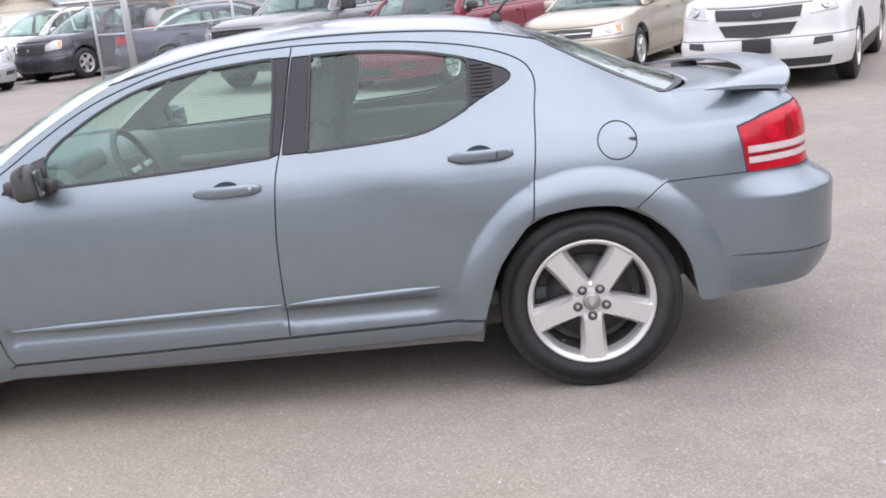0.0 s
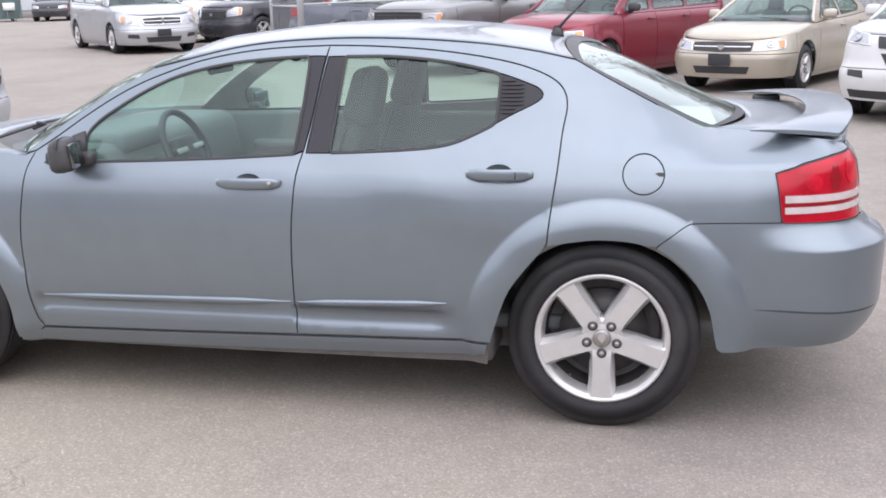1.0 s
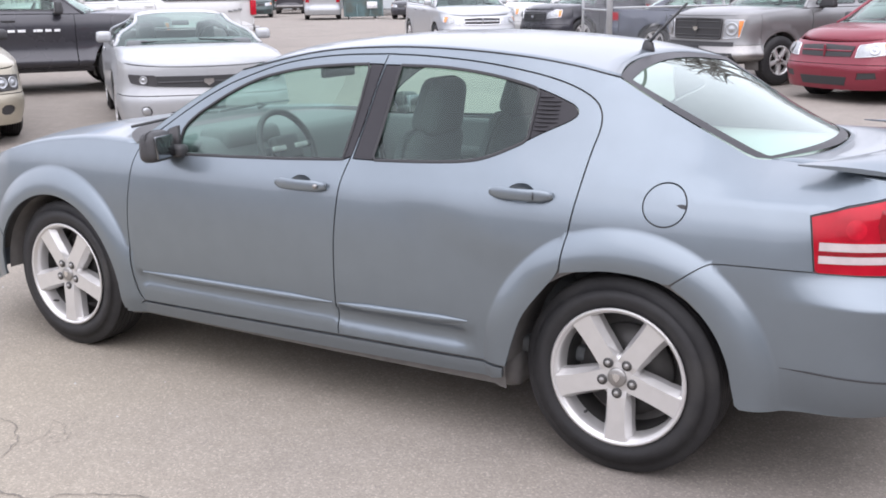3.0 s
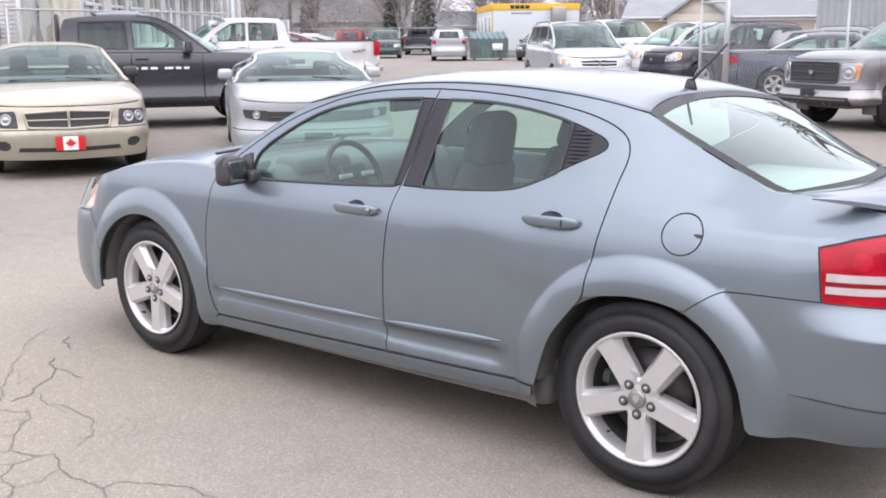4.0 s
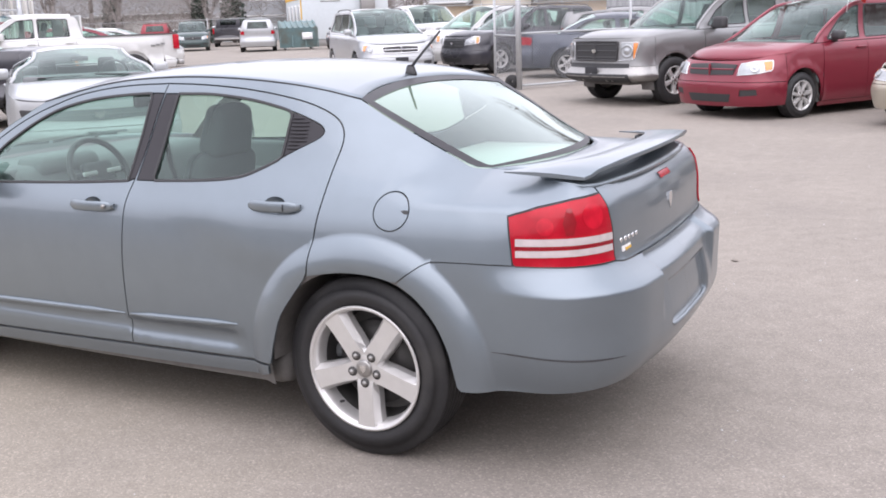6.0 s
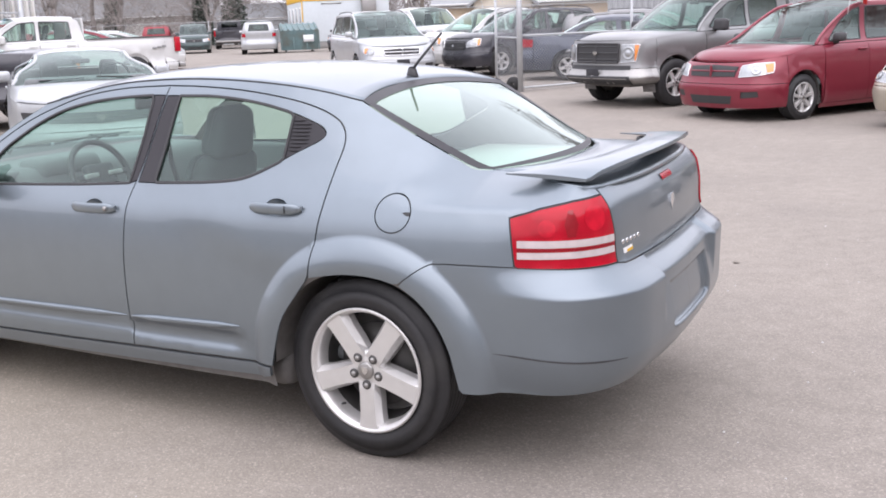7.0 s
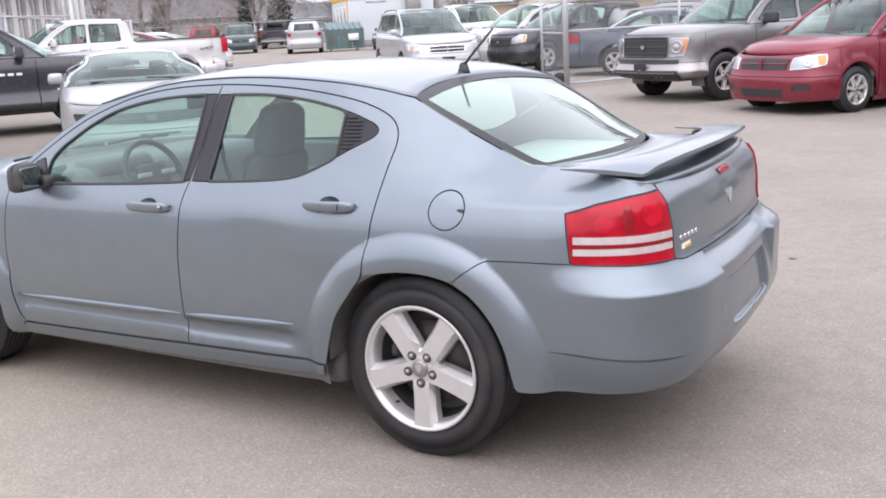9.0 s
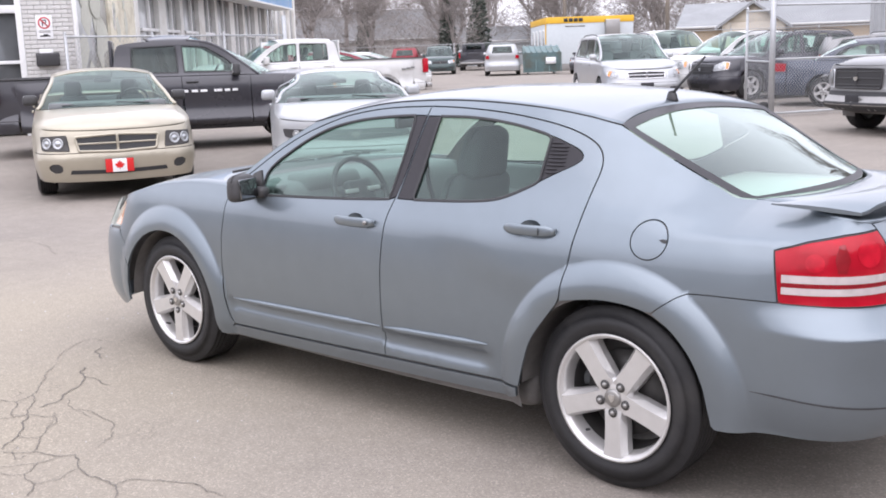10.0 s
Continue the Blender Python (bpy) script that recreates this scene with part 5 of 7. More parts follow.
            part("bed_rail", rbox(((xb + L) / 2, s * (half - 0.035), zb + 0.012), (L - xb - 0.1, 0.09, 0.025), 0.008), TRIM, car)
        part("tailgate", rbox((L - 0.10, 0, (0.62 + zb) / 2), (0.06, 2 * half - 0.12, zb - 0.62), 0.012), paint, car)
        part("step_bumper", rbox((L + 0.04, 0, 0.52), (0.16, 2 * half - 0.06, 0.13), 0.03), STEEL, car)
    # mirrors, wheels, underside, cabin
    mx = mirror_at or (windows[0][0][0] + 0.10)
    mz = line_at(top, mx) + 0.08
    my = -sh.at(mx, mz)[1]
    big = 1.35 if rear == "pickup" else 0.9
    for s in (-1, 1):
        mi = part("mirror", joined(moved(rbox((0, 0, 0), (0.13, 0.22 * big, 0.15 * big), 0.05, 0.88, 3), pose(mx, s * (my + 0.15 * big), mz + 0.02)), rbox((mx + 0.02, s * (my + 0.03), mz - 0.05), (0.10, 0.12, 0.05), 0.02)), mirror_mat or paint, car)
        part("mirror_glass", rbox((mx + 0.066, s * (my + 0.15 * big), mz + 0.02), (0.008, 0.18 * big, 0.12 * big), 0.003), CHROME, mi)
    ws = wheel_kind(R, rim, 0.22, spokes, 0.065 if spokes == 5 else 0.05, wheel_style)
    for x in (xf, xr):
        for s in (-1, 1):
            add_wheel(car, ws, x, s * (w - 0.125), R, s > 0)
            rows = [[(x + (arch + 0.01) * math.cos(radians(a)), s * y, R + 0.01 + (arch + 0.01) * math.sin(radians(a))) for a in range(-20, 201, 20)] for y in (w - 0.36, w - 0.05)]
            part("wheel_house", sheet(rows), DARK, car)
    part("underbody", joined(rbox((L / 2, 0, clear + 0.06), (L - 0.5, 2 * w - 0.74, 0.16), 0.04), rbox(((xf + xr) / 2, 0, clear + 0.03), (xr - xf - 2 * arch, 2 * w - 0.24, 0.1), 0.03), rbox((0.55, 0, 0.5), (0.5, 2 * w - 0.85, 0.34), 0.05)), DARK, car)
    part("cabin_tub", joined(rbox(((cowl_x + rail[-1][0]) / 2, 0, clear + 0.22), (rail[-1][0] - cowl_x - 0.2, 2 * w - 0.4, 0.10), 0.02), rbox((cowl_x + 0.08, 0, belt - 0.12), (0.5, 2 * w - 0.42, 0.26), 0.06)), INNER, car)
    sx = cowl_x + 1.12
    base = min(belt - 0.50, H - 1.08)
    for y in (-0.37, 0.37):
        seat(car, sx, y * w / 0.9, base, CLOTH, 0.50, name="front_seat", tall=0.60)
    if rear != "pickup" or len(windows) > 1:
        seat(car, min(sx + 0.86, rail[-1][0] - 0.45), 0, base, CLOTH, 1.25, False, "rear_bench", 0.55)
    part("steering_wheel", loop_tube((sx - 0.47, -0.37 * w / 0.9, belt - 0.02), 0.18, 0.016, pose(0, 0, 0, 0, 62, 0), 24, 6), TRIM, car)
    part("mirror_inside", rbox((rail[ifr][0] - 0.02, 0, H - 0.16), (0.03, 0.22, 0.06), 0.012), TRIM, car)
    return car


def place(x, y, turn):
    """A parked vehicle's pose: its nose at (x, y), its tail towards the angle turn."""
    c, s = math.cos(radians(turn)), math.sin(radians(turn))
    a, b = rise(x + 0.9 * c, y + 0.9 * s), rise(x + 3.8 * c, y + 3.8 * s)
    return pose(x, y, a - (b - a) * 0.9 / 2.9, 0, -math.degrees(math.atan2(b - a, 2.9)), turn)


def win(a, b, c, d, z0, z1, z2, z3):
    """A side window: foot from a to b, head from d to c."""
    return [(a, z0), (b, z1), (c, z2), (d, z3)]


VAN = dict(L=5.14, w=0.97, H=1.75, xf=0.95, xr=4.03, R=0.335, rim=0.215, rear="hatch", tumble=0.16, crown=0.05, bumper_z=0.56, clear=0.22,
           top=[(0.0, 0.86), (0.35, 0.88), (0.7, 0.97), (1.15, 1.07), (1.6, 1.08), (3.0, 1.09), (5.14, 1.10)],
           rail=[(1.27, 1.075), (1.58, 1.27), (1.95, 1.48), (2.25, 1.62), (2.6, 1.67), (3.4, 1.685), (4.4, 1.66), (4.86, 1.60), (4.95, 1.30), (4.98, 1.10)],
           windows=[[(1.56, 1.12), (2.30, 1.13), (2.38, 1.60), (2.22, 1.57), (1.92, 1.42)], win(2.44, 3.46, 3.44, 2.50, 1.13, 1.14, 1.61, 1.61), win(3.55, 4.66, 4.50, 3.53, 1.14, 1.16, 1.58, 1.61)],
           cuts=[1.40, 2.40, 3.52], fog=[[(0.56, 0.36), (0.84, 0.38), (0.82, 0.46), (0.58, 0.45)]], fog_bulb=False, lamp=[(0.52, 0.66), (0.80, 0.68), (1.08, 0.72), (1.14, 0.86), (0.80, 0.85), (0.54, 0.82)],
           grille=[(0.0, 0.66), (0.44, 0.67), (0.48, 0.81), (0.0, 0.83)], bars=3, front_rake=0.16, wheel_style="alloy", spokes=7, glass=DARK_GLASS, rails=True)
SALOON = dict(L=4.78, w=0.888, H=1.46, xf=0.96, xr=3.66, R=0.325, rim=0.205, tumble=0.22,
              top=[(0.0, 0.74), (0.35, 0.77), (0.8, 0.86), (1.4, 0.93), (1.8, 0.95), (3.0, 0.97), (4.0, 1.01), (4.78, 1.02)],
              rail=[(1.42, 0.94), (1.75, 1.14), (2.05, 1.29), (2.35, 1.37), (2.75, 1.40), (3.2, 1.38), (3.5, 1.31), (3.85, 1.14), (4.05, 1.02)],
              windows=[[(1.72, 0.99), (2.62, 1.01), (2.66, 1.34), (2.36, 1.31), (2.06, 1.22)], [(2.72, 1.01), (3.55, 1.05), (3.68, 1.12), (3.42, 1.28), (3.15, 1.335), (2.76, 1.34)]],
              cuts=[1.52, 2.68, 3.60], lamp=[(0.46, 0.60), (0.95, 0.63), (1.02, 0.74), (0.72, 0.745), (0.48, 0.71)], grille=[(0.0, 0.61), (0.42, 0.62), (0.43, 0.70), (0.0, 0.71)], bars=1, bumper_z=0.56)
TRUCK = dict(L=5.8, w=0.99, H=1.88, xf=0.98, xr=4.62, R=0.395, rim=0.235, rear="pickup", tumble=0.16, clear=0.40, crown=0.05, bumper_z=0.66, front_r=0.7, rear_r=0.4,
             top=[(0.0, 1.12), (0.35, 1.14), (0.9, 1.18), (1.5, 1.22), (2.2, 1.23), (3.9, 1.24), (5.8, 1.26)],
             rail=[(1.55, 1.22), (1.8, 1.42), (2.1, 1.64), (2.35, 1.77), (2.7, 1.82), (3.3, 1.82), (3.7, 1.79), (3.85, 1.70), (3.93, 1.24)],
             windows=[[(1.82, 1.28), (2.76, 1.29), (2.78, 1.74), (2.40, 1.71), (2.08, 1.52)], win(2.86, 3.62, 3.60, 2.88, 1.29, 1.30, 1.72, 1.74)],
             cuts=[1.68, 2.82, 3.74], lamp=[(0.60, 0.76), (0.90, 0.78), (0.98, 1.06), (0.62, 1.06)], grille=[(0.0, 0.76), (0.54, 0.76), (0.56, 1.07), (0.0, 1.08)], bars=3, front_rake=0.04)
SUV = dict(L=4.9, w=0.96, H=1.74, xf=0.93, xr=3.85, R=0.365, rim=0.225, rear="hatch", tumble=0.20, crown=0.05, clear=0.26, bumper_z=0.60,
           top=[(0.0, 0.95), (0.35, 0.98), (0.9, 1.04), (1.4, 1.07), (2.4, 1.08), (4.9, 1.14)],
           rail=[(1.35, 1.06), (1.7, 1.28), (2.05, 1.50), (2.4, 1.63), (2.8, 1.67), (3.6, 1.66), (4.3, 1.60), (4.55, 1.50), (4.68, 1.30), (4.72, 1.13)],
           windows=[[(1.66, 1.11), (2.52, 1.13), (2.58, 1.60), (2.32, 1.56), (2.0, 1.40)], win(2.64, 3.50, 3.46, 2.66, 1.13, 1.16, 1.60, 1.61), win(3.60, 4.40, 4.22, 3.56, 1.17, 1.22, 1.53, 1.59)],
           cuts=[1.45, 2.60, 3.55], lamp=[(0.52, 0.74), (0.95, 0.78), (1.02, 0.95), (0.80, 0.96), (0.55, 0.88)], grille=[(0.0, 0.66), (0.46, 0.68), (0.47, 0.90), (0.0, 0.92)], bars=2, front_rake=0.12)


def variant(base, **kw):
    d = dict(base)
    d.update(kw)
    return d


lot = "vehicles parked on the lot"
vehicle("saloon_beige", "beige saloon with crosshair grille and a maple leaf flag plate", BEIGE, place(-9.03, 2.62, 152),
        **variant(SALOON, tumble=0.21, low_grille=False, slots=([(0.0, 0.315), (0.56, 0.33), (0.54, 0.375), (0.0, 0.36)],), L=5.08, w=0.945, H=1.48, R=0.345, rim=0.22, xf=1.0, xr=4.05, group=lot, plate="flag", plate_z=0.415, bars=1, grille_mat=BEIGE, surround=BEIGE, split_lamp=True, lamp_mat=ALLOY_DARK, amber=False, mirror_mat=TRIM, bumper_z=0.57, front_r=0.8, front_rake=0.06,
                  top=[(0.0, 0.82), (0.35, 0.84), (0.9, 0.92), (1.5, 0.99), (2.0, 1.01), (3.2, 1.03), (4.2, 1.06), (5.08, 1.07)],
                  rail=[(1.62, 1.0), (1.92, 1.16), (2.2, 1.30), (2.5, 1.38), (2.9, 1.415), (3.4, 1.39), (3.8, 1.30), (4.1, 1.15), (4.25, 1.06)],
                  windows=[[(1.90, 1.04), (2.78, 1.06), (2.82, 1.35), (2.52, 1.33), (2.24, 1.25)], [(2.88, 1.06), (3.7, 1.10), (3.85, 1.16), (3.6, 1.29), (3.3, 1.34), (2.92, 1.35)]], cuts=[1.75, 2.85, 3.75],
                  lamp=[(0.55, 0.60), (0.90, 0.61), (0.96, 0.76), (0.58, 0.775)], grille=[(0.0, 0.575), (0.44, 0.59), (0.48, 0.755), (0.0, 0.775)], fog=[[(0.64, 0.37), (0.68, 0.345), (0.75, 0.345), (0.80, 0.38), (0.80, 0.42), (0.75, 0.45), (0.68, 0.45), (0.64, 0.42)]], fog_bulb=False))
vehicle("coupe_white", "pale silver two-door muscle coupe with a dark slit grille", PALE_SILVER, place(-6.88, 4.42, 141),
        **variant(SALOON, tumble=0.30, lamp_mat=TRIM, L=4.84, w=0.958, H=1.376, R=0.36, rim=0.25, xf=0.98, xr=3.83, group=lot, bars=1, amber=False, front_rake=0.03, plate="blank", plate_z=0.45, front_r=0.85,
                  top=[(0.0, 0.86), (0.35, 0.90), (0.9, 0.97), (1.6, 0.99), (2.2, 0.985), (3.2, 1.0), (3.9, 1.05), (4.84, 1.02)],
                  rail=[(1.75, 0.985), (2.05, 1.12), (2.35, 1.24), (2.65, 1.305), (3.0, 1.325), (3.35, 1.30), (3.75, 1.20), (4.05, 1.07)],
                  windows=[[(2.05, 1.03), (3.05, 1.03), (3.12, 1.27), (2.66, 1.265), (2.38, 1.19)], [(3.12, 1.04), (3.5, 1.09), (3.4, 1.22), (3.18, 1.265)]], cuts=[1.75, 3.15],
                  lamp=[(0.555, 0.665), (0.86, 0.70), (0.90, 0.785), (0.565, 0.775)], grille=[(0.0, 0.635), (0.55, 0.66), (0.57, 0.77), (0.0, 0.765)], fog=[[(0.62, 0.38), (0.65, 0.35), (0.70, 0.35), (0.73, 0.38), (0.73, 0.42), (0.70, 0.45), (0.65, 0.45), (0.62, 0.42)]]))
vehicle("pickup_black", "black crew-cab pickup truck with grey stripes on the door", BLACK, place(-12.3, 9.2, 237),
        **variant(TRUCK, L=5.85, w=1.0, H=1.92, R=0.40, group=lot, mirror_mat=TRIM, front_r=1.0, handle_mat=TRIM, glass=DARK_GLASS, step=0.09))
vehicle("pickup_white", "white extended-cab pickup truck seen from its tail", WHITE, place(-21.48, 12.27, 62), **variant(TRUCK, L=6.4, xr=5.15, group=lot, bed="chrome", step=0.12))
vehicle("minivan_silver", "silver minivan with a chrome crossbar grille and roof rails", SILVER, place(-11.2, 18.2, 135), **variant(VAN, group=lot, surround=CHROME, grille_mat=CHROME, bars=1, post=CHROME, step=0.09, plate="blank"))
vehicle("suv_white", "white crossover parked beside the minivan", WHITE, place(-13.08, 22.07, 62), **variant(SUV, group=lot, rails=True, step=0.1))
vehicle("suv_black", "black compact crossover behind the wire fence", BLACK, place(-11.04, 20.45, 62), **variant(SUV, L=4.6, H=1.68, w=0.92, group=lot, step=0.1, rails=True))
vehicle("saloon_dark_blue", "dark blue saloon standing behind the chain-link fence", NAVY, place(-3.8, 21.0, 195), **variant(SALOON, L=5.09, xr=3.85, w=0.925, H=1.49, surround=CHROME, group=lot, step=0.1))
vehicle("pickup_grey", "grey pickup truck with a chrome bumper and dark grille", GREY, place(-4.44, 13.35, 60),
        **variant(TRUCK, group=lot, low_mat=STEEL, lower="dark", plate="blank", surround=TRIM, grille_mat=TRIM, low_grille=False, slots=([(0.0, 0.38), (0.84, 0.40), (0.80, 0.535), (0.0, 0.535)], [(0.0, 0.63), (0.8, 0.64), (0.8, 0.71), (0.0, 0.71)]), mirror_mat=TRIM, front_r=0.8))
vehicle("minivan_red", "red minivan with a dark crossbar grille and steel wheels", RED, place(-2.03, 11.73, 60), **variant(VAN, group=lot, grille_mat=RED, bars=1, post=RED, mirror_mat=TRIM, rails=False))
vehicle("saloon_gold", "light gold saloon with a chrome strip across its nose", GOLD, place(0.9, 10.8, 64), **variant(SALOON, group=lot, plate="blank", grille_mat=CHROME, grille=[(0.0, 0.585), (0.43, 0.60), (0.45, 0.715), (0.0, 0.725)]))
vehicle("suv_large_white", "large white crossover with a two-part black grille", WHITE, place(2.8, 7.4, 65),
        **variant(SUV, L=5.2, w=0.99, H=1.78, xf=1.0, xr=4.0, R=0.375, group=lot, low_mat=TRIM, lower=None, plate="blank", bars=0, low_grille=False, grille=[(0.0, 0.80), (0.47, 0.82), (0.50, 0.94), (0.0, 0.925)], lamp=[(0.58, 0.85), (0.98, 0.88), (1.04, 1.0), (0.62, 0.96)], fog=[[(0.60, 0.50), (0.82, 0.52), (0.82, 0.585), (0.62, 0.58)]], fog_bulb=False, amber=False, slots=([(0.0, 0.615), (0.36, 0.635), (0.44, 0.765), (0.0, 0.765)], [(0.0, 0.265), (0.8, 0.285), (0.82, 0.37), (0.0, 0.36)])))


# ---- ground ----
def asphalt_material():
    """Worn asphalt: pale stone chips in a grey binder, broad stains and tyre-dulled patches."""
    m = material("worn_asphalt", (0.262, 0.235, 0.210), 0.9, vary=0.15, scale=7, bump=0.0, stain=(0.222, 0.200, 0.182), stain_scale=0.6, detail=10)
    n, l = m.node_tree.nodes, m.node_tree.links
    b = n["Principled BSDF"]
    b.inputs["Specular IOR Level"].default_value = 0.25
    src = b.inputs["Base Color"].links[0].from_socket
    co = [q for q in n if q.type == "TEX_COORD"][0]
    chips, grain = n.new("ShaderNodeTexVoronoi"), n.new("ShaderNodeTexNoise")
    chips.inputs["Scale"].default_value = 150.0
    grain.inputs["Scale"].default_value, grain.inputs["Detail"].default_value = 320.0, 4
    for q in (chips, grain):
        l.new(co.outputs["Object"], q.inputs["Vector"])
    sep = n.new("ShaderNodeSeparateColor")
    l.new(chips.outputs["Color"], sep.inputs["Color"])
    ramp = n.new("ShaderNodeValToRGB")
    e = ramp.color_ramp.elements
    e[0].position, e[0].color = 0.0, (0.80, 0.80, 0.81, 1)
    e[1].position, e[1].color = 1.0, (1.36, 1.33, 1.27, 1)
    for p, c in ((0.12, 0.88), (0.6, 1.0), (0.86, 1.07), (0.95, 1.28)):
        k = e.new(p)
        k.color = (c, c * 0.99, c * 0.97, 1)
    l.new(sep.outputs["Red"], ramp.inputs["Fac"])
    # a broad patch of pale dust, ragged at its rim
    far, wob, move, edge, dust = n.new("ShaderNodeVectorMath"), n.new("ShaderNodeTexNoise"), n.new("ShaderNodeVectorMath"), n.new("ShaderNodeMapRange"), n.new("ShaderNodeMix")
    wob.inputs["Scale"].default_value, wob.inputs["Detail"].default_value = 0.7, 7
    l.new(co.outputs["Object"], wob.inputs["Vector"])
    move.operation = "MULTIPLY_ADD"
    l.new(wob.outputs["Color"], move.inputs[0])
    move.inputs[1].default_value = (3.5, 3.5, 0)
    l.new(co.outputs["Object"], move.inputs[2])
    far.operation = "DISTANCE"
    l.new(move.outputs["Vector"], far.inputs[0])
    far.inputs[1].default_value = (-2.6, -1.9, 0)
    edge.inputs["From Min"].default_value, edge.inputs["From Max"].default_value = 5.5, 1.2
    l.new(far.outputs["Value"], edge.inputs["Value"])
    dust.data_type = "RGBA"
    l.new(edge.outputs["Result"], dust.inputs["Factor"])
    l.new(src, dust.inputs["A"])
    dust.inputs["B"].default_value = (0.338, 0.300, 0.240, 1)
    src = dust.outputs["Result"]
    mul = n.new("ShaderNodeMix")
    mul.data_type, mul.blend_type = "RGBA", "MULTIPLY"
    mul.inputs["Factor"].default_value = 1.0
    l.new(src, mul.inputs["A"])
    l.new(ramp.outputs["Color"], mul.inputs["B"])
    l.new(mul.outputs["Result"], b.inputs["Base Color"])
    add = n.new("ShaderNodeMath")
    add.operation = "MULTIPLY_ADD"
    l.new(sep.outputs["Green"], add.inputs[0])
    add.inputs[1].default_value = 0.6
    l.new(grain.outputs["Fac"], add.inputs[2])
    bump = n.new("ShaderNodeBump")
    bump.inputs["Strength"].default_value, bump.inputs["Distance"].default_value = 0.4, 0.003
    l.new(add.outputs[0], bump.inputs["Height"])
    l.new(bump.outputs["Normal"], b.inputs["Normal"])
    return m


ASPHALT = asphalt_material()
xs = sorted(set([-400, -250, -150, -100] + list(range(-80, 81, 4)) + [100, 150, 250, 400]))
gv = [(x, y, rise(x, y)) for x in xs for y in xs]
gf = [(i * len(xs) + j, (i + 1) * len(xs) + j, (i + 1) * len(xs) + j + 1, i * len(xs) + j + 1) for i in range(len(xs) - 1) for j in range(len(xs) - 1)]
solid("ground", (gv, gf), ASPHALT, "worn light grey asphalt of a car lot", "ground", "structure")


# ---- the lot's surroundings ----
BRICKS = {}
BRICK = material("white_painted_brick", (0.62, 0.61, 0.59), 0.8, vary=0.14, scale=18, bump=0.35, stain=(0.45, 0.43, 0.40), stain_scale=2.5)
MORTAR = material("grey_mortar", (0.46, 0.45, 0.44), 0.95, vary=0.2, scale=40, bump=0.3)
PLASTER = material("white_painted_wall", (0.66, 0.65, 0.62), 0.85, vary=0.10, scale=9, bump=0.15, stain=(0.5, 0.47, 0.42), stain_scale=1.1)
PEELING = material("peeling_cream_board", (0.64, 0.60, 0.49), 0.85, vary=0.15, scale=14, bump=0.4, stain=(0.44, 0.39, 0.30), stain_scale=2.2)
PAPER = material("old_paper", (0.50, 0.50, 0.44), 0.9, vary=0.12, scale=10)
FASCIA = material("blue_fascia_metal", (0.20, 0.36, 0.58), 0.5, vary=0.08, scale=5, stain=(0.28, 0.42, 0.60), stain_scale=0.8)
ALU = material("white_aluminium_frame", (0.72, 0.72, 0.71), 0.5, vary=0.06, scale=20)
# opaque pale panes: the reflected sky is put into their colour
DULL_GLASS = material("pale_window_glass", (0.48, 0.49, 0.49), 0.15, vary=0.25, scale=3, coat=0.6)
DOOR_GLASS = material("dark_door_glass", (0.10, 0.105, 0.11), 0.12, vary=0.2, scale=3, coat=0.5)
GALV = material("galvanised_steel", (0.46, 0.47, 0.48), 0.5, 0.6, vary=0.12, scale=20)
TEAL = material("teal_green_steel", (0.12, 0.19, 0.195), 0.6, vary=0.15, scale=8, stain=(0.12, 0.13, 0.11), stain_scale=1.8)
CABIN = material("pale_blue_grey_siding", (0.52, 0.56, 0.58), 0.6, vary=0.06, scale=6)
SHINGLE = material("grey_roof_shingles", (0.26, 0.268, 0.275), 0.9, vary=0.2, scale=14, bump=0.5)
STUCCO = material("tan_house_siding", (0.50, 0.40, 0.29), 0.85, vary=0.1, scale=7, bump=0.1)
CREAM = material("cream_house_siding", (0.62, 0.56, 0.46), 0.85, vary=0.1, scale=7, bump=0.1)
BARK = material("grey_brown_bark", (0.26, 0.235, 0.22), 0.95, vary=0.3, scale=12, bump=0.6)
TWIG = material("bare_twigs", (0.27, 0.243, 0.228), 0.95, vary=0.25, scale=6)
NEEDLE = material("dark_spruce_needles", (0.05, 0.072, 0.055), 0.8, vary=0.4, scale=9)
SIGN_RED = material("sign_red", (0.55, 0.03, 0.04), 0.5, vary=0.05)
WOODPOLE = material("weathered_pole_wood", (0.22, 0.19, 0.16), 0.9, vary=0.25, scale=16, bump=0.4)
CORRUGATED = material("grey_corrugated_sheet", (0.36, 0.37, 0.38), 0.55, 0.3, vary=0.12, scale=10)


def far_car(name, label, paint, base, x, y, turn, **kw):
    return vehicle(name, label, paint, place(x, y, turn), **variant(base, group="cars in the far rows", step=0.14, **kw))


far_car("suv_silver", "silver off-roader seen from behind in the far row", SILVER, SUV, -35.9, 43.8, 308)
far_car("pickup_dark", "dark pickup truck seen from behind in the far row", BLACK, TRUCK, -49.2, 57.3, 308)
far_car("minivan_dark", "dark green minivan facing the lane in the far row", GREEN, VAN, -40.5, 43.5, 132)
far_car("suv_red", "dark red off-roader in the far row", DARK_RED, SUV, -46.9, 47.6, 310)
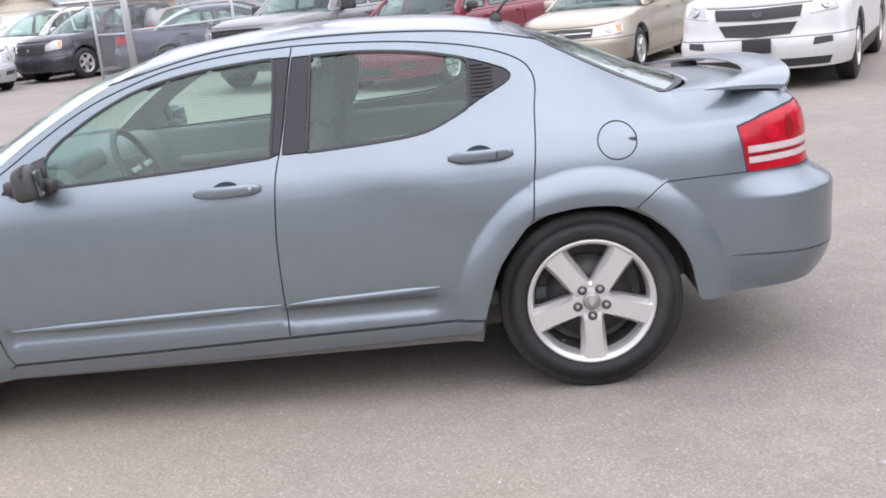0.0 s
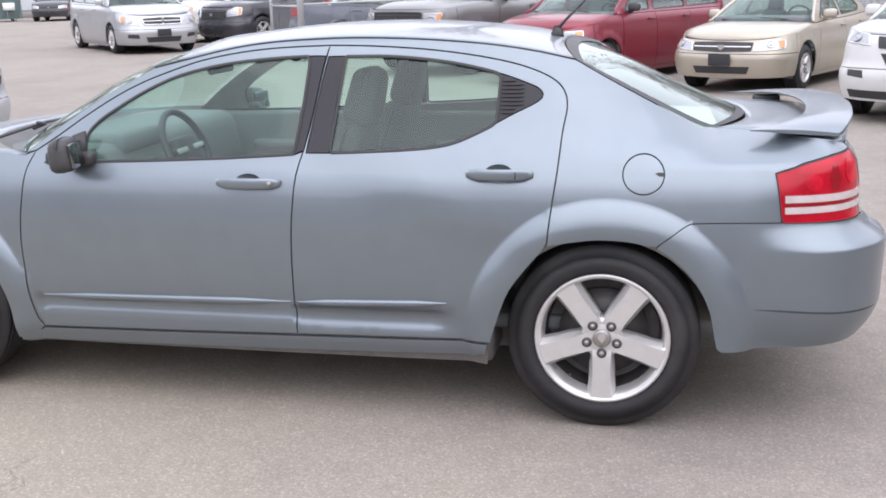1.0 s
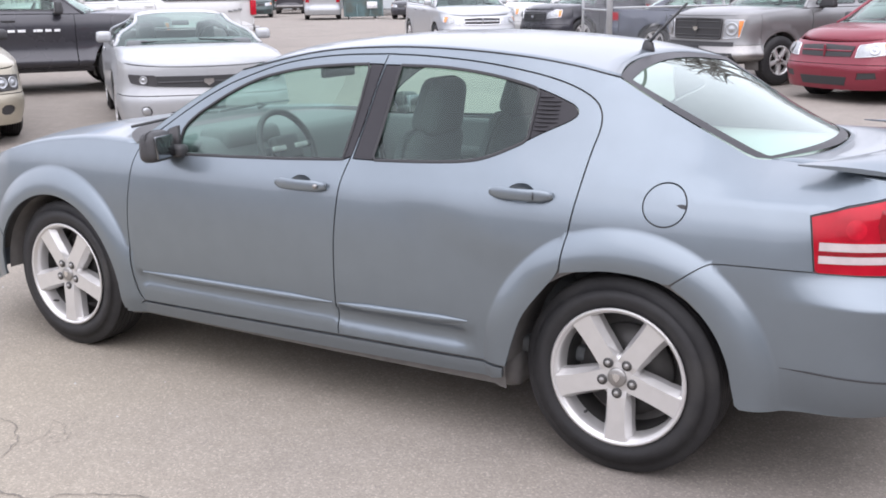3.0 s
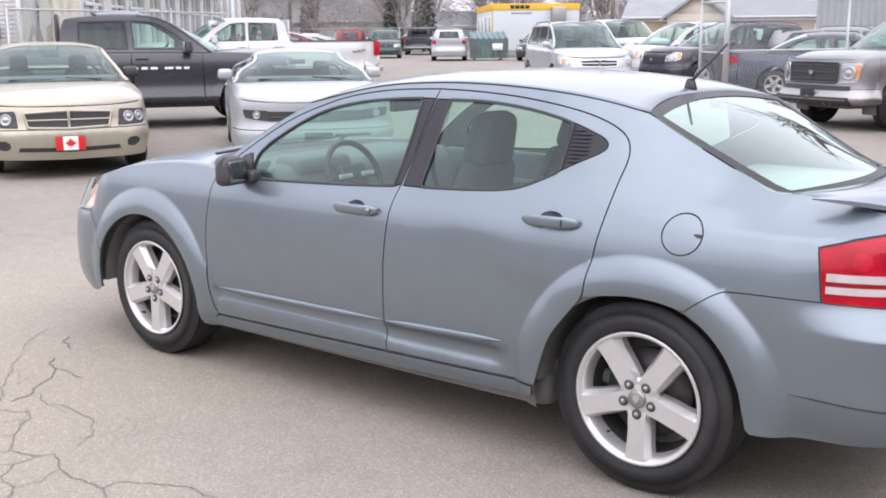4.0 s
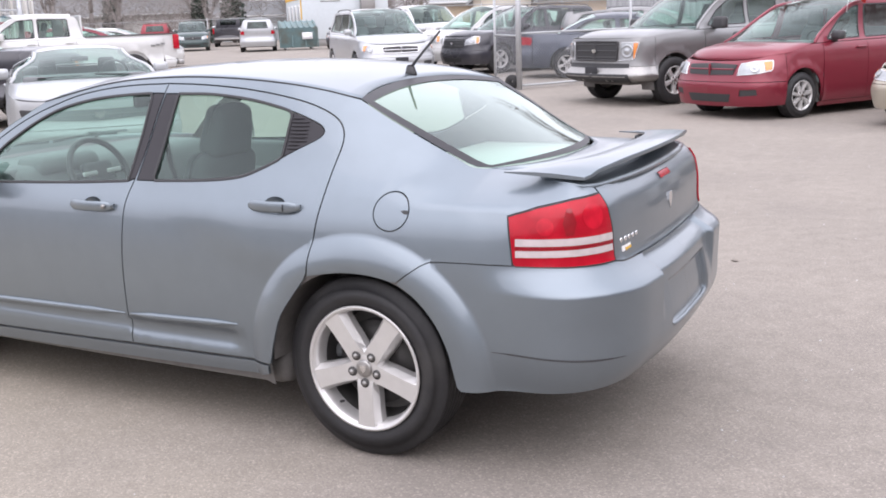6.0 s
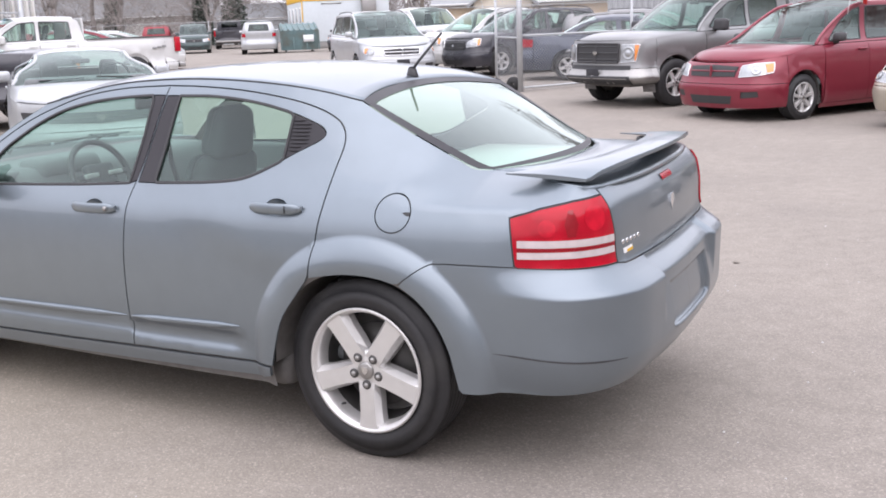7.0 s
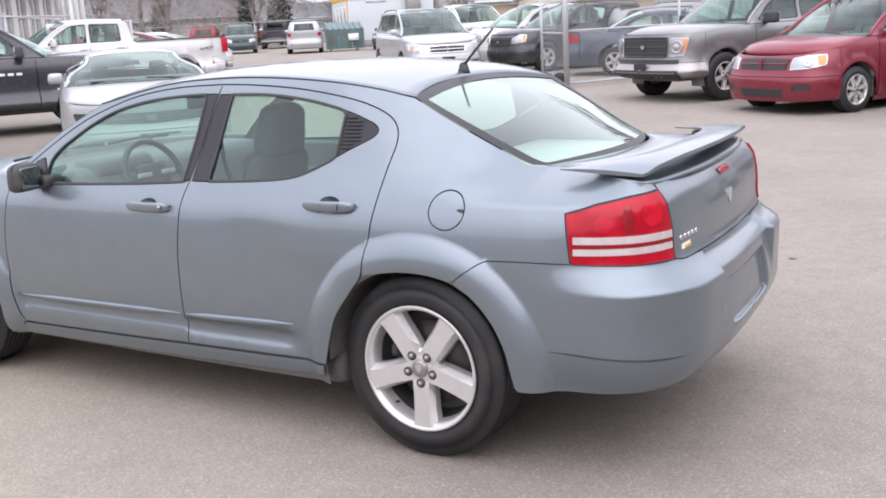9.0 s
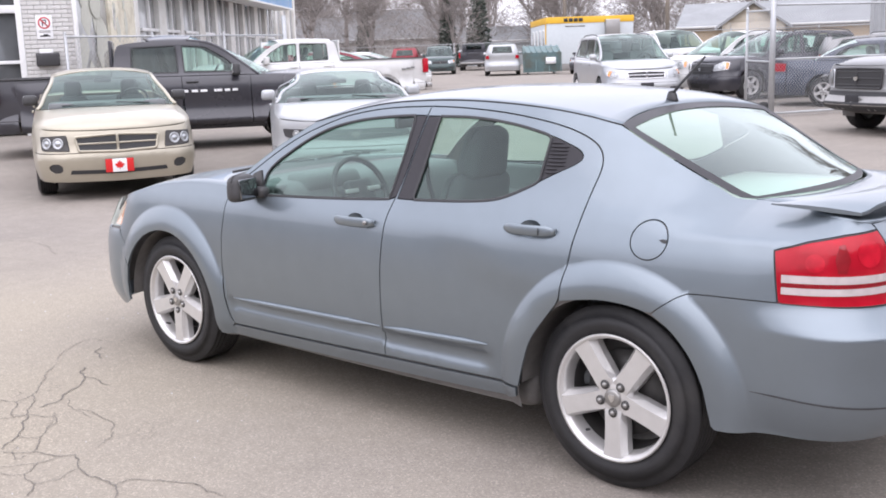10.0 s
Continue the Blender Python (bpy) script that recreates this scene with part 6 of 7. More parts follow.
far_car("hatchback_red", "red hatchback standing behind the white pickup", RED, variant(SUV, H=1.55, L=4.3, xr=3.4, rail=[(1.35, 1.06), (1.7, 1.25), (2.05, 1.39), (2.4, 1.46), (2.8, 1.48), (3.3, 1.46), (3.75, 1.40), (4.0, 1.31), (4.1, 1.2), (4.14, 1.13)], windows=[[(1.66, 1.11), (2.52, 1.13), (2.56, 1.41), (2.32, 1.40), (2.0, 1.32)], win(2.64, 3.50, 3.42, 2.66, 1.13, 1.16, 1.40, 1.42)], cuts=[1.45, 2.60, 3.55]), -21.3, 20.8, 227)
far_car("saloon_white", "white saloon parked beside the red hatchback", WHITE, SALOON, -25.0, 25.7, 227)
far_car("saloon_black", "black saloon beside the site trailer", BLACK, SALOON, -28.8, 41.5, 112)
far_car("pickup_white_far", "white pickup truck behind the silver minivan", WHITE, TRUCK, -14.6, 27.6, 146)
far_car("saloon_silver", "silver saloon in the row behind", SILVER, SALOON, 6.6, 17.2, 64)
far_car("suv_grey", "grey estate car in the row behind the fence", GREY, variant(SUV, H=1.6, rail=[(1.35, 1.06), (1.7, 1.26), (2.05, 1.42), (2.4, 1.51), (2.8, 1.54), (3.6, 1.53), (4.3, 1.47), (4.55, 1.40), (4.68, 1.25), (4.72, 1.13)], windows=[[(1.66, 1.11), (2.52, 1.13), (2.58, 1.47), (2.32, 1.45), (2.0, 1.34)], win(2.64, 3.50, 3.46, 2.66, 1.13, 1.16, 1.48, 1.48), win(3.60, 4.40, 4.22, 3.56, 1.17, 1.20, 1.42, 1.47)], rails=True), -4.2, 24.0, 195)

# two-tone mark on the black pickup's door: plain bars for its lettering
pk = bpy.data.objects["pickup_black"]
for k, (dx, ww) in enumerate(((0.0, 0.14), (0.16, 0.13), (0.31, 0.14), (0.50, 0.05), (0.57, 0.11), (0.70, 0.11), (0.83, 0.11))):
    part("door_letter", rbox((1.78 + 1.0 - dx, 1.004, 0.98), (ww * 0.8, 0.012, 0.04), 0.003), PLATE_WHITE, pk, "pale grey door lettering bar")
pw = bpy.data.objects["pickup_white"]
for k in range(3):
    part("bed_decal", rbox((5.68 + 0.13 * k, -0.985, 0.98 + 0.02 * k), (0.11, 0.012, 0.05), 0.003), GREY, pw, "grey decal shape on the bed")

# the showroom building
bm_ = pose(-17.1, 5.86, 0.2, 0, 0, 129.8)


def wall_box(s0, s1, z0, z1, y0=0.0, d=0.25, bevel=0.01):
    return rbox(((s0 + s1) / 2, y0 + d / 2, (z0 + z1) / 2), (s1 - s0, d, z1 - z0), bevel)


shop = thing("showroom_building", "low white showroom with painted brick and a blue fascia", "building", bm_)
part("wall_back", wall_box(2.4, 24.4, -0.4, 4.6, 0.5, 0.2), PLASTER, shop)
part("roof_slab", wall_box(2.4, 24.4, 4.6, 4.8, 0.0, 9.0), SHINGLE, shop)
wing_m = pose(-18.6, 7.67, 0.12, 0, 0, 62)
wing_b = thing("entrance_wing", "entrance wing with white painted brick pier and glazed door", "building", wing_m)
part("mortar_pier", wall_box(-1.09, 0.0, -0.4, 4.6, 0.012, 0.4), MORTAR, wing_b)
part("wall_back", joined(wall_box(-9, -5.2, -0.4, 4.6, 0.0, 0.5), wall_box(-5.2, -1.09, 3.35, 4.6, 0.0, 0.5), wall_box(-9, 0.0, -0.4, 4.6, 3.0, 0.2)), PLASTER, wing_b)
part("roof_slab", wall_box(-9, 0.0, 4.6, 4.8, -0.2, 5.0), SHINGLE, wing_b)
part("entrance_frame", joined(wall_box(-5.2, -5.05, 0, 3.35, -0.02, 0.2), wall_box(-1.20, -1.08, 0, 3.35, -0.03, 0.2), wall_box(-5.2, -1.1, 2.58, 2.74, -0.02, 0.2), wall_box(-5.2, -1.1, 3.25, 3.35, -0.02, 0.2), wall_box(-3.1, -2.98, 0, 2.6, -0.01, 0.15), wall_box(-3.0, -1.15, 1.55, 1.62, -0.01, 0.12)), ALU, wing_b)
for a, b, c, d in ((-5.05, -3.1, 0.1, 2.58), (-2.98, -1.2, 0.1, 2.58), (-5.05, -1.2, 2.74, 3.25)):
    part("shop_pane", wall_box(a, b, c, d, 0.08, 0.02, 0.0), DOOR_GLASS, wing_b)
# posters and peeling boards between the pier and the long window front
part("poster_window", wall_box(2.4, 4.45, 0.2, 4.0, 0.10, 0.03, 0.0), DULL_GLASS, shop)
rnd = random.Random(5)
for k in range(9):
    cx, cz, r = 2.65 + 1.55 * rnd.random(), 0.8 + 2.7 * rnd.random(), 0.16 + 0.3 * rnd.random()
    poly = [(cx + r * rnd.uniform(0.5, 1.1) * math.cos(a), cz + 1.5 * r * rnd.uniform(0.5, 1.1) * math.sin(a)) for a in [2 * math.pi * j / 9 for j in range(9)]]
    part("torn_paper", slab(poly, 0.07 + 0.003 * k, 0.004), PAPER, shop, smooth=False)
part("peeling_board", wall_box(4.45, 6.2, -0.2, 4.4, 0.02, 0.12), PEELING, shop, "cream board with peeling paint")
for k in range(16):
    cx, cz, r = 4.55 + 1.5 * rnd.random(), 0.8 + 3.0 * rnd.random(), 0.06 + 0.10 * rnd.random()
    poly = [(cx + r * rnd.uniform(0.4, 1.1) * math.cos(a), cz + 2.6 * r * rnd.uniform(0.4, 1.1) * math.sin(a)) for a in [2 * math.pi * j / 8 for j in range(8)]]
    part("paint_flake", slab(poly, 0.008, 0.012), PLASTER if k % 2 else PAPER, shop, smooth=False)
for k in range(9):
    a = 6.2 + 2.02 * k
    part("window_pier", wall_box(a, a + 0.30 + 0.35 * (k % 2), -0.3, 3.45, 0.0, 0.3), PLASTER, shop)
    part("window_frame", joined(wall_box(a + 0.65, a + 2.02, 2.2, 2.28, 0.04, 0.08), wall_box(a + 1.30, a + 1.37, 0.5, 3.4, 0.04, 0.08), wall_box(a + 0.6, a + 2.02, 0.45, 0.6, 0.02, 0.14)), ALU, shop)
    part("shop_pane", wall_box(a + 0.6, a + 2.02, 0.5, 3.45, 0.14, 0.02, 0.0), DULL_GLASS, shop)
part("fascia", wall_box(6.6, 24.4, 3.40, 4.65, -0.75, 0.75, 0.03), FASCIA, shop, "blue sheet metal fascia")
part("fascia_edge", wall_box(6.6, 24.42, 3.34, 3.41, -0.79, 0.8, 0.01), ALU, shop)
for k in range(6):
    part("fascia_joint", wall_box(9.0 + 2.9 * k, 9.03 + 2.9 * k, 3.43, 4.62, -0.756, 0.02, 0.0), ALU, shop)
annex = thing("annex_building", "taller white annex with narrow tall windows", "building", pose(-17.1, 5.86, 0.3, 0, 0, 129.8) @ pose(24.5, 0.4, 0))
part("wall", wall_box(0, 7.2, -0.4, 6.2, 0, 5.0, 0.02), PLASTER, annex)
part("cornice", wall_box(-0.1, 7.3, 5.7, 5.9, -0.15, 0.3), ALU, annex)
for k in range(4):
    part("window", wall_box(0.9 + 1.55 * k, 1.6 + 1.55 * k, 1.0, 4.6, -0.02, 0.06), DULL_GLASS, annex)
    part("pilaster", wall_box(1.75 + 1.55 * k, 2.15 + 1.55 * k, -0.3, 5.6, -0.08, 0.1), PLASTER, annex)
# no-parking sign and mailbox on the brick pier
sign = solid("parking_sign", wall_box(0.02, 0.34, 1.98, 2.46, -0.03, 0.015, 0.004), PLATE_WHITE, "white no-parking sign with a red ring on brick", "sign", m=wing_m @ pose(-0.84, 0, 0.06))
ring = [[(0.18 + r * math.cos(a), y, 2.31 + r * math.sin(a)) for r, y in ((0.095, -0.031), (0.095, -0.036), (0.122, -0.036), (0.122, -0.031))] for a in [2 * math.pi * k / 28 for k in range(28)]]
part("red_ring", sheet(ring, closed_u=True), SIGN_RED, sign)
part("letter_p", joined(wall_box(0.135, 0.158, 2.25, 2.375, -0.035, 0.005, 0.0), wall_box(0.158, 0.215, 2.355, 2.375, -0.035, 0.005, 0.0), wall_box(0.158, 0.215, 2.30, 2.32, -0.035, 0.005, 0.0), wall_box(0.205, 0.225, 2.31, 2.365, -0.035, 0.005, 0.0)), SEAL, sign)
part("red_slash", moved(rbox((0, 0, 0), (0.20, 0.006, 0.022), 0.0), pose(0.18, -0.038, 2.31, 0, 45, 0)), SIGN_RED, sign)
for z in (2.14, 2.115):
    part("text_bar", wall_box(0.07, 0.29, z, z + 0.014, -0.034, 0.004, 0.0), STEEL, sign)
part("pictogram", joined(wall_box(0.08, 0.28, 2.03, 2.055, -0.034, 0.004, 0.0), wall_box(0.15, 0.24, 2.055, 2.08, -0.034, 0.004, 0.0)), SEAL, sign)
box = solid("mailbox", rbox((0.19, -0.10, 1.56), (0.46, 0.18, 0.27), 0.03), TRIM, "black wall mailbox with papers on top", "mailbox", m=wing_m @ pose(-0.84, 0, 0.06))
part("folded_paper", rbox((0.17, -0.14, 1.72), (0.26, 0.05, 0.12), 0.004), PLATE_WHITE, box)
# downpipe
solid("downpipe", tube([(0.80, -0.06, -0.2), (0.80, -0.06, 4.5)], 0.05, 8), ALU, "white rainwater downpipe on the brick pier", "downpipe", m=wing_m @ pose(-0.84, 0, 0.06))


# ---- fences ----
def wire_panel(L, h, pitch=0.075, r=0.0022):
    """Chain-link: wires on two diagonals in the x-z plane."""
    v, f = [], []
    for sgn in (1, -1):
        k = -h
        while k < L:
            a0, z0 = (k, 0.0) if sgn > 0 else (k + h, 0.0)
            a1, z1 = (k + h, h) if sgn > 0 else (k, h)
            pts = []
            for (xa, za), (xb, zb) in (((a0, z0), (a1, z1)),):
                lo, hi = 0.0, 1.0
                dx = xb - xa
                if dx > 0:
                    lo, hi = max(lo, -xa / dx), min(hi, (L - xa) / dx)
                else:
                    lo, hi = max(lo, (L - xa) / dx), min(hi, -xa / dx)
                if hi > lo:
                    pts = [(xa + dx * lo, za + (zb - za) * lo), (xa + dx * hi, za + (zb - za) * hi)]
            if pts:
                n0 = len(v)
                o = r * 0.7
                for x, z in pts:
                    v += [(x - o, 0.0, z + o * sgn), (x + o, r, z - o * sgn), (x + o, -r, z - o * sgn)]
                f += [(n0, n0 + 1, n0 + 4, n0 + 3), (n0 + 1, n0 + 2, n0 + 5, n0 + 4), (n0 + 2, n0, n0 + 3, n0 + 5)]
            k += pitch
    return v, f


def fence(label, p0, p1, h=2.2, gap=2.6, barbed=True, top_rail=True, mid_rail=False, pitch=0.075, post=0.03):
    """A chain-link fence from p0 to p1."""
    dx, dy = p1[0] - p0[0], p1[1] - p0[1]
    L = math.hypot(dx, dy)
    z0, z1 = rise(*p0), rise(*p1)
    m = pose(p0[0], p0[1], z0, 0, -math.degrees(math.atan2(z1 - z0, L)), math.degrees(math.atan2(dy, dx)))
    ob = thing("chain_link_fence", label, "fence", m, "wire fences round the lot")
    k = max(1, round(L / gap))
    for i in range(k + 1):
        part("post", joined(tube([(L * i / k, 0, -0.2), (L * i / k, 0, h + 0.06)], post, 10), lathe([(0, h + 0.1), (post * 0.8, h + 0.09), (post * 1.15, h + 0.05)], 10, "z", (L * i / k, 0, 0))), GALV, ob)
        if barbed:
            part("barb_arm", tube([(L * i / k, 0, h + 0.02), (L * i / k, -0.18, h + 0.32)], 0.012, 6), GALV, ob)
    if top_rail:
        part("top_rail", tube([(0, 0, h), (L, 0, h)], 0.021, 8), GALV, ob)
    if mid_rail:
        part("middle_rail", tube([(0, 0, h * 0.52), (L, 0, h * 0.52)], 0.021, 8), GALV, ob)
        part("bottom_rail", tube([(0, 0, 0.08), (L, 0, 0.08)], 0.021, 8), GALV, ob)
    part("wire_mesh", wire_panel(L, h, pitch), GALV, ob)
    if barbed:
        for j in range(3):
            part("barbed_wire", tube([(0, -0.05 - 0.06 * j, h + 0.1 + 0.1 * j), (L, -0.05 - 0.06 * j, h + 0.1 + 0.1 * j)], 0.004, 4), GALV, ob)
    return ob


fence("galvanised chain-link fence beside the dark blue saloon", (-7.06, 16.05), (-4.2, 21.6), mid_rail=True)
fence("narrow chain-link gate leaf on a roller wheel", (-8.1, 17.0), (-7.2, 16.2), 2.1, 0.9, False, mid_rail=True)
fence("long chain-link fence behind the parked row", (-4.2, 21.6), (14.0, 15.0), pitch=0.12)
fence("chain-link fence before the showroom", (-18.3, 7.2), (-20.55, 14.85), 2.0, 3.0, False, pitch=0.12)
fence("chain-link fence along the far end of the lot", (-62.0, 52.0), (-30.0, 62.0), 1.9, 4.0, False, pitch=0.3)
fence("chain-link fence before the houses", (-27.0, 45.0), (-2.0, 50.0), 2.0, 4.0, True, pitch=0.3)
gp = solid("gate_post", joined(tube([(-7.06, 15.98, rise(-7, 16) - 0.2), (-7.06, 15.98, rise(-7, 16) + 3.1)], 0.055, 14), lathe([(0, 3.18 + rise(-7, 16)), (0.05, 3.15 + rise(-7, 16)), (0.065, 3.08 + rise(-7, 16))], 14, "z", (-7.06, 15.98, 0))), GALV, "thick galvanised steel gate post", "post")
roller = solid("gate_roller", lathe([(0.03, -0.05), (0.13, -0.05), (0.15, -0.03), (0.15, 0.03), (0.13, 0.05), (0.03, 0.05)], 20, "y", (-7.30, 16.15, rise(-7.3, 16.1) + 0.15)), TYRE, "small black rubber gate roller wheel", "wheel")
post2 = solid("sign_post", joined(tube([(-20.62, 14.94, 0.1), (-20.62, 14.94, 2.75)], 0.06, 10)), GALV, "galvanised fence corner post", "post")
tag_ = solid("fence_sign", rbox((-20.22, 14.04, 1.90), (0.05, 0.52, 0.26), 0.01), PLATE_WHITE, "small white notice on the fence", "sign")
part("text_bar", rbox((-20.19, 14.04, 1.90), (0.02, 0.38, 0.07), 0.0), SIGN_RED, tag_)

# ---- dumpster, trailer, houses ----
dz = rise(-32.4, 42.7)
dump = thing("dumpster", "teal green steel dumpster with a ribbed lid", "dumpster", pose(-32.4, 42.75, dz, 0, 0, 40))
body = [[(-0.95, -0.75, 0.12), (0.95, -0.75, 0.12), (0.95, 0.75, 0.12), (-0.95, 0.75, 0.12)], [(-1.0, -0.95, 1.15), (1.0, -0.95, 1.15), (1.0, 0.95, 1.5), (-1.0, 0.95, 1.5)]]
v, f = sheet(body, closed_v=True)
part("bin_body", (list(v), f + [(3, 2, 1, 0), (4, 5, 6, 7)]), TEAL, dump, smooth=False)
for k in range(7):
    part("lid_rib", moved(rbox((-0.9 + 0.3 * k, 0, 0), (0.08, 2.0, 0.07), 0.02), pose(0, 0, 1.36, 10.5, 0, 0)), TEAL, dump)
for x in (-1.0, -0.35, 0.35, 1.0):
    part("side_rib", moved(rbox((x, 0, 0), (0.07, 0.06, 1.05), 0.01), pose(0, -0.875, 0.64, -11, 0, 0)), TEAL, dump)
part("label_plate", moved(rbox((0.45, 0, 0), (0.55, 0.01, 0.36), 0.0), pose(0, -0.94, 0.72, -11, 0, 0)), PLATE_WHITE, dump)
for x in (-0.7, 0.7):
    part("skid", rbox((x, 0, 0.06), (0.1, 1.5, 0.12), 0.01), STEEL, dump)

tz = rise(-36, 51)
tc, tl_ = Vector((-35.7, 47.8)), Vector((-42.2, 54.9))
ang = math.degrees(math.atan2(tl_.y - tc.y, tl_.x - tc.x))
trailer = thing("site_trailer", "pale blue-grey site office trailer with a yellow top band", "trailer", pose(tc.x, tc.y, tz, 0, 0, ang))
Lw, Ww = (tl_ - tc).length, 5.2
part("hull", rbox((Lw / 2, -Ww / 2, 1.60), (Lw, Ww, 2.4), 0.03), CABIN, trailer)
part("roof_band", rbox((Lw / 2, -Ww / 2, 2.98), (Lw + 0.06, Ww + 0.06, 0.38), 0.02), YELLOW, trailer, "yellow painted top band")
part("skirt", rbox((Lw / 2, -Ww / 2, 0.2), (Lw - 0.2, Ww - 0.2, 0.45), 0.02), STEEL, trailer)
for k in range(4):
    w_ = part("window", rbox((1.3 + 2.1 * k, 0.02, 1.95), (0.8, 0.06, 1.05), 0.01), ALU, trailer)
    part("pane", rbox((1.3 + 2.1 * k, 0.055, 1.95), (0.66, 0.02, 0.9), 0.0), DULL_GLASS, w_)
part("corner_post", rbox((0.25, 0.03, 1.60), (0.22, 0.05, 2.36), 0.01), YELLOW, trailer)
part("air_conditioner", rbox((-0.25, -3.9, 2.45), (0.5, 0.85, 1.0), 0.04), STEEL, trailer)
for k in range(4):
    part("brand_bar", rbox((-0.045, -1.15 - 0.30 * k, 2.98), (0.02, 0.24, 0.2), 0.0), SEAL, trailer, "dark lettering bar on the yellow band")
part("text_bar", rbox((-0.01, -1.7, 2.62), (0.02, 1.2, 0.07), 0.0), STEEL, trailer)


def house(label, x, y, turn, L, W, eave, ridge, wall, gable=None, windows=3):
    """A house with its front along local x at y = 0 and a ridge along x."""
    ob = thing("house", label, "house", pose(x, y, rise(x, y), 0, 0, turn), "houses beyond the lot")
    part("wall", joined(rbox((L / 2, W / 2, eave / 2 - 0.3), (L, W, eave + 0.6), 0.02), slab([(0, eave), (W, eave), (W / 2, ridge - 0.1)], 0.05, 0.05, "x"), slab([(0, eave), (W, eave), (W / 2, ridge - 0.1)], L - 0.1, 0.05, "x")), wall, ob)
    o = 0.45
    k = (ridge - eave) / (W / 2)
    part("roof", thick_sheet([[(-o, -o, eave - o * k), (L + o, -o, eave - o * k)], [(-o, W / 2, ridge), (L + o, W / 2, ridge)], [(-o, W + o, eave - o * k), (L + o, W + o, eave - o * k)]], 0.14), SHINGLE, ob, smooth=False)
    for i in range(windows):
        a = L * (i + 0.6) / windows
        wd = part("window", rbox((a, -0.02, eave * 0.55), (1.1, 0.08, 1.1), 0.01), ALU, ob)
        part("pane", rbox((a, -0.065, eave * 0.55), (0.94, 0.02, 0.94), 0.0), DULL_GLASS, wd)
    part("gutter", tube([(-o, -o - 0.03, eave - o * k - 0.02), (L + o, -o - 0.03, eave - o * k - 0.02)], 0.06, 6), ALU, ob)
    if gable:
        a, b, d, gr = gable
        part("porch", joined(rbox(((a + b) / 2, -d / 2, eave / 2 - 0.3), (b - a, d, eave + 0.6), 0.02), slab([(a, eave), (b, eave), ((a + b) / 2, gr - 0.12)], -d, 0.1)), CREAM, ob)
        kk = (gr - eave) / ((b - a) / 2)
        part("porch_roof", thick_sheet([[(a - 0.4, -d - 0.4, eave - 0.4 * kk), (a - 0.4, W / 2, eave - 0.4 * kk)], [((a + b) / 2, -d - 0.4, gr), ((a + b) / 2, W / 2, gr)], [(b + 0.4, -d - 0.4, eave - 0.4 * kk), (b + 0.4, W / 2, eave - 0.4 * kk)]], 0.12), SHINGLE, ob, smooth=False)
        part("garage_door", rbox(((a + b) / 2, -d - 0.02, eave * 0.4), ((b - a) * 0.6, 0.06, eave * 0.75), 0.01), ALU, ob)
    return ob


house("low bungalow with grey shingle roof and a gabled porch", -27.6, 49.8, 22, 12.0, 7.5, 2.4, 3.65, STUCCO, (2.2, 5.4, 2.0, 3.5))
house("pale bungalow with a weathered grey roof", -14.5, 50.0, 14, 11.0, 7.0, 2.4, 3.5, CREAM)
house("two-storey tan building beyond the bungalows", -27.0, 73.0, 10, 26.0, 9.0, 6.2, 8.0, STUCCO, None, 7)
house("small white house among bare trees", -72.0, 66.0, 35, 10.0, 8.0, 3.0, 5.6, PLASTER)
house("grey garage at the far end of the lane", -63.0, 71.0, 38, 8.0, 6.0, 2.4, 3.6, CABIN, None, 1)
house("white bungalow beyond the far row", -80.0, 58.0, 45, 12.0, 8.0, 2.8, 5.0, PLASTER)

# corrugated wall behind the fence
rows = []
for k in range(0, 361):
    a = k / 360
    x, y = -9.2 + 16.7 * a, 27.15 + 0.85 * a
    o = 0.02 * (1 if (k // 2) % 2 else -1)
    rows.append([(x, y + o, rise(x, y) - 0.2), (x, y + o, rise(x, y) + 2.7)])
solid("corrugated_wall", thick_sheet(rows, 0.02), CORRUGATED, "grey corrugated sheet wall behind the fence", "wall", smooth=False)


# unseen plain walls added behind and beside the camera, to darken reflections
EDGE = material("unseen_wall_grey", (0.17, 0.165, 0.16), 0.9, vary=0.2, scale=6, bump=0.2)
solid("wall_south", rbox((-2.0, -19.2, 1.2), (64.0, 0.4, 3.4), 0.02), EDGE, "unseen grey wall added to darken reflections", "wall", "structure")
solid("wall_east", rbox((12.0, -8.0, 2.9), (0.4, 27.0, 7.0), 0.02), EDGE, "unseen grey wall added to darken reflections", "wall", "structure")

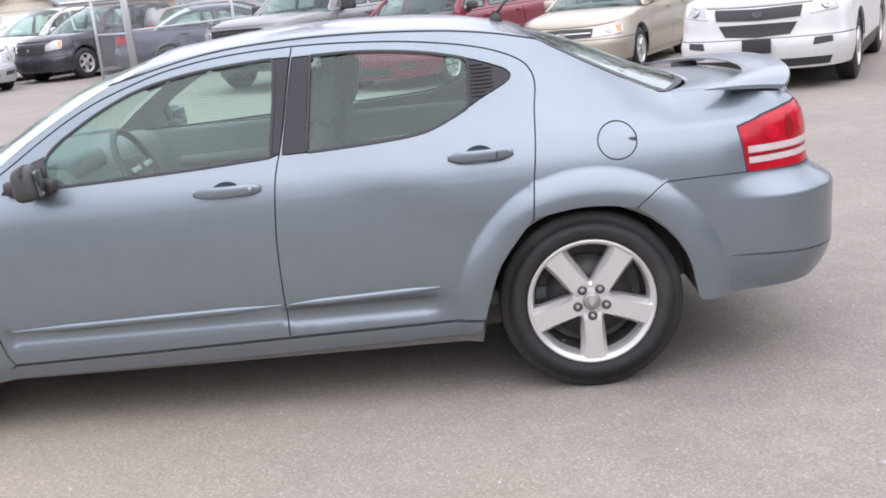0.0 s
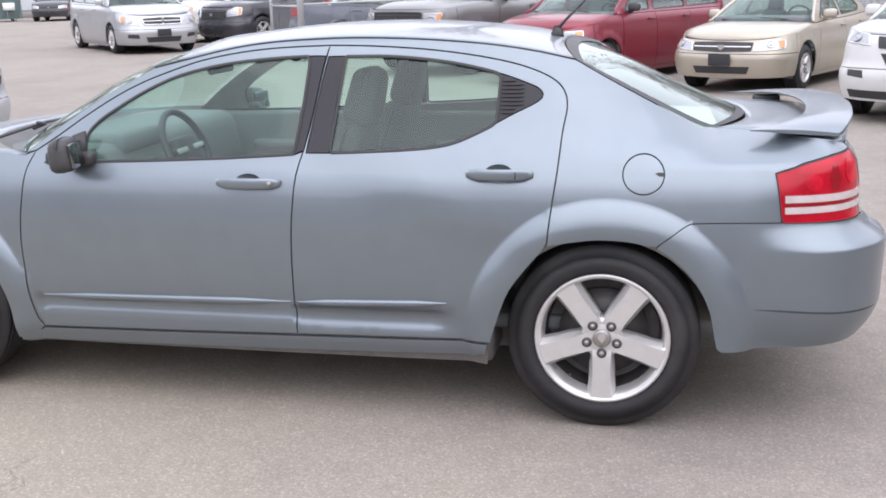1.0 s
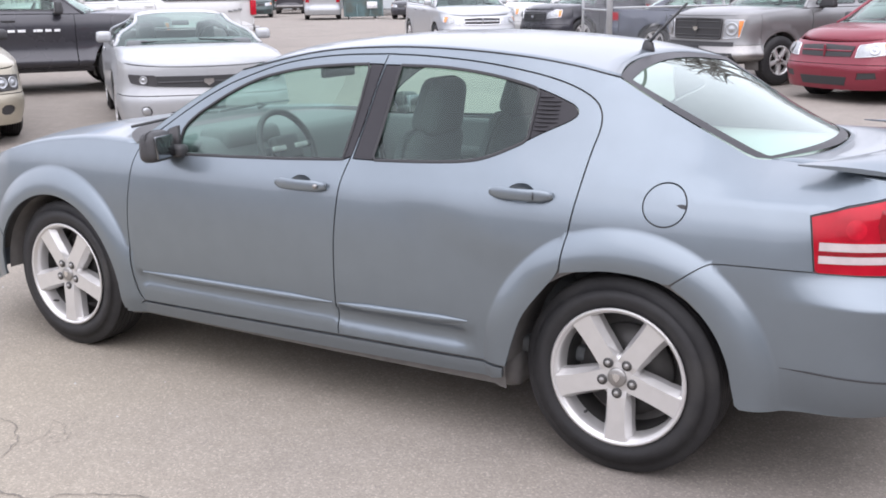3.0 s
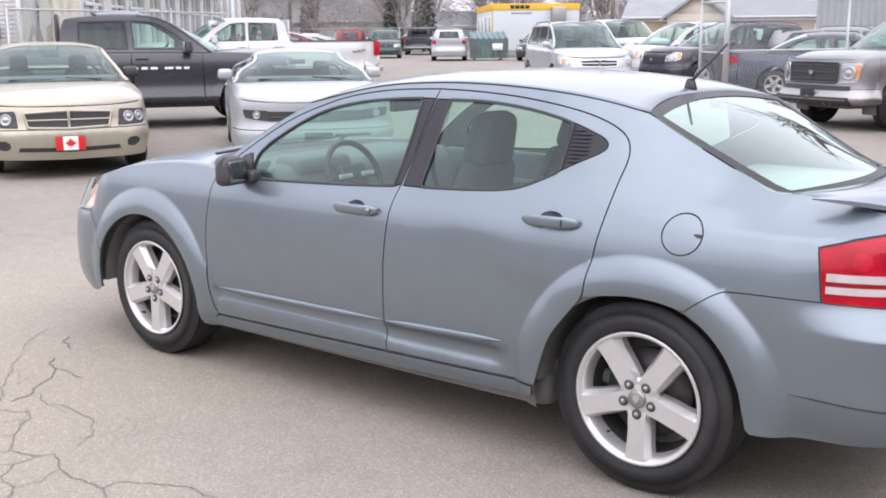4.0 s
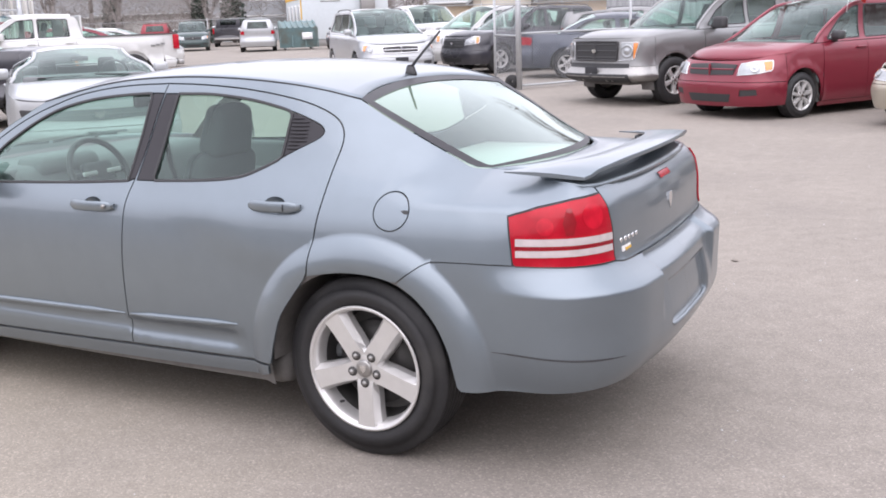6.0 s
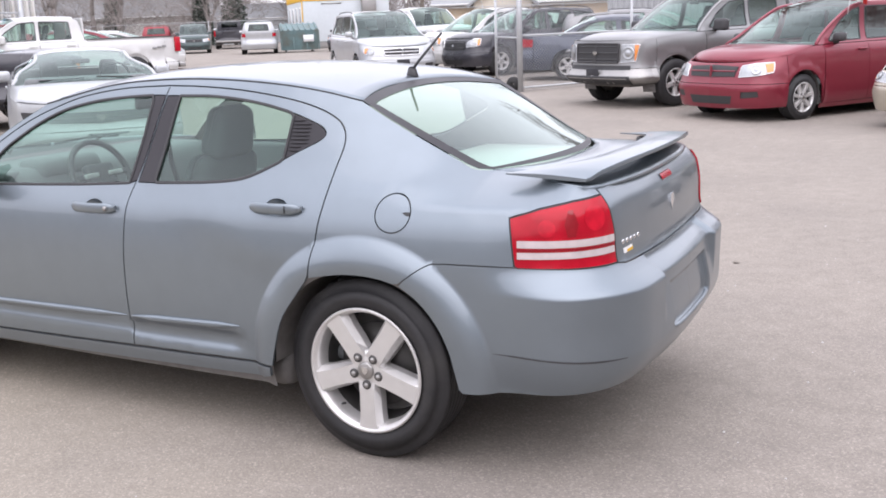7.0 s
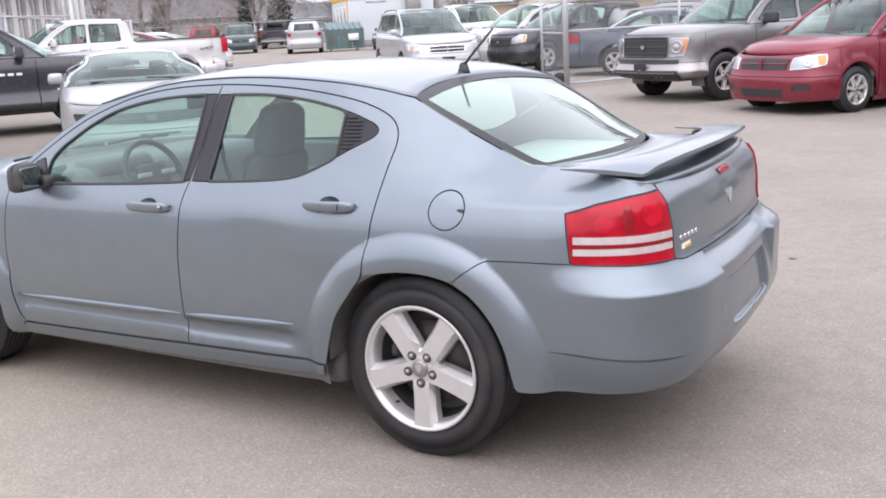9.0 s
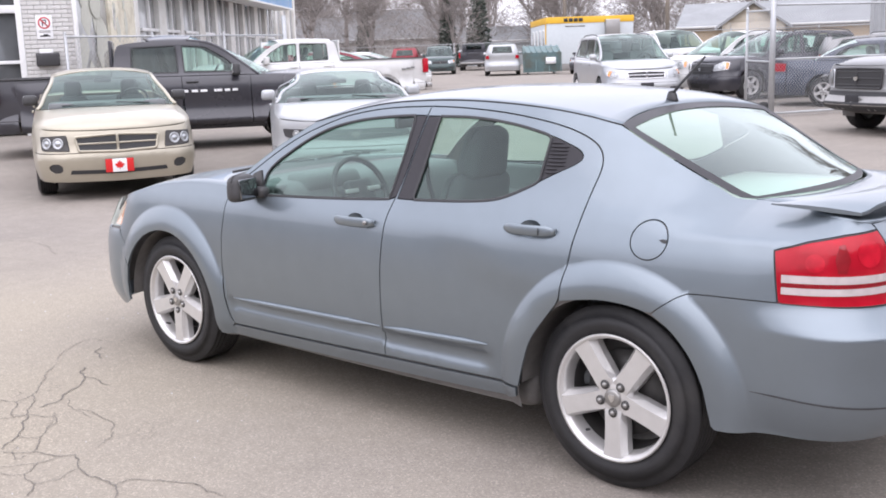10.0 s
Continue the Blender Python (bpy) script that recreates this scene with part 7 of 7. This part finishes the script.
# ---- trees and poles ----
def bare_tree(label, x, y, h, seed, spread=0.5, depth=6):
    r = random.Random(seed)
    ob = thing("bare_tree", label, "tree", pose(x, y, rise(x, y) - 0.1), "bare trees")
    limbs, twigs = [], []

    def grow(p, d, length, rad, level):
        q, pts = p, [p]
        for _ in range(3):
            d = (d + Vector((r.uniform(-1, 1), r.uniform(-1, 1), r.uniform(-0.3, 0.7))) * 0.16).normalized()
            q = q + d * length / 3
            pts.append(q)
        (limbs if level < 3 else twigs).append(tube(pts, rad, 6 if level < 2 else (4 if level < 4 else 3), rad * 0.62))
        if level < depth:
            for _ in range(3 if level else 4):
                nd = (d + Vector((r.uniform(-1, 1), r.uniform(-1, 1), r.uniform(-0.35, 0.75))) * (spread + 0.08 * level)).normalized()
                grow(pts[r.choice((2, 3, 3))] if level else pts[r.choice((2, 3))], nd, length * r.uniform(0.62, 0.84), max(0.02, rad * 0.58), level + 1)

    grow(Vector((0, 0, 0)), Vector((0, 0, 1)), h * 0.20, h * 0.020, 0)
    part("trunk", joined(*limbs), BARK, ob)
    part("crown", joined(*twigs), TWIG, ob, "leafless fine twigs")
    return ob


def spruce(label, x, y, h, seed):
    r = random.Random(seed)
    ob = thing("spruce", label, "tree", pose(x, y, rise(x, y)), "evergreens")
    part("trunk", tube([(0, 0, -0.2), (0, 0, h * 0.95)], h * 0.02, 6, 0.02), BARK, ob)
    v, f = [], []
    for k in range(1500):
        z = h * (0.06 + 0.92 * r.random() ** 1.25)
        reach = (h - z) * 0.12 * r.uniform(0.75, 1.08) + 0.12
        a = r.uniform(0, 2 * math.pi)
        for t in (0.55, 1.0):
            c = Vector((math.cos(a) * reach * t, math.sin(a) * reach * t, z - 0.14 * reach * t + r.uniform(-0.1, 0.1)))
            s = 0.16 + 0.10 * reach
            e1 = Vector((r.uniform(-1, 1), r.uniform(-1, 1), r.uniform(-0.6, 0.3))).normalized() * s
            e2 = Vector((r.uniform(-1, 1), r.uniform(-1, 1), r.uniform(-0.6, 0.6))).normalized() * s * 0.7
            n0 = len(v)
            v += [tuple(c - e1 * 0.5), tuple(c + e2), tuple(c + e1), tuple(c - e2)]
            f += [(n0, n0 + 1, n0 + 2), (n0, n0 + 2, n0 + 3)]
    part("crown", (v, f), NEEDLE, ob, "dense dark green needles", smooth=False)
    return ob


for k, (x, y, h) in enumerate(((-62, 52, 13), (-66, 60, 15), (-56, 62, 14), (-72, 70, 16), (-50, 72, 15), (-46, 80, 16), (-40, 84, 15), (-58, 78, 17), (-84, 64, 15), (-34, 88, 16), (-76, 52, 14), (-90, 78, 17), (-22, 90, 16), (-70, 84, 17), (-8, 86, 15), (-52, 58, 9), (-64, 46, 10), (-60, 57, 11), (-48, 66, 11), (-42, 72, 12), (-74, 60, 12), (-30, 76, 12), (-82, 72, 13))):
    bare_tree("leafless deciduous tree with fine grey-brown twigs" if h > 10 else "small leafless tree beside the lane", x, y, h, 40 + k, 0.5 + 0.04 * (k % 3))
r = random.Random(77)
v, f = [], []


def shrub(bx, by, tall, thick=1.0):
    """A tall leafless bush: many thin twigs fanning up and out."""
    for j in range(150):
        z = rise(bx, by) + tall * r.uniform(0.1, 0.85)
        reach = (0.35 + z / tall) * 1.1
        x, y = bx + r.gauss(0, 0.5) * reach, by + r.gauss(0, 0.5) * reach
        hgt = r.uniform(0.8, 2.6)
        lx, ly, w = (x - bx) * 0.5 + r.uniform(-1.5, 1.5), (y - by) * 0.5 + r.uniform(-1.5, 1.5), r.uniform(0.006, 0.019) * thick
        n0 = len(v)
        v.extend([(x - w, y, z), (x + w, y, z), (x, y, z + w * 1.5), (x + lx * hgt * 0.6, y + ly * hgt * 0.6, z + hgt * r.uniform(0.0, 0.75))])
        f.extend([(n0, n0 + 1, n0 + 3), (n0 + 1, n0 + 2, n0 + 3), (n0 + 2, n0, n0 + 3)])


for k in range(560):
    a = r.random()
    if k < 470:
        shrub(-104 + 102 * a + r.uniform(-6, 6), 64 + 28 * a + r.uniform(-6, 6), r.uniform(4.0, 16.0), 1.5)
    else:
        shrub(-84 + 32 * a + r.uniform(-3, 3), 44 + 16 * a + r.uniform(-3, 3), r.uniform(3.5, 12.5))
# unseen shrubs added to darken what the boot lid and rear window mirror
for k in range(260):
    a = r.random()
    shrub(2 + 44 * a + r.uniform(-2, 2), 40 - 18 * a + r.uniform(-3, 3), r.uniform(6.0, 13.0), 2.2)
solid("thicket", (v, f), TWIG, "leafless grey-brown thicket behind the houses, with an added unseen row", "thicket", "stuff", smooth=False)
bare_tree("tall leafless tree behind the corrugated wall", -5.2, 30.5, 18.0, 71, 0.55, 4)
spruce("dark narrow spruce behind the far row", -56.5, 66.5, 9.5, 3)
spruce("dark broad spruce by the white house", -53.0, 58.5, 6.5, 4)
spruce("dark spruce beyond the lane", -70.0, 66.0, 7.5, 9)
for x, y, h in ((-32.7, 56.8, 10.0), (-44.0, 61.5, 10.0), (-38.0, 27.0, 9.0)):
    pl = thing("utility_pole", "weathered wooden utility pole with a crossarm", "pole", pose(x, y, rise(x, y)), "utility poles")
    part("shaft", tube([(0, 0, -0.3), (0, 0, h)], 0.15, 10, 0.11), WOODPOLE, pl)
    part("crossarm", rbox((0, 0, h - 0.5), (2.2, 0.12, 0.14), 0.01), WOODPOLE, pl)
    for a in (-0.95, -0.4, 0.4, 0.95):
        part("insulator", lathe([(0, 0.16), (0.03, 0.15), (0.045, 0.05), (0.03, 0.0)], 8, "z", (a, 0, h - 0.43)), ALU, pl)
for k in range(3):
    a, b = Vector((-32.7, 56.8, 10.1)), Vector((-44.0, 61.5, 10.1))
    pts = [tuple(a.lerp(b, t) + Vector((0, 0.5 * (k - 1), -1.2 * t * (1 - t)))) for t in [j / 10 for j in range(11)]]
    solid("overhead_wire", tube(pts, 0.012, 4), SEAL, "thin black overhead wire between poles", "cable")

# a small flag clipped to the red van's window
vm = bpy.data.objects["minivan_red"].matrix_basis
flag = thing("car_flag", "small red and white maple leaf flag on a van's window", "flag", vm @ pose(2.05, -0.80, 1.50))
part("stick", tube([(0, 0, 0), (0.05, -0.03, 0.46)], 0.005, 6), PLATE_WHITE, flag)
for k, (a, b, mt) in enumerate(((0.0, 0.10, PLATE_RED), (0.10, 0.28, PLATE_WHITE), (0.28, 0.38, PLATE_RED))):
    part("cloth_band", thick_sheet([[(0.05 + q, -0.03 + 0.02 * math.sin(q * 22), 0.46 - 0.25 * q), (0.03 + q, -0.03 + 0.02 * math.sin(q * 22 + 0.5), 0.22 - 0.25 * q)] for q in np.linspace(a, b, 5)], 0.002), mt, flag)

# the bricks of the pier
bw, bh, joint = 0.262, 0.088, 0.012
for row in range(int(4.9 / bh)):
    z = -0.35 + bh * (row + 0.5)
    odd = row % 2
    cells = [(-1.09 + bw * k, bw) for k in range(4)] + [(-1.09 + bw * 4, 1.09 - bw * 4)] if not odd else [(-1.09, bw / 2)] + [(-1.09 + bw * (k + 0.5), bw) for k in range(3)] + [(-1.09 + bw * 3.5, 1.09 - bw * 3.5)]
    for a0, ww in cells:
        key = round(ww, 3)
        if key not in BRICKS:
            BRICKS[key] = mesh_of("brick", rbox((0, 0, 0), (ww - joint, 0.05, bh - joint), 0.005, seg=1), False)
            BRICKS[key].materials.append(BRICK)
        o = part("brick", BRICKS[key], None, wing_b)
        o.location = (a0 + ww / 2, 0.012 + 0.004 * rnd.random(), z)


# ---- cracks in the asphalt ----
CRACK = material("dark_crack_filling", (0.165, 0.148, 0.130), 0.95, vary=0.3, scale=60)


def crack(pts, wide, seed):
    """A jagged crack: a narrow dark ribbon a hair above the asphalt."""
    r = random.Random(seed)
    line = [Vector((*p, 0)) for p in pts]
    for _ in range(5):
        out = []
        for a, b in zip(line[:-1], line[1:]):
            d = b - a
            out += [a, a.lerp(b, 0.5) + Vector((-d.y, d.x, 0)) * r.uniform(-0.12, 0.12)]
        line = out + [line[-1]]
    v, f = [], []
    for i, p in enumerate(line):
        d = line[min(i + 1, len(line) - 1)] - line[max(i - 1, 0)]
        n = Vector((-d.y, d.x, 0)).normalized() * wide * 0.42 * r.uniform(0.35, 1.2) * min(1, 0.3 + 0.15 * min(i, len(line) - 1 - i))
        z = rise(p.x, p.y) + 0.004
        v += [(p.x + n.x, p.y + n.y, z), (p.x - n.x, p.y - n.y, z)]
        if i:
            f.append((2 * i - 2, 2 * i - 1, 2 * i + 1, 2 * i))
    return v, f


def add_crack(wide, *pts):
    solid("asphalt_crack", crack(pts, wide, round(100 * (pts[0][0] + 2 * pts[-1][1]))), CRACK, "jagged dark crack in the asphalt", "crack", "structure", smooth=False)


# the crazed patch before the front wheel
add_crack(0.006, (-2.95, -1.80), (-2.85, -1.77), (-2.90, -1.65), (-3.10, -1.48), (-3.30, -1.31))
add_crack(0.005, (-3.35, -1.28), (-3.54, -1.10), (-3.61, -1.00), (-3.62, -0.91), (-3.44, -0.88), (-3.41, -0.79))
add_crack(0.006, (-2.88, -1.67), (-2.77, -1.71), (-2.62, -1.83), (-2.65, -1.88), (-2.81, -1.78), (-2.85, -1.77))
add_crack(0.011, (-3.12, -1.25), (-2.95, -1.34), (-2.81, -1.47), (-2.75, -1.58), (-2.68, -1.64), (-2.67, -1.74))
add_crack(0.007, (-2.95, -1.34), (-2.86, -1.33), (-2.78, -1.35), (-2.70, -1.34))
add_crack(0.012, (-3.40, -0.98), (-3.36, -1.04), (-3.18, -1.11))
add_crack(0.005, (-2.68, -1.59), (-2.49, -1.65), (-2.45, -1.62), (-2.31, -1.63), (-2.17, -1.64), (-2.10, -1.70))
add_crack(0.005, (-2.10, -1.70), (-2.06, -1.71), (-2.00, -1.79), (-1.96, -1.86))
add_crack(0.006, (-2.67, -1.94), (-2.62, -1.83), (-2.49, -1.76), (-2.41, -1.79), (-2.25, -1.96), (-2.14, -2.04))
add_crack(0.009, (-2.62, -1.83), (-2.53, -1.90), (-2.45, -1.93), (-2.38, -1.99), (-2.28, -2.12))
add_crack(0.005, (-2.38, -1.99), (-2.32, -1.98), (-2.28, -1.94))
add_crack(0.007, (-2.25, -2.13), (-2.13, -2.04), (-1.99, -2.00), (-1.96, -1.95), (-1.89, -1.97), (-1.81, -2.02))
add_crack(0.008, (-1.81, -2.02), (-1.65, -2.02), (-1.53, -2.02), (-1.47, -2.05), (-1.40, -2.11))
add_crack(0.004, (-1.81, -2.02), (-1.76, -2.13), (-1.80, -2.21))
add_crack(0.006, (-1.53, -2.02), (-1.54, -1.96), (-1.48, -1.92), (-1.39, -1.87), (-1.30, -1.82), (-1.09, -1.82))
add_crack(0.006, (-1.99, -2.00), (-2.00, -2.10), (-1.93, -2.19), (-1.80, -2.21), (-1.71, -2.30))
add_crack(0.005, (-2.09, -2.21), (-2.05, -2.16), (-2.00, -2.10))
add_crack(0.004, (-2.22, -2.10), (-2.12, -2.14), (-2.11, -2.11), (-2.13, -2.08))
add_crack(0.004, (-2.03, -2.24), (-1.99, -2.24), (-1.93, -2.19))
# long cracks elsewhere on the lot
add_crack(0.0075, (1.05, -1.85), (1.4, -1.62), (1.85, -1.42), (2.5, -1.25))
add_crack(0.0075, (-5.5, 1.0), (-6.5, 0.4), (-7.6, 0.5), (-8.6, -0.2))
add_crack(0.0075, (3.0, 6.0), (2.2, 6.4), (1.2, 6.2))
# hair cracks that branch off the crazed patch
r = random.Random(31)
for k in range(16):
    x, y = r.uniform(-3.1, -1.9), r.uniform(-2.25, -1.55)
    a = r.uniform(0, math.pi)
    d = r.uniform(0.05, 0.13)
    add_crack(0.003, (x, y), (x + d * math.cos(a), y + d * math.sin(a)), (x + 1.8 * d * math.cos(a + 0.7), y + 1.8 * d * math.sin(a + 0.7)))
# crumbs of stone and a dry leaf on the asphalt
r = random.Random(12)
v, f = [], []
for k in range(700):
    x, y = r.uniform(-6, 4), r.uniform(-3.6, 9)
    if abs(y) < 1.0 and -3.8 < x < 1.1:
        continue
    s = r.uniform(0.002, 0.006)
    n0 = len(v)
    v += [(x - s, y - s * 0.8, rise(x, y)), (x + s, y - s, rise(x, y)), (x + s * 0.7, y + s, rise(x, y)), (x - s, y + s * 0.9, rise(x, y)), (x, y, rise(x, y) + s * 1.2)]
    f += [(n0, n0 + 1, n0 + 4), (n0 + 1, n0 + 2, n0 + 4), (n0 + 2, n0 + 3, n0 + 4), (n0 + 3, n0, n0 + 4)]
solid("grit", (v, f), MORTAR, "loose grit scattered on the asphalt", "grit", "stuff", smooth=False)
solid("dry_leaf", sheet([[(0.50 + 0.014 * i, 2.74 + 0.013 * j, 0.005 + 0.006 * abs(math.sin(i * 1.9 + j))) for j in range(4)] for i in range(4)]), WOODPOLE, "curled brown dry leaf on the asphalt", "leaf")
